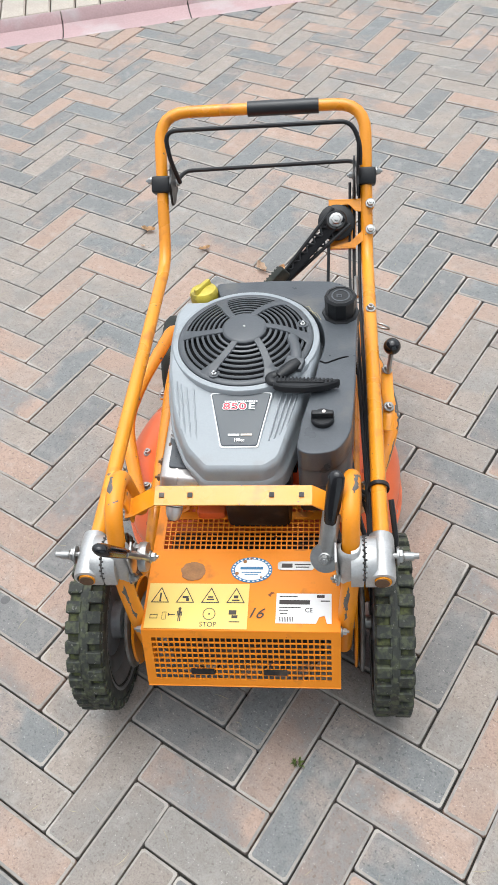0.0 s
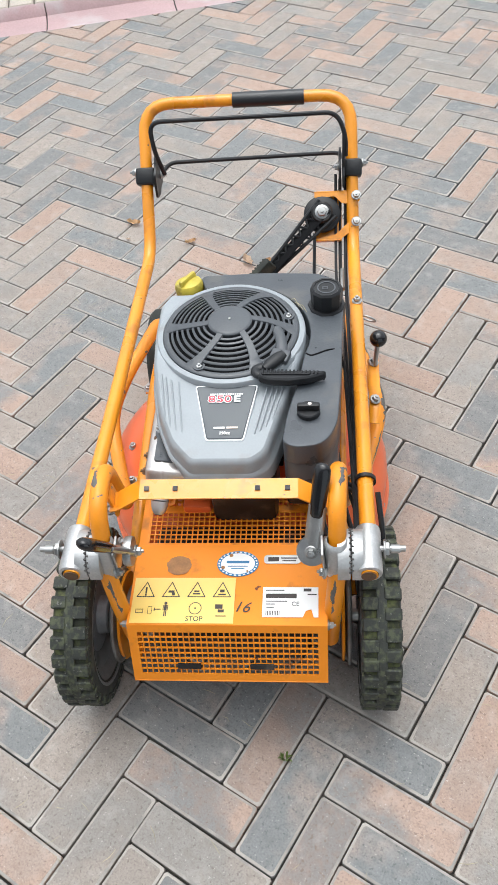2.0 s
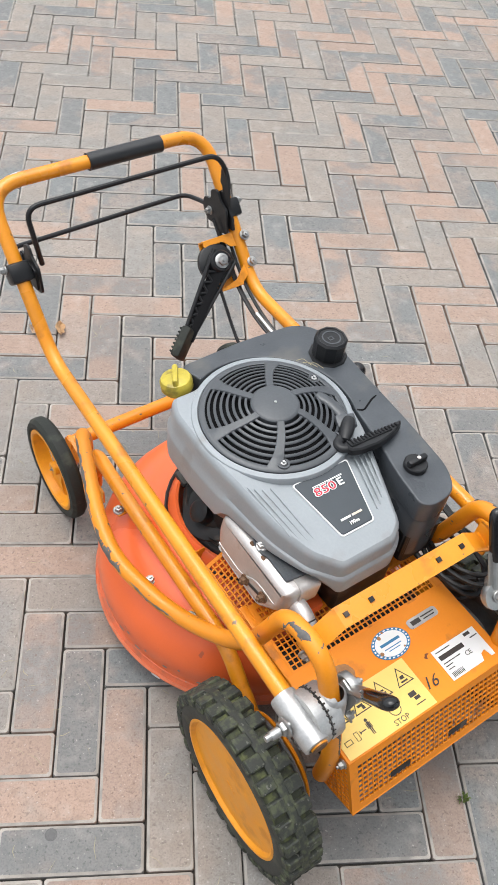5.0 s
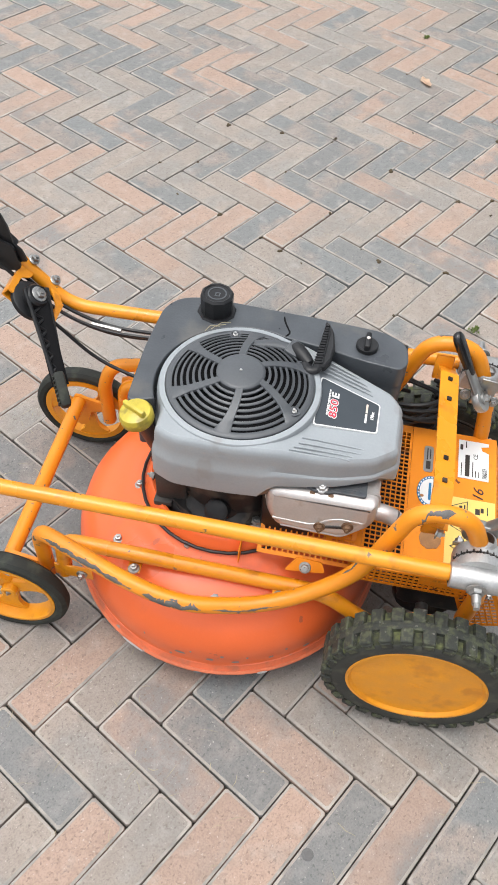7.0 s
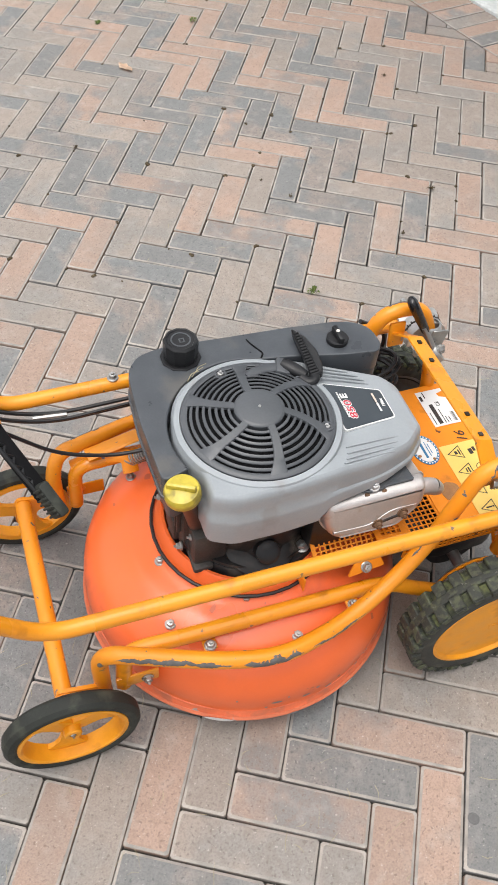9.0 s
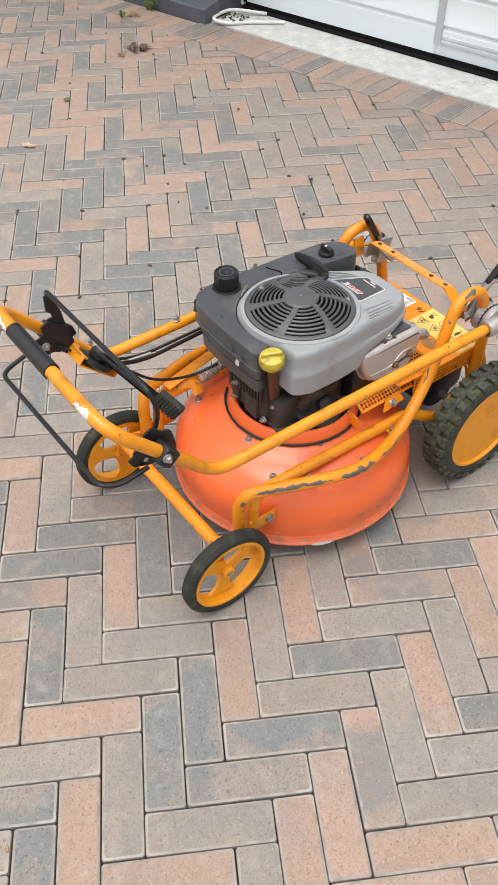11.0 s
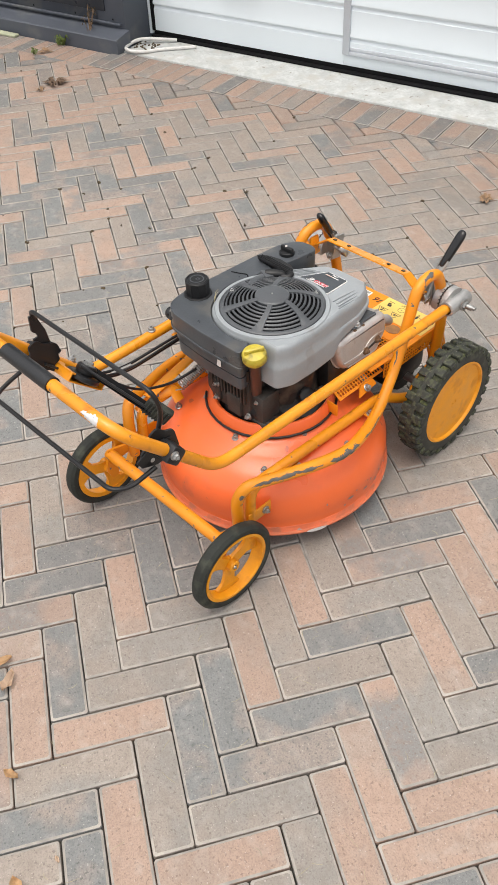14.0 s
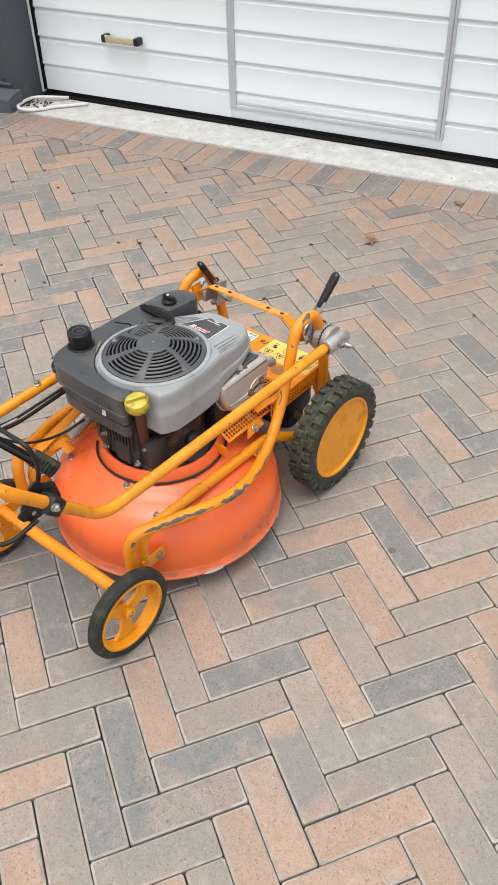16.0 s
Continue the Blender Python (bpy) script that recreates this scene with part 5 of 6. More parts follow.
fan = part("fan_grille", lathe([(0.0345, 0.462), (0.0345, dome(0.034) + 0.0004), (0.0330, 0.4795), (0.0300, 0.4805), (0.0, 0.4812)], 48), M_GRILLE, MM, "round domed charcoal fan grille with curved slots")
part("grille_ring", lathe([(FR + 0.0105, 0.436), (FR + 0.0100, 0.4528), (FR + 0.0085, 0.4550), (FR + 0.0010, 0.4562), (FR, 0.4545), (FR - 0.001, 0.445)], 72), M_GREY, fan, "silver ring round the grille")
# sheet over the closed cover top; the hollow's shade is in its near-black
part("fan_screen", lathe([(0, 0.4548), (0.06, 0.4546), (FR - 0.0006, 0.4544)], 64), M_SEAL, fan, "near-black fan screen, darkened for the deep hollow under the slots")
part("outer_ring", lathe([(FR - 0.0004, 0.444), (FR - 0.0004, 0.4570), (FR - 0.0020, 0.4585), (0.0975, dome(0.0975) + 0.0010), (0.0962, dome(0.0962)), (0.0955, 0.446)], 72), M_GRILLE, fan)
for k in range(7):
    r = 0.0388 + 0.0084 * k
    part("slot_bar", lathe([(r + 0.0004, dome(r) - 0.0022), (r, dome(r) - 0.0006), (r + 0.0006, dome(r)), (r + 0.0034, dome(r + 0.0034)), (r + 0.0040, dome(r + 0.0040) - 0.0006), (r + 0.0036, dome(r + 0.0040) - 0.0022), (r + 0.0004, dome(r) - 0.0022)], 64), M_GRILLE, fan)
for k in range(6):
    arm = bmesh.new()
    rows = []
    for q in range(10):
        r = 0.032 + 0.0675 * q / 9
        w = 0.0052 + 0.0020 * q / 9 + (0.0055 * ((q - 5) / 4) ** 2 if q > 5 else 0)
        a = radians(60 * k + 8 - 12 * q / 9)
        d, t = Vector((math.cos(a), math.sin(a))), Vector((-math.sin(a), math.cos(a)))
        z = dome(r) + 0.0014
        rows.append([arm.verts.new((*(d * r + t * (w * u)), zz)) for u, zz in ((1.0, z - 0.005), (1.0, z - 0.0008), (0.86, z), (-0.86, z), (-1.0, z - 0.0008), (-1.0, z - 0.005))])
    for a, c in zip(rows, rows[1:]):
        for u in range(5):
            arm.faces.new((a[u], a[u + 1], c[u + 1], c[u]))
    arm.faces.new(rows[0])
    arm.faces.new(rows[-1][::-1])
    part("grille_arm", arm, M_GRILLE, fan)
part("centre_pip", lathe([(0, 0.4808), (0.0022, 0.4808), (0.0020, 0.4824), (0, 0.4830)], 12), M_ZINC, fan)
for a, bolted in ((243, True), (16, True), (301, False)):
    x, y = 0.0925 * math.cos(radians(a)), 0.0925 * math.sin(radians(a))
    part("bolt_seat", lathe([(0, 0.446), (0.0092, 0.446), (0.0088, dome(0.0925) + 0.0008), (0.0060, dome(0.0925) + 0.0008), (0.0056, 0.4545), (0, 0.4545)], 20, Matrix.Translation((x, y, 0))), M_GRILLE, fan)
    if bolted:
        part("bolt", hex_bolt(bmesh.new(), (x, y, 0.4550), (0, 0, 1), 0.0046), M_ALU, fan)

# dark tank wrapped round the cover
tk = [(0.100, -0.2315), (0.140, -0.2285), (0.161, -0.192), (0.168, -0.10), (0.172, 0.0), (0.176, 0.09), (0.166, 0.128), (0.138, 0.147), (0.05, 0.153), (-0.062, 0.150)]
arc = [(0.1225 * math.cos(radians(a)), 0.1225 * math.sin(radians(a))) for a in range(114, -24, -3)]
tk = tk + arc + [(0.104, -0.110), (0.091, -0.165), (0.084, -0.2215)]
tk = tidy(rounded(tk, [0.014] + [0.034] * 2 + [0.022] * 5 + [0.02, 0.014] + [0.010] + [0.001] * (len(arc) - 1) + [0.015, 0.015, 0.010], 4))
tank = part("fuel_tank", slab(tk, 0.4170, 0.4555, 0.0120, 5), M_TANK, MM, "dark grey moulded fuel tank and air filter housing wrapped round the engine")
tank.location = (0, 0, -0.008)
def tank_tier(k, m, z0, z1, front, bevel):
    """A lower tier of the tank, its underside rising towards the front."""
    out = []
    for x, y in tk:
        g = min(1.0, max(0.0, (-0.03 - y) / 0.05))
        out.append((0.058 + (x - 0.058) * (k + (0.994 - k) * g), -0.02 + (y + 0.02) * (m + (0.994 - m) * g)))
    bm = slab(tidy(out), z0, z1, bevel, 2)
    for v in bm.verts:
        if v.co.z < z0 + 0.001:
            v.co.z += (front - z0) * min(1.0, max(0.0, (v.co.y + 0.06) / 0.08))
    return bm


part("tank_base", tank_tier(0.950, 0.962, 0.352, 0.4180, 0.386, 0.003), M_TANK, tank)
part("tank_lip", tank_tier(1.014, 1.012, 0.4130, 0.4180, 0.4130, 0.0018), M_TANK, tank)
part("tank_foot", tank_tier(0.93, 0.945, 0.332, 0.353, 0.3800, 0.0), M_TANK, tank)
part("seam", sweep([(0.116, -0.046, 0.4554), (0.124, -0.052, 0.4558), (0.136, -0.046, 0.4558), (0.148, -0.040, 0.4558), (0.1600, -0.037, 0.4550), (0.1695, -0.036, 0.446), (0.1720, -0.036, 0.414)], 0.0014, 6, 0.006), M_SEAL, tank, "dark seam between tank and filter housing")
lower = [(-0.050, 0.128), (-0.056, 0.110), (-0.05, 0.085), (0.075, 0.08), (0.085, 0.11), (0.075, 0.130)]
part("tank_shroud", loft(rounded(lower, 0.012, 3), [(0.352, 0.004), (0.356, 0.0), (0.382, 0.0)]), M_BLACK, MM)
part("governor_rod", sweep([(0.096, 0.118, 0.362), (0.050, 0.135, 0.366), (0.030, 0.135, 0.358), (-0.034, 0.134, 0.352), (-0.046, 0.132, 0.358)], 0.0016, 8, 0.006), M_ZINC, MM, "thin zinc governor rod under the tank")
part("side_shroud", loft(rounded([(0.084, -0.225), (0.150, -0.225), (0.156, 0.02), (0.10, 0.02)], 0.012, 3), [(0.310, 0.006), (0.306, 0.0), (0.366, 0.0)]), M_BLACK, MM)
cap = part("fuel_cap", lathe([(0.0, 0.430), (0.0300, 0.430), (0.0300, 0.4566), (0.0285, 0.4584), (0.0240, 0.4584), (0.0245, 0.461), (0.0255, 0.489), (0.0225, 0.4925), (0.0205, 0.4920), (0.0195, 0.4905), (0.0, 0.4905)], 10, Matrix.Translation((0.148, 0.066, 0))), M_BLACK, tank, "black faceted fuel cap")
part("cap_mark", join(lathe([(0.0125, 0.4905), (0.0145, 0.4905), (0.0145, 0.4912), (0.0125, 0.4912), (0.0125, 0.4905)], 32, Matrix.Translation((0.148, 0.066, 0))), bars([(0.146, 0.068, 0.008, 0.0016), (0.146, 0.062, 0.008, 0.0016), (0.1425, 0.065, 0.0016, 0.008), (0.1495, 0.065, 0.0016, 0.008)]), Matrix.Translation((0, 0, 0.4907))), M_GRILLE, tank, smooth=False)
knob = part("choke_knob", lathe([(0, 0.452), (0.0185, 0.452), (0.0185, 0.458), (0.0165, 0.4600), (0.0165, 0.4670), (0.0150, 0.4685), (0, 0.4685)], 32, Matrix.Translation((0.1205, -0.168, -0.0048))), M_BLACK, tank, "black round knob with a raised bar")
part("knob_bar", block((0.032, 0.0085, 0.012), pose(0.1205, -0.168, 0.4677, 0, 0, 0), 0.0025), M_BLACK, tank)
part("knob_dot", lathe([(0, 0), (0.0028, 0), (0.0026, 0.0012), (0, 0.0014)], 12, Matrix.Translation((0.1225, -0.168, 0.4734))), M_STK_W, tank)
part("gasket_ear", lathe([(0, 0), (0.011, 0), (0.011, 0.008), (0, 0.010)], 16, aim((0.150, 0.130, 0.430), (0.3, 0.7, 0.6))), M_BLACK, tank)
part("tank_badge", prism(rounded([(-0.006, -0.010), (0.006, -0.010), (0.007, 0.006), (-0.001, 0.012)], 0.003), 0, 0.0008, aim((0.004, 0.1466, 0.399), (0, 1, 0))), M_STK_W, tank)

# starter grip: a toothed bar on a bent neck, with its rope guide
grip = part("starter_grip", loft(rounded([(0.000, -0.012), (0.014, -0.0185), (0.045, -0.0205), (0.074, -0.0145), (0.094, -0.0045), (0.099, 0.001), (0.060, 0.002), (0.020, 0.003), (0.000, 0.006)], 0.005), [(0.0, 0.003), (0.004, 0.0), (0.012, 0.0), (0.0145, 0.002)]), M_BLACK, MM, "black starter pull grip with ribs")
grip.matrix_basis = pose(0.048, -0.102, 0.4505, -10, 0, -2)
teeth = bmesh.new()
for k in range(15):
    block((0.0028, 0.0120 - 0.0004 * k, 0.0040), Matrix.Translation((0.006 + 0.0057 * k, -0.0020 - 0.0001 * k, 0.0150)), 0.0008, teeth, 1)
block((0.070, 0.0020, 0.0042), Matrix.Translation((0.040, -0.0086, 0.0148)), 0.0008, teeth, 1)
part("grip_ribs", teeth, M_BLACK, grip)
part("grip_neck", sweep([(0.012, -0.004, 0.008), (-0.004, 0.000, 0.009), (-0.006, 0.010, 0.010), (0.006, 0.016, 0.011)], 0.0078, 12, 0.008, flat=0.75), M_BLACK, grip, "bent black neck of the grip")
part("rope_guide", join(sweep([(0.070, -0.006, 0.4655), (0.080, -0.034, 0.4650), (0.080, -0.060, 0.4610)], 0.0085, 14, 0.015, flat=0.45), block((0.030, 0.022, 0.012), pose(0.078, -0.064, 0.4600, 12, 0, -20), 0.004)), M_GRILLE, MM, "charcoal rope guide on the grille")
part("rope_boot", lathe([(0.0, -0.004), (0.0075, -0.003), (0.0098, 0.004), (0.0105, 0.014), (0.0095, 0.026), (0.0070, 0.036), (0, 0.040)], 18, aim((0.0815, -0.0660, 0.4640), (-0.028, -0.026, -0.004)) @ Matrix.Diagonal((1, 0.8, 1, 1))), M_BLACK, MM, "black rubber boot on the starter rope")

for k, (x, y) in enumerate(((0.098, 0.064), (0.104, 0.058), (0.092, 0.072))):
    part("straw_wisp", sweep([(x, y, 0.4555), (x + 0.006, y - 0.007, 0.4590 + 0.002 * k), (x + 0.013, y - 0.020, 0.4570)], 0.0006, 5, 0.004), M_STRAW, MM, "wisp of dry straw caught beside the grille")

# dipstick
tubeb = part("dipstick_tube", sweep([(-0.078, 0.128, 0.440), (-0.063, 0.112, 0.37), (-0.048, 0.097, 0.300)], 0.0112, 14, 0.03), M_BROWN, MM, "brown oil filler tube")
part("filler_boss", lathe([(0, 0.262), (0.020, 0.262), (0.020, 0.272), (0.0160, 0.280), (0.0155, 0.312), (0.0140, 0.316), (0, 0.316)], 18, Matrix.Translation((-0.046, 0.096, 0))), M_BLACK, tubeb, "black boss at the foot of the filler tube")
ym = aim((-0.079, 0.128, 0.432), (-0.10, 0.14, 1), 25)
dip = part("dipstick_cap", lathe([(0, -0.004), (0.020, -0.004), (0.0240, 0.002), (0.0240, 0.014), (0.0215, 0.019), (0.012, 0.0225), (0, 0.0235)], 28, ym), M_YELLOW, MM, "yellow plastic oil dipstick cap")
part("cap_fin", block((0.040, 0.009, 0.016), ym @ Matrix.Translation((0, 0, 0.022)), 0.004), M_YELLOW, dip)

# muffler
MU = Matrix.Translation((-0.1255, -0.140, 0.3485)) @ pose(0, 0, 0, 0, 9, 0) @ Matrix(((0, 0, -1, 0), (-1, 0, 0, 0), (0, 1, 0, 0), (0, 0, 0, 1)))
pan = [(-0.058, -0.042), (0.040, -0.045), (0.072, -0.016), (0.079, -0.002), (0.079, 0.034), (-0.077, 0.034), (-0.079, 0.0), (-0.072, -0.024)]
mu = part("muffler", loft(rounded(pan, [0.010, 0.012, 0.010, 0.008, 0.010, 0.014, 0.012, 0.012]), [(-0.058, 0.0), (-0.018, 0.0), (-0.010, 0.0012), (-0.004, 0.0045), (-0.001, 0.0085), (0.0, 0.0130)]), M_MUFFLER, MM, "pressed sheet steel muffler with rust streaks", m=MU)
part("muffler_seam", loft(rounded([(u * 1.03, v * 1.05) for u, v in pan], 0.011), [(-0.0260, 0.0), (-0.0225, 0.0)]), M_MUFFLER, mu)
part("pressed_rib", sweep([(-0.064, -0.022, -0.0006), (-0.006, -0.024, -0.0002), (0.022, -0.003, -0.0002), (0.062, -0.004, -0.0006)], 0.0022, 8, 0.014, flat=0.7), M_MUFFLER, mu)
part("pressed_rib", sweep([(-0.052, -0.0355, -0.0030), (0.036, -0.0385, -0.0030), (0.062, -0.0120, -0.0030)], 0.0026, 8, 0.010), M_MUFFLER, mu)
for p in ((0.0035, -0.0235, 0.0), (0.0420, -0.0145, 0.0)):
    part("bolt_recess", lathe([(0, -0.001), (0.0082, -0.001), (0.0082, 0.0006), (0, 0.0006)], 18, Matrix.Translation(p)), M_CORE, mu)
    part("rusty_bolt", hex_bolt(bmesh.new(), p, (0, 0, 1), 0.0058), M_RUST, mu)
part("pressed_slot", sweep([(0.006, -0.0240, -0.0002), (0.022, -0.0200, -0.0002), (0.040, -0.0170, -0.0002)], 0.0030, 8, 0.01, flat=0.6), M_CORE, mu, "dark pressed slot between the bolts")
part("heat_shield", loft(rounded([(-0.068, -0.060), (0.060, -0.060), (0.060, -0.0120), (0.016, -0.0120), (0.010, -0.0080), (-0.012, -0.0080), (-0.018, -0.0120), (-0.068, -0.0150)], 0.004), [(0.0, 0.0), (0.0028, 0.0), (0.0036, 0.0008)]), M_TANK, mu, "dark heat shield plate", m=Matrix.Translation((0, 0.0343, 0)) @ pose(0, 0, 0, -90, 0, 0) @ Matrix.Diagonal((1, -1, 1, 1)))
for u in (-0.014, 0.012):
    part("rust_spot", lathe([(0, 0), (0.0042, 0), (0.0038, 0.0008), (0, 0.0010)], 14, Matrix.Translation((u, 0.0312, -0.0080)) @ pose(0, 0, 0, -45, 0, 0)), M_RUST, mu)
part("shield_bolt", hex_bolt(bmesh.new(), (-0.002, 0.0385, -0.0150), (0, 1, 0.45), 0.0060), M_ALU, mu)
part("shield_print", bars([(0.022 + 0.0042 * k, -0.030 + 0.009 * j, 0.0030, 0.0030) for k in range(8) for j in (0, 1)]), M_GRILLE, mu, m=Matrix.Translation((0, 0.0380, 0)) @ pose(0, 0, 0, -90, 0, 0) @ Matrix.Diagonal((1, -1, 1, 1)), smooth=False)
part("exhaust_pipe", join(sweep([(0.070, 0.000, -0.026), (0.090, 0.000, -0.026), (0.104, -0.006, -0.026)], 0.0128, 18, 0.012), lathe([(0.0128, -0.001), (0.0122, 0.006), (0.0100, 0.013), (0.0065, 0.018), (0.0060, 0.0185), (0, 0.0185)], 18, aim((0.104, -0.006, -0.026), (0.80, -0.60, 0)))), M_MUFFLER, mu, "short tapered exhaust stub")
part("exhaust_mouth", lathe([(0, 0.0), (0.0052, 0.0), (0.0052, 0.0012), (0, 0.0012)], 16, aim((0.1186, -0.0170, -0.0260), (0.80, -0.60, 0))), M_CORE, mu)


# ---- garage front ----
GA = radians(42.6)
G = Matrix.Translation((2.487, 0.577, 0)) @ Matrix(((-math.cos(GA), -math.sin(GA), 0, 0), (-math.sin(GA), math.cos(GA), 0, 0), (0, 0, 1, 0), (0, 0, 0, 1)))


def gbox(bm, e0, e1, n0, n1, z0, z1, bevel=0.003):
    """A box in the garage's own axes: e along the door, n out of it."""
    b = block((e1 - e0, n1 - n0, z1 - z0), Matrix.Translation(((e0 + e1) / 2, (n0 + n1) / 2, (z0 + z1) / 2)), bevel)
    join(bm, b, G)
    return bm


DOOR_W, RIB = 2.62, 0.1285
door = new("door_1")
tagged(door, "white ribbed sectional garage door with an inset wicket door", "garage door", kind="structure")
z = 0.016
zs = []
while z < 2.1:
    zs.append(z)
    z += RIB
W0, W1, WZ = 1.048, 2.045, 0.080


def ribbed(e0, e1, z0, z1, n=0.0):
    """Sheet with a rounded groove at each rib line, 30 mm thick."""
    prof = [(n, z0)]
    for q in zs[1:]:
        if z0 + 0.02 < q < z1 - 0.02:
            prof += [(n, q - 0.012), (n - 0.003, q - 0.009), (n - 0.0065, q - 0.001), (n - 0.005, q + 0.004), (n + 0.0045, q + 0.012), (n + 0.005, q + 0.016), (n, q + 0.028)]
    prof.append((n, z1))
    bm = bmesh.new()
    lay = [[bm.verts.new(G @ Vector((e, a, c))) for a, c in prof] + [bm.verts.new(G @ Vector((e, -0.03, c))) for c in (z1, z0)] for e in (e0, e1)]
    k = len(lay[0])
    for i in range(k):
        bm.faces.new((lay[0][i], lay[0][(i + 1) % k], lay[1][(i + 1) % k], lay[1][i]))
    bm.faces.new(lay[0])
    bm.faces.new(lay[1][::-1])
    return bm


part("door_leaf", ribbed(0.0, W0 + 0.004, 0.034, 2.12), M_DOOR, door)
part("door_leaf", ribbed(W1 - 0.004, DOOR_W, 0.034, 2.12), M_DOOR, door)
part("wicket_leaf", ribbed(W0 + 0.030, W1 - 0.030, WZ + 0.028, 2.0, 0.001), M_DOOR, door)
part("door_foot", gbox(bmesh.new(), W0 + 0.0045, W1 - 0.0045, -0.03, 0.0, 0.034, WZ + 0.003, 0.001), M_DOOR, door)
part("door_head", gbox(bmesh.new(), W0 + 0.0045, W1 - 0.0045, -0.03, 0.0, 2.03, 2.12, 0.001), M_DOOR, door)
part("wicket_frame", gbox(bmesh.new(), W0, W0 + 0.034, -0.02, 0.010, WZ, 2.04), M_ALU_FRAME, door, "satin aluminium frame of the wicket door")
part("wicket_frame", gbox(bmesh.new(), W1 - 0.034, W1 - 0.0135, -0.02, 0.010, WZ, 2.04), M_ALU_FRAME, door)
part("wicket_frame", gbox(bmesh.new(), W1 - 0.012, W1, -0.02, 0.012, WZ - 0.004, 2.04), M_ALU_FRAME, door)
part("wicket_frame", gbox(bmesh.new(), W0 + 0.0345, W1 - 0.0345, -0.02, 0.010, WZ, WZ + 0.018), M_ALU_FRAME, door)
part("wicket_frame", gbox(bmesh.new(), W0 + 0.0345, W1 - 0.0345, -0.02, 0.006, WZ + 0.0185, WZ + 0.034), M_ALU_FRAME, door)
part("wicket_frame", gbox(bmesh.new(), W0 + 0.0345, W1 - 0.0345, -0.02, 0.010, 2.005, 2.04), M_ALU_FRAME, door)
part("bottom_seal", gbox(bmesh.new(), -0.012, DOOR_W, -0.025, -0.002, 0.004, 0.0335, 0.004), M_SEAL, door, "black rubber bottom seal")
# added strip: the dark gap under the seal drawn as a black body
part("gap_shade_strip", gbox(bmesh.new(), -0.012, DOOR_W, -0.0015, 0.026, 0.0065, 0.0160, 0.003), M_SEAL, door, "added black strip standing for the dark gap under the seal")
# black strip filling the gap between the white trim and the door leaf
part("side_gap_strip", gbox(bmesh.new(), -0.013, -0.0005, -0.02, 0.012, 0.034, 2.12, 0.002), M_SEAL, door)
hd = part("door_handle", block((0.165, 0.012, 0.030), pose(0.504, 0.040, 0.3190, 0, 1, 0), 0.003), M_BRASS, door, "pale gold bar handle on dark posts")
hd.matrix_basis = G
for e in (0.416, 0.592):
    part("handle_post", block((0.026, 0.048, 0.034), Matrix.Translation((e, 0.024, 0.319)), 0.007), M_BLACK, hd)

wall = new("wall_1")
tagged(wall, "anthracite painted wall with a sloping plinth beside the garage", "wall", kind="structure")
part("pier", gbox(bmesh.new(), -0.20, -0.030, -0.25, 0.190, 0.0, 2.6), M_ANTHRACITE, wall)
part("white_trim", gbox(bmesh.new(), -0.029, -0.0145, -0.02, 0.014, 0.018, 2.15), M_DOOR, wall, "white corner trim beside the door")
part("wall_face", gbox(bmesh.new(), -6.0, -0.2005, -0.25, 0.170, 0.0, 2.6), M_ANTHRACITE, wall)
part("dark_panel", gbox(bmesh.new(), -3.2, -0.145, 0.1715, 0.1960, 0.150, 1.9, 0.004), M_DARK_PANEL, wall, "near-black glazed panel")
part("drip_rail", gbox(bmesh.new(), -3.3, -0.052, 0.1905, 0.206, 0.098, 0.108, 0.002), M_ANTHRACITE, wall)
pl = bmesh.new()
pr = [(0.290, -0.02), (0.290, 0.060), (0.285, 0.066), (0.1905, 0.084), (0.1905, -0.02)]
lay = [[pl.verts.new(G @ Vector((e, a, c))) for a, c in pr] for e in (-6.0, -0.008)]
for i in range(5):
    pl.faces.new((lay[0][i], lay[0][(i + 1) % 5], lay[1][(i + 1) % 5], lay[1][i]))
pl.faces.new(lay[0])
pl.faces.new(lay[1][::-1])
part("plinth", pl, M_ANTHRACITE, wall, "sloping grey plinth", smooth=False)
for e in (-0.34, -0.62, -0.95, -0.10):
    part("rivet", gbox(bmesh.new(), e, e + 0.006, 0.196, 0.200, 0.118, 0.126, 0.001), M_SEAL, wall)
part("garage_header", gbox(bmesh.new(), -0.2, 4.2, -0.25, 0.05, 2.16, 2.9), M_ANTHRACITE, wall)
part("far_pier", gbox(bmesh.new(), DOOR_W + 0.002, 6.0, -0.25, 0.05, 0.0, 2.15), M_ANTHRACITE, wall)
part("garage_back", gbox(bmesh.new(), -0.2, DOOR_W, -0.30, -0.26, 0.0, 2.15), M_ANTHRACITE, wall)

sill = part("threshold", gbox(bmesh.new(), -0.022, 3.6, -0.24, 0.250, -0.05, 0.006, 0.008), M_CONCRETE)
tagged(sill, "weathered pale concrete threshold in front of the garage door", "threshold", kind="structure")

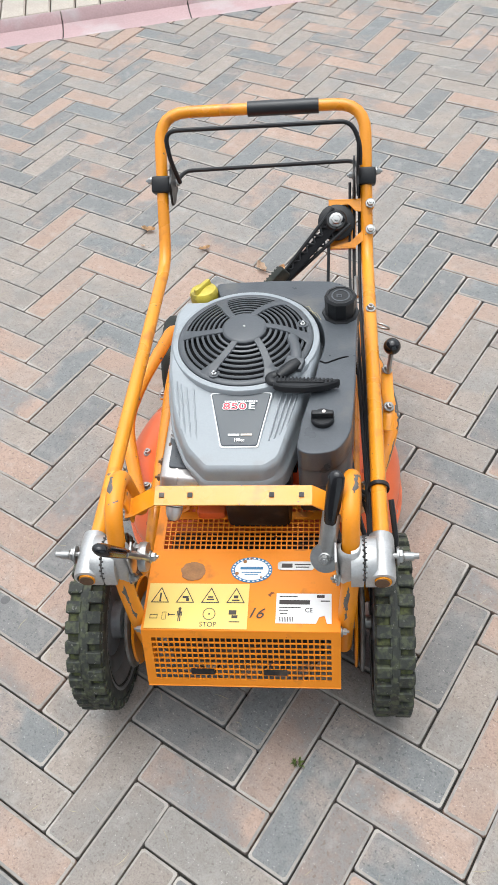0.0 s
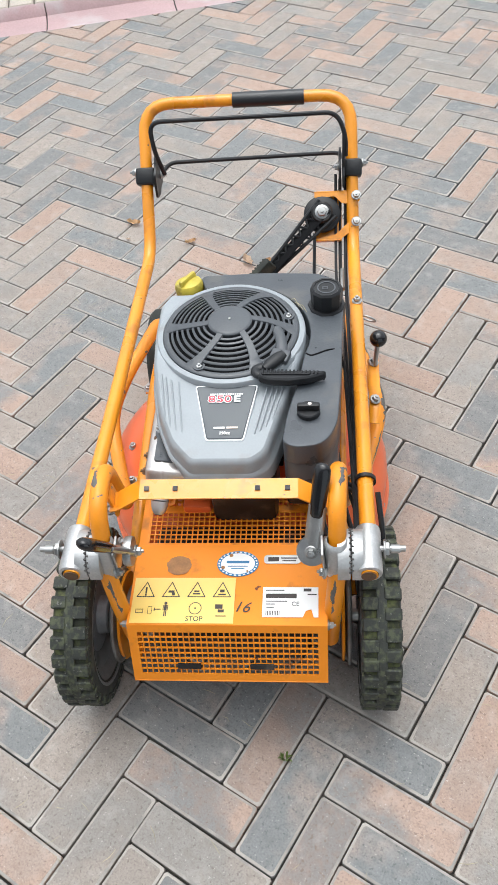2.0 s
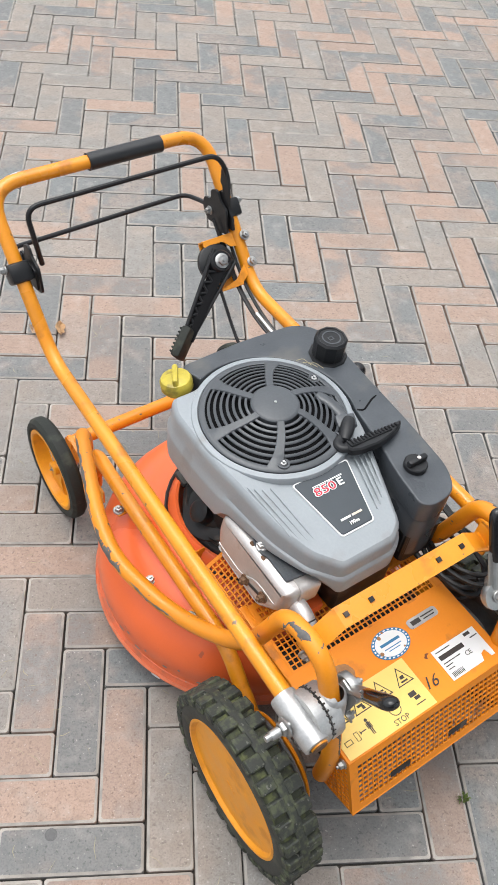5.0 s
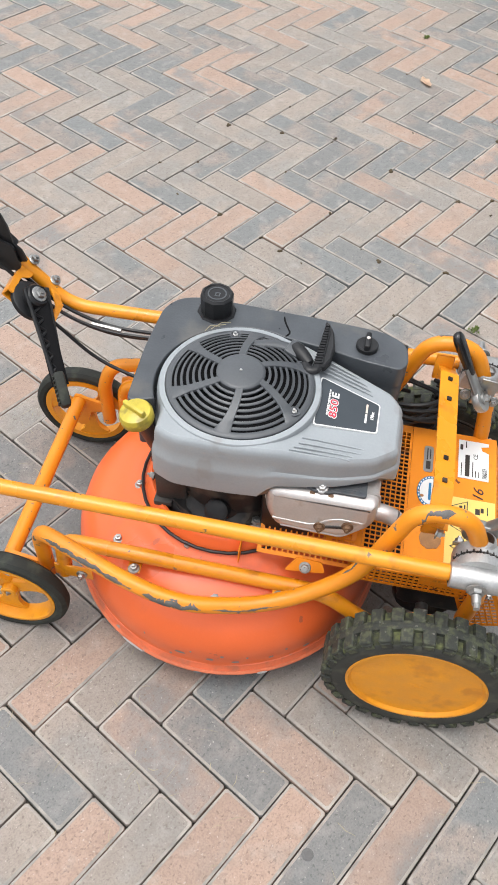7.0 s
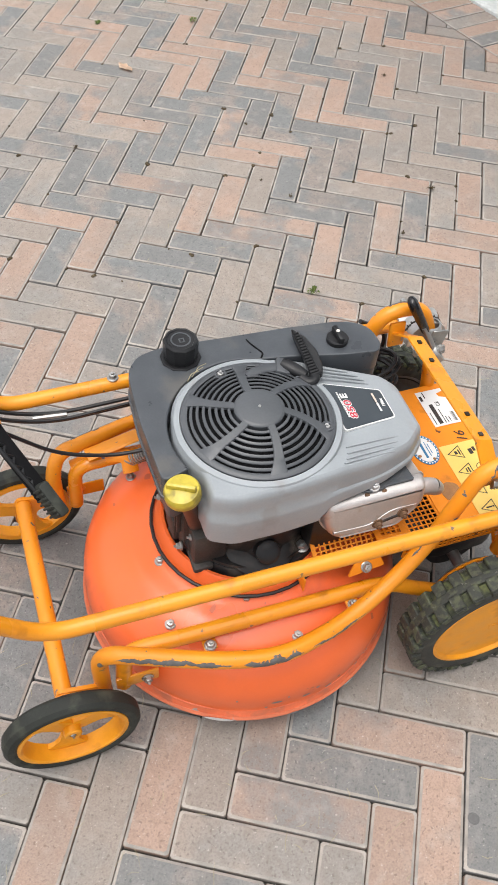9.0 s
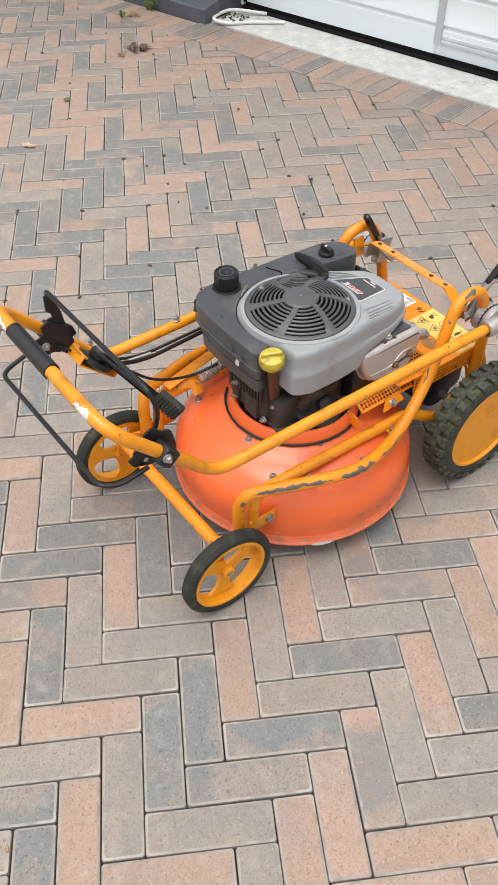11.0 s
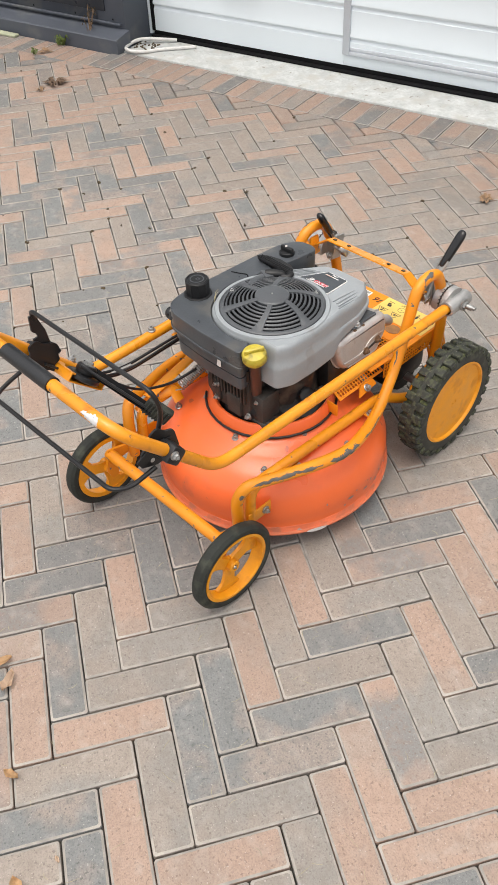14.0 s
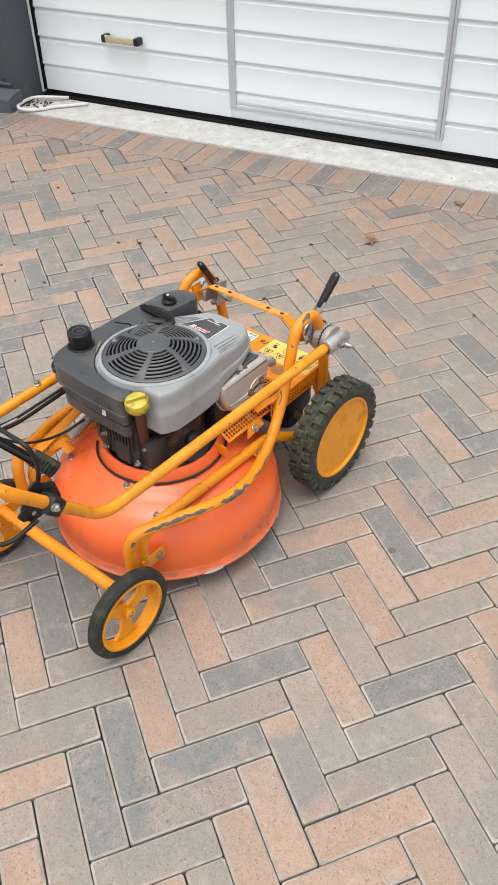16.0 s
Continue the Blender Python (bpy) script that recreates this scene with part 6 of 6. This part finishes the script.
hose = part("hose", join(bmesh.new(), sweep([(0.285, 0.060, 0.014), (0.220, 0.120, 0.015), (0.150, 0.175, 0.015), (0.110, 0.235, 0.015), (0.055, 0.262, 0.016), (0.000, 0.250, 0.018), (-0.018, 0.190, 0.022), (0.005, 0.125, 0.030), (0.070, 0.085, 0.026), (0.150, 0.030, 0.016)], 0.0078, 10, 0.05), G), M_HOSE)
tagged(hose, "pale grey hose end looped on the concrete threshold", "hose")
stone = part("pebble_heap", bmesh.new(), M_MOSS)
bm = bmesh.new()
rnd = random.Random(5)
for k in range(26):
    lathe([(0, -0.003), (0.005, -0.002), (0.006, 0.001), (0.003, 0.0035), (0, 0.004)], 6, G @ Matrix.Translation((0.045 + rnd.uniform(-0.05, 0.06), 0.155 + rnd.uniform(-0.055, 0.05), 0.008)) @ pose(0, 0, 0, rnd.uniform(-40, 40), rnd.uniform(-40, 40), rnd.uniform(0, 360)), bm)
bm.to_mesh(stone.data)
bm.free()
tagged(stone, "small heap of brown debris beside the hose", "debris", kind="stuff")
board = part("board", gbox(bmesh.new(), -1.30, -0.645, 0.308, 0.345, 0.0, 0.012, 0.003), M_BATTEN)
tagged(board, "thin pale wooden batten lying along the plinth", "batten")

# ---- gutter and the beige pavement beyond ----
GU = Matrix.Translation((-2.669, 2.160, 0)) @ pose(0, 0, 0, 0, 0, 42.5)
gut = new("gutter")
tagged(gut, "pinkish concrete gutter stones along the paving", "gutter", kind="structure")
for k in range(-10, 16):
    x0 = 0.245 + 0.498 * k
    b = bmesh.new()
    pr = [(-0.006, -0.06), (-0.006, 0.0), (0.03, -0.006), (0.09, -0.011), (0.145, -0.004), (0.168, 0.030), (0.176, 0.034), (0.184, 0.030), (0.184, -0.06)]
    lay = [[b.verts.new((x, a, c)) for a, c in pr] for x in (x0, x0 + 0.4930)]
    for i in range(len(pr)):
        j = (i + 1) % len(pr)
        b.faces.new((lay[0][i], lay[0][j], lay[1][j], lay[1][i]))
    b.faces.new(lay[0])
    b.faces.new(lay[1][::-1])
    part("gutter_stone", b, M_GUTTER, gut, m=GU)
beige = new("pavement")
tagged(beige, "light beige paved strip beyond the gutter", "pavement", kind="structure")
bm = bmesh.new()
block((0.095, 0.195, 0.05), None, 0.006, bm, 1)
first = None
for k in range(-36, 62):
    for j in range(3):
        m = GU @ Matrix.Translation((0.05 + 0.1 * k, 0.295 + 0.2 * j, 0.004))
        if first is None:
            first = part("paver", bm, M_BEIGE, beige, m=m)
        else:
            o = new("paver", first.data)
            o.parent, o.matrix_basis = beige, m
bm = bmesh.new()
block((9.9, 0.62, 0.03), GU @ Matrix.Translation((1.3, 0.494, -0.03)), 0, bm)
part("bedding", bm, M_JOINT, beige)

# ---- ground sheet ----
bm = bmesh.new()
S = 400.0
g = [bm.verts.new((x, y, -0.012)) for x, y in ((-S, -S), (S, -S), (S, S), (-S, S))]
bm.faces.new(g)
ground = part("ground", bm, M_JOINT)
tagged(ground, "dark sandy bed under the paving joints", "ground", kind="structure")

# ---- small things on the paving ----


def leaf(name, x, y, size, turn, mat, label, curl=0.35):
    bm = bmesh.new()
    rows = []
    for i in range(7):
        t = i / 6 * 2 - 1
        w = size * 0.42 * math.sqrt(max(0.0, 1 - t * t)) * (1 + 0.25 * math.sin(5 * t)) + 0.0006
        rows.append([bm.verts.new((size * t, w * q, 0.003 + size * curl * (abs(q) * 0.6 + t * t * 0.5) + 0.002 * math.sin(9 * t + q))) for q in (-1, 0, 1)])
    for a, c in zip(rows, rows[1:]):
        for k in range(2):
            bm.faces.new((a[k], a[k + 1], c[k + 1], c[k]))
    bmesh.ops.solidify(bm, geom=bm.faces[:], thickness=0.0006)
    ob = part(name, bm, mat, m=pose(x, y, 0.001, 0, 0, turn))
    tagged(ob, label, "leaf", "fallen leaves on the paving")
    return ob


def weed(name, x, y, r, n, mat, label, high=0.02, seed=1, cat="weed"):
    rnd = random.Random(seed)
    bm = bmesh.new()
    for k in range(n):
        a, d = rnd.uniform(0, 6.283), r * rnd.uniform(0.1, 0.5)
        p = Vector((d * math.cos(a), d * math.sin(a), 0))
        ln, wd = r * rnd.uniform(0.4, 1.0), r * rnd.uniform(0.08, 0.2)
        b = a + rnd.uniform(-1.4, 1.4)
        u = Vector((math.cos(b), math.sin(b), 0))
        sd = Vector((-u.y, u.x, 0)) * wd
        h = high * rnd.uniform(0.4, 1.0)
        q = [p - sd * 0.4, p + sd * 0.4, p + u * ln * 0.55 + sd + Vector((0, 0, h)), p + u * ln * 0.55 - sd + Vector((0, 0, h)), p + u * ln + Vector((0, 0, h * 0.6))]
        v = [bm.verts.new(c + Vector((0, 0, 0.001))) for c in q]
        bm.faces.new((v[0], v[1], v[2], v[3]))
        bm.faces.new((v[3], v[2], v[4]))
    ob = part(name, bm, mat, m=pose(x, y, 0))
    tagged(ob, label, cat, "weeds in the joints")
    return ob


leaf("leaf", -1.023, 1.465, 0.022, 150, M_LEAF_PALE, "curled pale dry leaf on the paving", 0.6)
leaf("leaf", -0.975, 1.477, 0.022, 100, M_LEAF_TAN, "curled tan dry leaf on the paving", 0.4)
leaf("leaf", -1.206, 1.468, 0.015, 50, M_LEAF_TAN, "small shrivelled tan leaf on the paving", 0.5)
leaf("leaf", -1.366, 1.404, 0.006, 20, M_LEAF_PALE, "tiny pale scrap of leaf on the paving")
leaf("leaf", -1.396, 1.468, 0.020, 15, M_LEAF_TAN, "thin curled straw-like leaf on the paving", 0.5)
leaf("leaf", 1.114, 1.536, 0.030, 60, M_LEAF_PALE, "pale flat dry leaf on the paving", 0.15)
weed("weed", -0.289, 0.438, 0.010, 20, M_WEED, "tiny green weed in a paving joint", 0.012, 1)
weed("weed", 0.430, -0.205, 0.030, 30, M_LEAF_DULL, "flattened dry brown weed on the paving", 0.012, 2)
weed("weed", 0.730, 0.564, 0.0112, 16, M_MOSS, "dark moss tuft in a paving joint", 0.010, 3)
weed("weed", 0.213, 0.815, 0.015, 16, M_WEED, "small green weed in a paving joint", 0.014, 5)
weed("weed", 0.505, 0.624, 0.0074, 14, M_MOSS, "dark moss tuft in a paving joint", 0.008, 6)
weed("weed", 1.502, 1.416, 0.018, 16, M_WEED, "small green weed in a paving joint", 0.014, 7)
weed("weed", 1.376, 1.705, 0.015, 16, M_WEED, "small green weed in a paving joint", 0.012, 8)
weed("weed", 0.585, 0.930, 0.0081, 14, M_MOSS, "dark moss tuft in a paving joint", 0.008, 9)
weed("weed", 0.634, 1.019, 0.0062, 12, M_MOSS, "dark moss tuft in a paving joint", 0.008, 10)
weed("weed", 1.325, 0.743, 0.0099, 14, M_MOSS, "dark moss tuft in a paving joint", 0.008, 12)
weed("weed", 1.296, 0.217, 0.0074, 14, M_MOSS, "dark moss tuft in a paving joint", 0.008, 13)
weed("weed", -0.142, -0.271, 0.0074, 12, M_MOSS, "dark moss tuft in a paving joint", 0.010, 14)
leaf("leaf", 0.560, -0.639, 0.020, 40, M_LEAF_DRY, "curled orange dry leaf beside the soldier course")
weed("weed", 0.641, 1.540, 0.0087, 14, M_MOSS, "dark moss tuft in a paving joint", 0.010, 4)
weed("weed", 2.535, 1.045, 0.036, 22, M_WEED, "green tuft with dead leaves at the plinth", 0.05, 21)
weed("weed", 2.47, 1.135, 0.040, 16, M_LEAF_DULL, "flat dead weed beside the plinth", 0.010, 22)
weed("weed", 2.450, 1.185, 0.024, 16, M_WEED, "light green weed in a paving joint", 0.030, 23)
weed("weed", 2.020, 1.120, 0.050, 46, M_LEAF_DARK, "brown withered weed on the paving", 0.022, 24)
weed("weed", 1.96, 1.185, 0.030, 14, M_LEAF_DULL, "small withered weed on the paving", 0.015, 25)
stalk = new("dry_weed")
tagged(stalk, "tall thin dry weed with seed heads by the plinth", "weed", "weeds in the joints")
stalk.matrix_basis = pose(2.470, 0.905, 0)
wr = random.Random(9)
for k in range(7):
    dx, dy, h = wr.uniform(-0.045, 0.045), wr.uniform(-0.045, 0.045), wr.uniform(0.10, 0.20)
    st = part("stem", sweep([(0, 0, 0), (dx * 0.3, dy * 0.3, h * 0.5), (dx, dy, h)], 0.0013, 5, 0.02), M_LEAF_DULL, stalk)
    hd = bmesh.new()
    for q in range(6):
        lathe([(0, -0.004), (0.0028, -0.001), (0.0022, 0.003), (0, 0.005)], 6, Matrix.Translation((dx + wr.uniform(-0.009, 0.009), dy + wr.uniform(-0.009, 0.009), h - wr.uniform(-0.004, 0.03))), hd)
    part("seed_head", hd, M_MOSS, stalk)
# moss crumbs at the corners of the joints
wr = random.Random(31)
bm = bmesh.new()
for k in range(150):
    i, j = wr.randint(2, 34), wr.randint(-12, 26)
    x, y = 0.07 * i + wr.uniform(-0.006, 0.006), 0.07 * j + wr.uniform(-0.006, 0.006)
    if (Vector((x, y)) - Vector((2.487, 0.577))).dot(Vector((-math.sin(GA), math.cos(GA)))) < 0.5:
        continue
    r = wr.choice((0.0018, 0.0025, 0.003, 0.0045))
    for q in range(3):
        lathe([(r, -0.002), (r * 0.9, r * 0.3), (r * 0.4, r * 0.7), (0, r * 0.75)], 6, Matrix.Translation((x + wr.uniform(-r, r), y + wr.uniform(-r, r), 0)) @ pose(0, 0, 0, wr.uniform(-15, 15), wr.uniform(-15, 15), wr.uniform(0, 90)), bm)
crumbs = part("moss_crumbs", bm, M_MOSS)
tagged(crumbs, "dark moss crumbs scattered in the paving joints", "moss", kind="stuff")
# dry grass clippings
bm = bmesh.new()
for k in range(420):
    x, y = (wr.gauss(-0.95, 0.42), wr.gauss(1.05, 0.50)) if k % 3 else (wr.uniform(-1.6, 0.6), wr.uniform(-0.2, 1.6))
    a, ln, wd = wr.uniform(0, 6.283), wr.uniform(0.004, 0.016), wr.uniform(0.0003, 0.0006)
    u, v = Vector((math.cos(a), math.sin(a), 0)), Vector((-math.sin(a), math.cos(a), 0))
    bend = v * wr.uniform(-0.003, 0.003)
    p0 = Vector((x, y, 0.0012))
    rows = [(p0 - u * ln, 0.4), (p0 + bend + Vector((0, 0, wr.uniform(0.0005, 0.002))), 1.0), (p0 + u * ln, 0.3)]
    vs = [[bm.verts.new(c + v * (wd * w * q)) for q in (-1, 1)] for c, w in rows]
    for a0, c0 in zip(vs, vs[1:]):
        bm.faces.new((a0[0], c0[0], c0[1], a0[1]))
clip = part("grass_clippings", bm, M_STRAW)
tagged(clip, "dry grass clippings strewn over the pavers", "grass clippings", kind="stuff")
stain = part("oil_spot", lathe([(0, 0.0006), (0.006, 0.0006), (0.0085, 0.0004), (0.0090, 0.0002)], 18), M_OIL, m=pose(-0.908, 0.413, 0.0004))
tagged(stain, "small dark round oil spot on a grey paver", "oil spot")

# ---- brick paving, herringbone three to one; last in the file ----
U = 0.07
paving = new("brick_paving")
tagged(paving, "grey, salmon and buff concrete pavers laid in herringbone", "paving", kind="structure")


def brick_shape(length, width, cham=0.0048, gap=0.0019, deep=0.03, cut=0.0032):
    """Corners and faces of one paver with worn, chamfered edges and blunt corners, at the origin, its top at z = 0."""
    a, b = length / 2 - gap / 2, width / 2 - gap / 2
    lv = [(cham, 0.0), (0.0008, -0.0017), (0.0, -0.0050), (0.0, -deep)]
    v = []
    for o, zz in lv:
        x, y, k = a - o, b - o, cut
        v += [(-x + k, -y, zz), (x - k, -y, zz), (x, -y + k, zz), (x, y - k, zz), (x - k, y, zz), (-x + k, y, zz), (-x, y - k, zz), (-x, -y + k, zz)]
    f = [tuple(range(8))]
    for k in range(3):
        for i in range(8):
            j = (i + 1) % 8
            f.append((8 * (k + 1) + i, 8 * (k + 1) + j, 8 * k + j, 8 * k + i))
    return v, f


SHAPE_V, SHAPE_F = brick_shape(3 * U, U)
brick_meshes = []
for mat in M_BRICKS:
    me = bpy.data.meshes.new("brick")
    me.from_pydata(SHAPE_V, [], SHAPE_F)
    me.materials.append(mat)
    me.materials.append(M_WORN_EDGE)
    for q in me.polygons:
        q.use_smooth = False
        q.material_index = 1 if 1 <= q.index <= 8 else 0
    brick_meshes.append(me)

gn = Vector((-math.sin(GA), math.cos(GA)))
g0 = Vector((2.487, 0.577))
un = Vector((-math.sin(radians(42.5)), math.cos(radians(42.5))))
u0 = Vector((-2.669, 2.160))
rnd = random.Random(11)


PAVE_N = 0.466


def edges_of(x, y):
    """How far a point lies inside the two borders of the herringbone."""
    p = Vector((x, y))
    return (p - g0).dot(gn) - PAVE_N, -0.003 - (p - u0).dot(un)


def clipped(poly):
    """A paver's outline cut at the borders."""
    for k in (0, 1):
        out = []
        for a, c in zip(poly, poly[1:] + poly[:1]):
            da, dc = edges_of(*a)[k], edges_of(*c)[k]
            if da >= 0:
                out.append(a)
            if da * dc < 0:
                t = da / (da - dc)
                out.append((a[0] + (c[0] - a[0]) * t, a[1] + (c[1] - a[1]) * t))
        poly = out
        if len(poly) < 3:
            return []
    return poly


# tints of single pavers by lattice place: y-wise (v) and x-wise (h) ones
TINTS = (
    "h-14,5 v-13,7 h-12,15 h-13,16 v-16,10 v-18,6 h-18,15 v-18,12 h-19,16 v-19,13 h-9,6 v-6,6 h-12,3 h-8,5 h-4,7 v-4,4 v-9,21 h-6,15 h-5,14 v-3,9 v2,16 v5,7 h3,12 v3,15 h1,20 v4,14 h5,10 h7,8 v7,11 v5,19 v8,10 v6,18 h8,13 h6,21 h9,12 h7,20 h10,11 h8,19 v-3,21 h-2,17 v-7,25 v-12,18 v-11,17 v-10,16 h-16,19 v-19,19 v-9,15 h-11,14 v-13,13 v-12,12 v12,12 v13,11 h10,17 h12,15 h13,14 h16,11 v12,18 v9,21 v8,22 v13,17 v14,16 v15,9 h13,20 h16,17 h19,14 h10,23 v18,12 v19,11 v15,21 h4,23 h-1,16 h9,18 v15,15 h21,18 v20,16 v21,15 h29,16 h26,19 h23,10 h24,9",
    "v-13,1 h-15,6 v-15,3 h-16,7 h-15,12 h-14,17 h-18,9 h-17,14 v-17,17 h-21,12 v-21,9 h-22,13 v-22,10 v-1,7 h-10,1 v-21,15 v-8,20 h-9,18 v-5,11 h9,0 h7,-4 v7,-7 v10,2 v6,-6 h4,-7 h7,2 h3,-6 h6,3 h2,7 h3,6 h0,21 v6,6 h4,11 h2,19 v7,5 v8,4 h6,9 v4,20 h5,16 h6,15 h9,6 v10,8 v10,14 h-2,29 h-2,23 h-1,22 h-5,26 h-3,18 v-2,20 v-6,24 h-11,20 h-17,20 h-21,18 v11,19 v16,14 h14,13 h15,12 h17,10 v14,10 h14,19 h15,18 h17,16 v18,18 v11,13 h20,19 v19,17 v22,14 v23,13 h23,16 v24,18 v24,12 h27,18 h28,17 v27,15 v25,11 v28,14 v23,7 h22,11 h20,7 v29,13 v26,10 v22,8 v30,12 h30,15 v31,11",
    "v-12,0 v-11,5 v-14,2 h-14,11 v-15,9 v-16,4 h-17,8 v-17,5 v-14,14 h-16,13 v-15,15 v-17,11 h-19,10 v-19,7 h-21,6 v-16,16 v-20,8 h-22,7 h-23,8 h-20,17 v-20,14 h-5,8 v-2,8 v-9,3 h-11,2 v-8,2 v-7,1 h-6,3 h-24,15 h-23,14 v-7,19 v-6,18 h-8,17 h-4,13 v-4,10 v11,1 v9,-3 h5,-8 v5,-11 v8,-2 h6,-3 v4,-10 v9,3 v7,-1 h5,-2 v5,-5 v3,-9 v-1,19 h0,15 v0,18 v3,9 h1,14 v1,17 h4,5 v4,8 h2,13 h3,18 v3,21 h4,17 h8,7 v9,9 h7,14 h10,5 v8,16 v11,7 v9,15 v12,6 v2,22 h-3,24 h-10,19 h-15,18 v-18,18 h11,10 h12,9 h13,8 h14,7 h18,9 h19,8 v10,20 v16,8 v17,7 h18,15 h20,13 h12,21 h9,24 h8,25 v20,10 v16,20 v13,23 v12,24 h5,22 h5,4 v5,1 h3,0 v4,2 v6,0 v14,22 h22,17 h21,12 v25,17 h24,15 h25,14 h26,13 h27,12 v21,9 v27,9 h28,11",
    "h-13,4 v-12,6 h-13,10 v-14,8 h-20,11 v-5,5 h-7,4 h-3,6 v-3,3 v2,10 v5,13 v6,12 v7,17 v-13,19 h11,16 v17,13 h11,22 v26,16 v29,7 h25,8",
)
TINT_OF = {k: c for c, row in enumerate(TINTS) for k in row.split()}


def brick_class(i, j, upright):
    r = rnd.random()
    n = noise.noise(Vector((i * 0.11, j * 0.11, 3.7)))
    c = 0 if r < (0.27 if i < 9 else 0.17) + 0.2 * n else 1 if r < 0.49 else 2 if r < 0.82 else 3
    return TINT_OF.get(("v" if upright else "h") + str(i) + "," + str(j), c)


# the courses wander a little from a true lattice: (x, y, drift in x and y in mm) of broad bumps
DRIFT = ((-1.3, 0.3, -2.9, 1.4), (-1.3, 1.0, -2.3, -3.9), (-1.3, 1.7, -0.1, 1.1), (-0.6, 0.3, -0.8, 8.4), (-0.6, 1.0, 2.2, 1.5), (-0.6, 1.7, -3.8, -3.7),
         (0.1, 0.3, -6.2, -4.5), (0.1, 1.7, 9.2, -1.9), (0.8, 0.3, 3.4, 1.6), (0.8, 1.0, 3.4, 3.7), (0.8, 1.7, 8.2, 2.3))


def drift(x, y):
    dx = dy = 0.0
    for a, b, u, v in DRIFT:
        k = math.exp(-2.0 * ((x - a) ** 2 + (y - b) ** 2)) * 0.001
        dx, dy = dx + k * u, dy + k * v
    return x + dx, y + dy


lay = []
for i in range(-76, 88):
    for j in range(-74, 78):
        if (i + j) % 6 == 0:
            lay.append((i + 0.5, j + 1.5, True, i, j))
        if (i + j) % 6 == 3:
            lay.append((i + 1.5, j + 0.5, False, i, j))
near, far_v, far_f, far_m = 0, [], [], []
for x, y, upright, i, j in sorted(lay, key=lambda p: (p[0] * U + 0.72) ** 2 + (p[1] * U - 0.85) ** 2):
    hx, hy = (0.5 * U, 1.5 * U) if upright else (1.5 * U, 0.5 * U)
    cx, cy = drift(x * U, y * U)
    ins = [min(edges_of(cx + a * hx, cy + b * hy)) for a, b in ((-1, -1), (1, -1), (1, 1), (-1, 1))]
    if max(ins) <= 0.004:
        continue
    c = brick_class(i, j, upright)
    if min(ins) < 0:
        g = 0.0015
        poly = clipped([(cx - hx + g, cy - hy + g), (cx + hx - g, cy - hy + g), (cx + hx - g, cy + hy - g), (cx - hx + g, cy + hy - g)])
        if len(poly) < 3:
            continue
        mx, my = sum(p[0] for p in poly) / len(poly), sum(p[1] for p in poly) / len(poly)
        k, n = len(far_v), len(poly)
        for zz, s in ((0.0, 0.93), (-0.0045, 1.0), (-0.03, 1.0)):
            far_v += [(mx + (a - mx) * s, my + (b - my) * s, zz) for a, b in poly]
        far_f.append(tuple(k + q for q in range(n)))
        far_m.append(c)
        for lv in (0, 1):
            for q in range(n):
                w = (q + 1) % n
                far_f.append((k + n * (lv + 1) + q, k + n * (lv + 1) + w, k + n * lv + w, k + n * lv + q))
                far_m.append(c)
        continue
    wx, wy = cx + rnd.uniform(-0.0006, 0.0006), cy + rnd.uniform(-0.0006, 0.0006)
    wz = rnd.uniform(-0.0012, 0.0006)
    turn = (90 if upright else 0) + rnd.choice((0, 180)) + rnd.uniform(-0.35, 0.35)
    m = pose(wx, wy, wz, rnd.uniform(-0.25, 0.25), rnd.uniform(-0.12, 0.12), turn)
    if near < 300:
        o = new("brick", brick_meshes[c])
        o.parent, o.matrix_basis = paving, m
        near += 1
    else:
        k = len(far_v)
        far_v += [tuple(m @ Vector(v)) for v in SHAPE_V]
        far_f += [tuple(k + a for a in f) for f in SHAPE_F]
        far_m += [c] + [4] * 8 + [c] * (len(SHAPE_F) - 9)
# soldier course along the threshold
for k in range(-14, 52):
    c = rnd.choice((1, 2, 1, 3, 1, 2, 0))
    m = G @ Matrix.Translation((-0.02 + U * k, 0.252 + 0.105, rnd.uniform(-0.002, 0.001))) @ pose(0, 0, 0, 0, 0, 90)
    if -0.02 + U * k < -0.03:
        m = G @ Matrix.Translation((-0.02 + U * k, 0.294 + 0.105, -0.001)) @ pose(0, 0, 0, 0, 0, 90)
    q = len(far_v)
    far_v += [tuple(m @ Vector(v)) for v in SHAPE_V]
    far_f += [tuple(q + a for a in f) for f in SHAPE_F]
    far_m += [c] + [4] * 8 + [c] * (len(SHAPE_F) - 9)
me = bpy.data.meshes.new("far_bricks")
me.from_pydata(far_v, [], far_f)
for mat in M_BRICKS + [M_WORN_EDGE]:
    me.materials.append(mat)
me.polygons.foreach_set("material_index", far_m)
far = new("far_bricks", me)
far.parent = paving
tagged(far, kind="stuff")
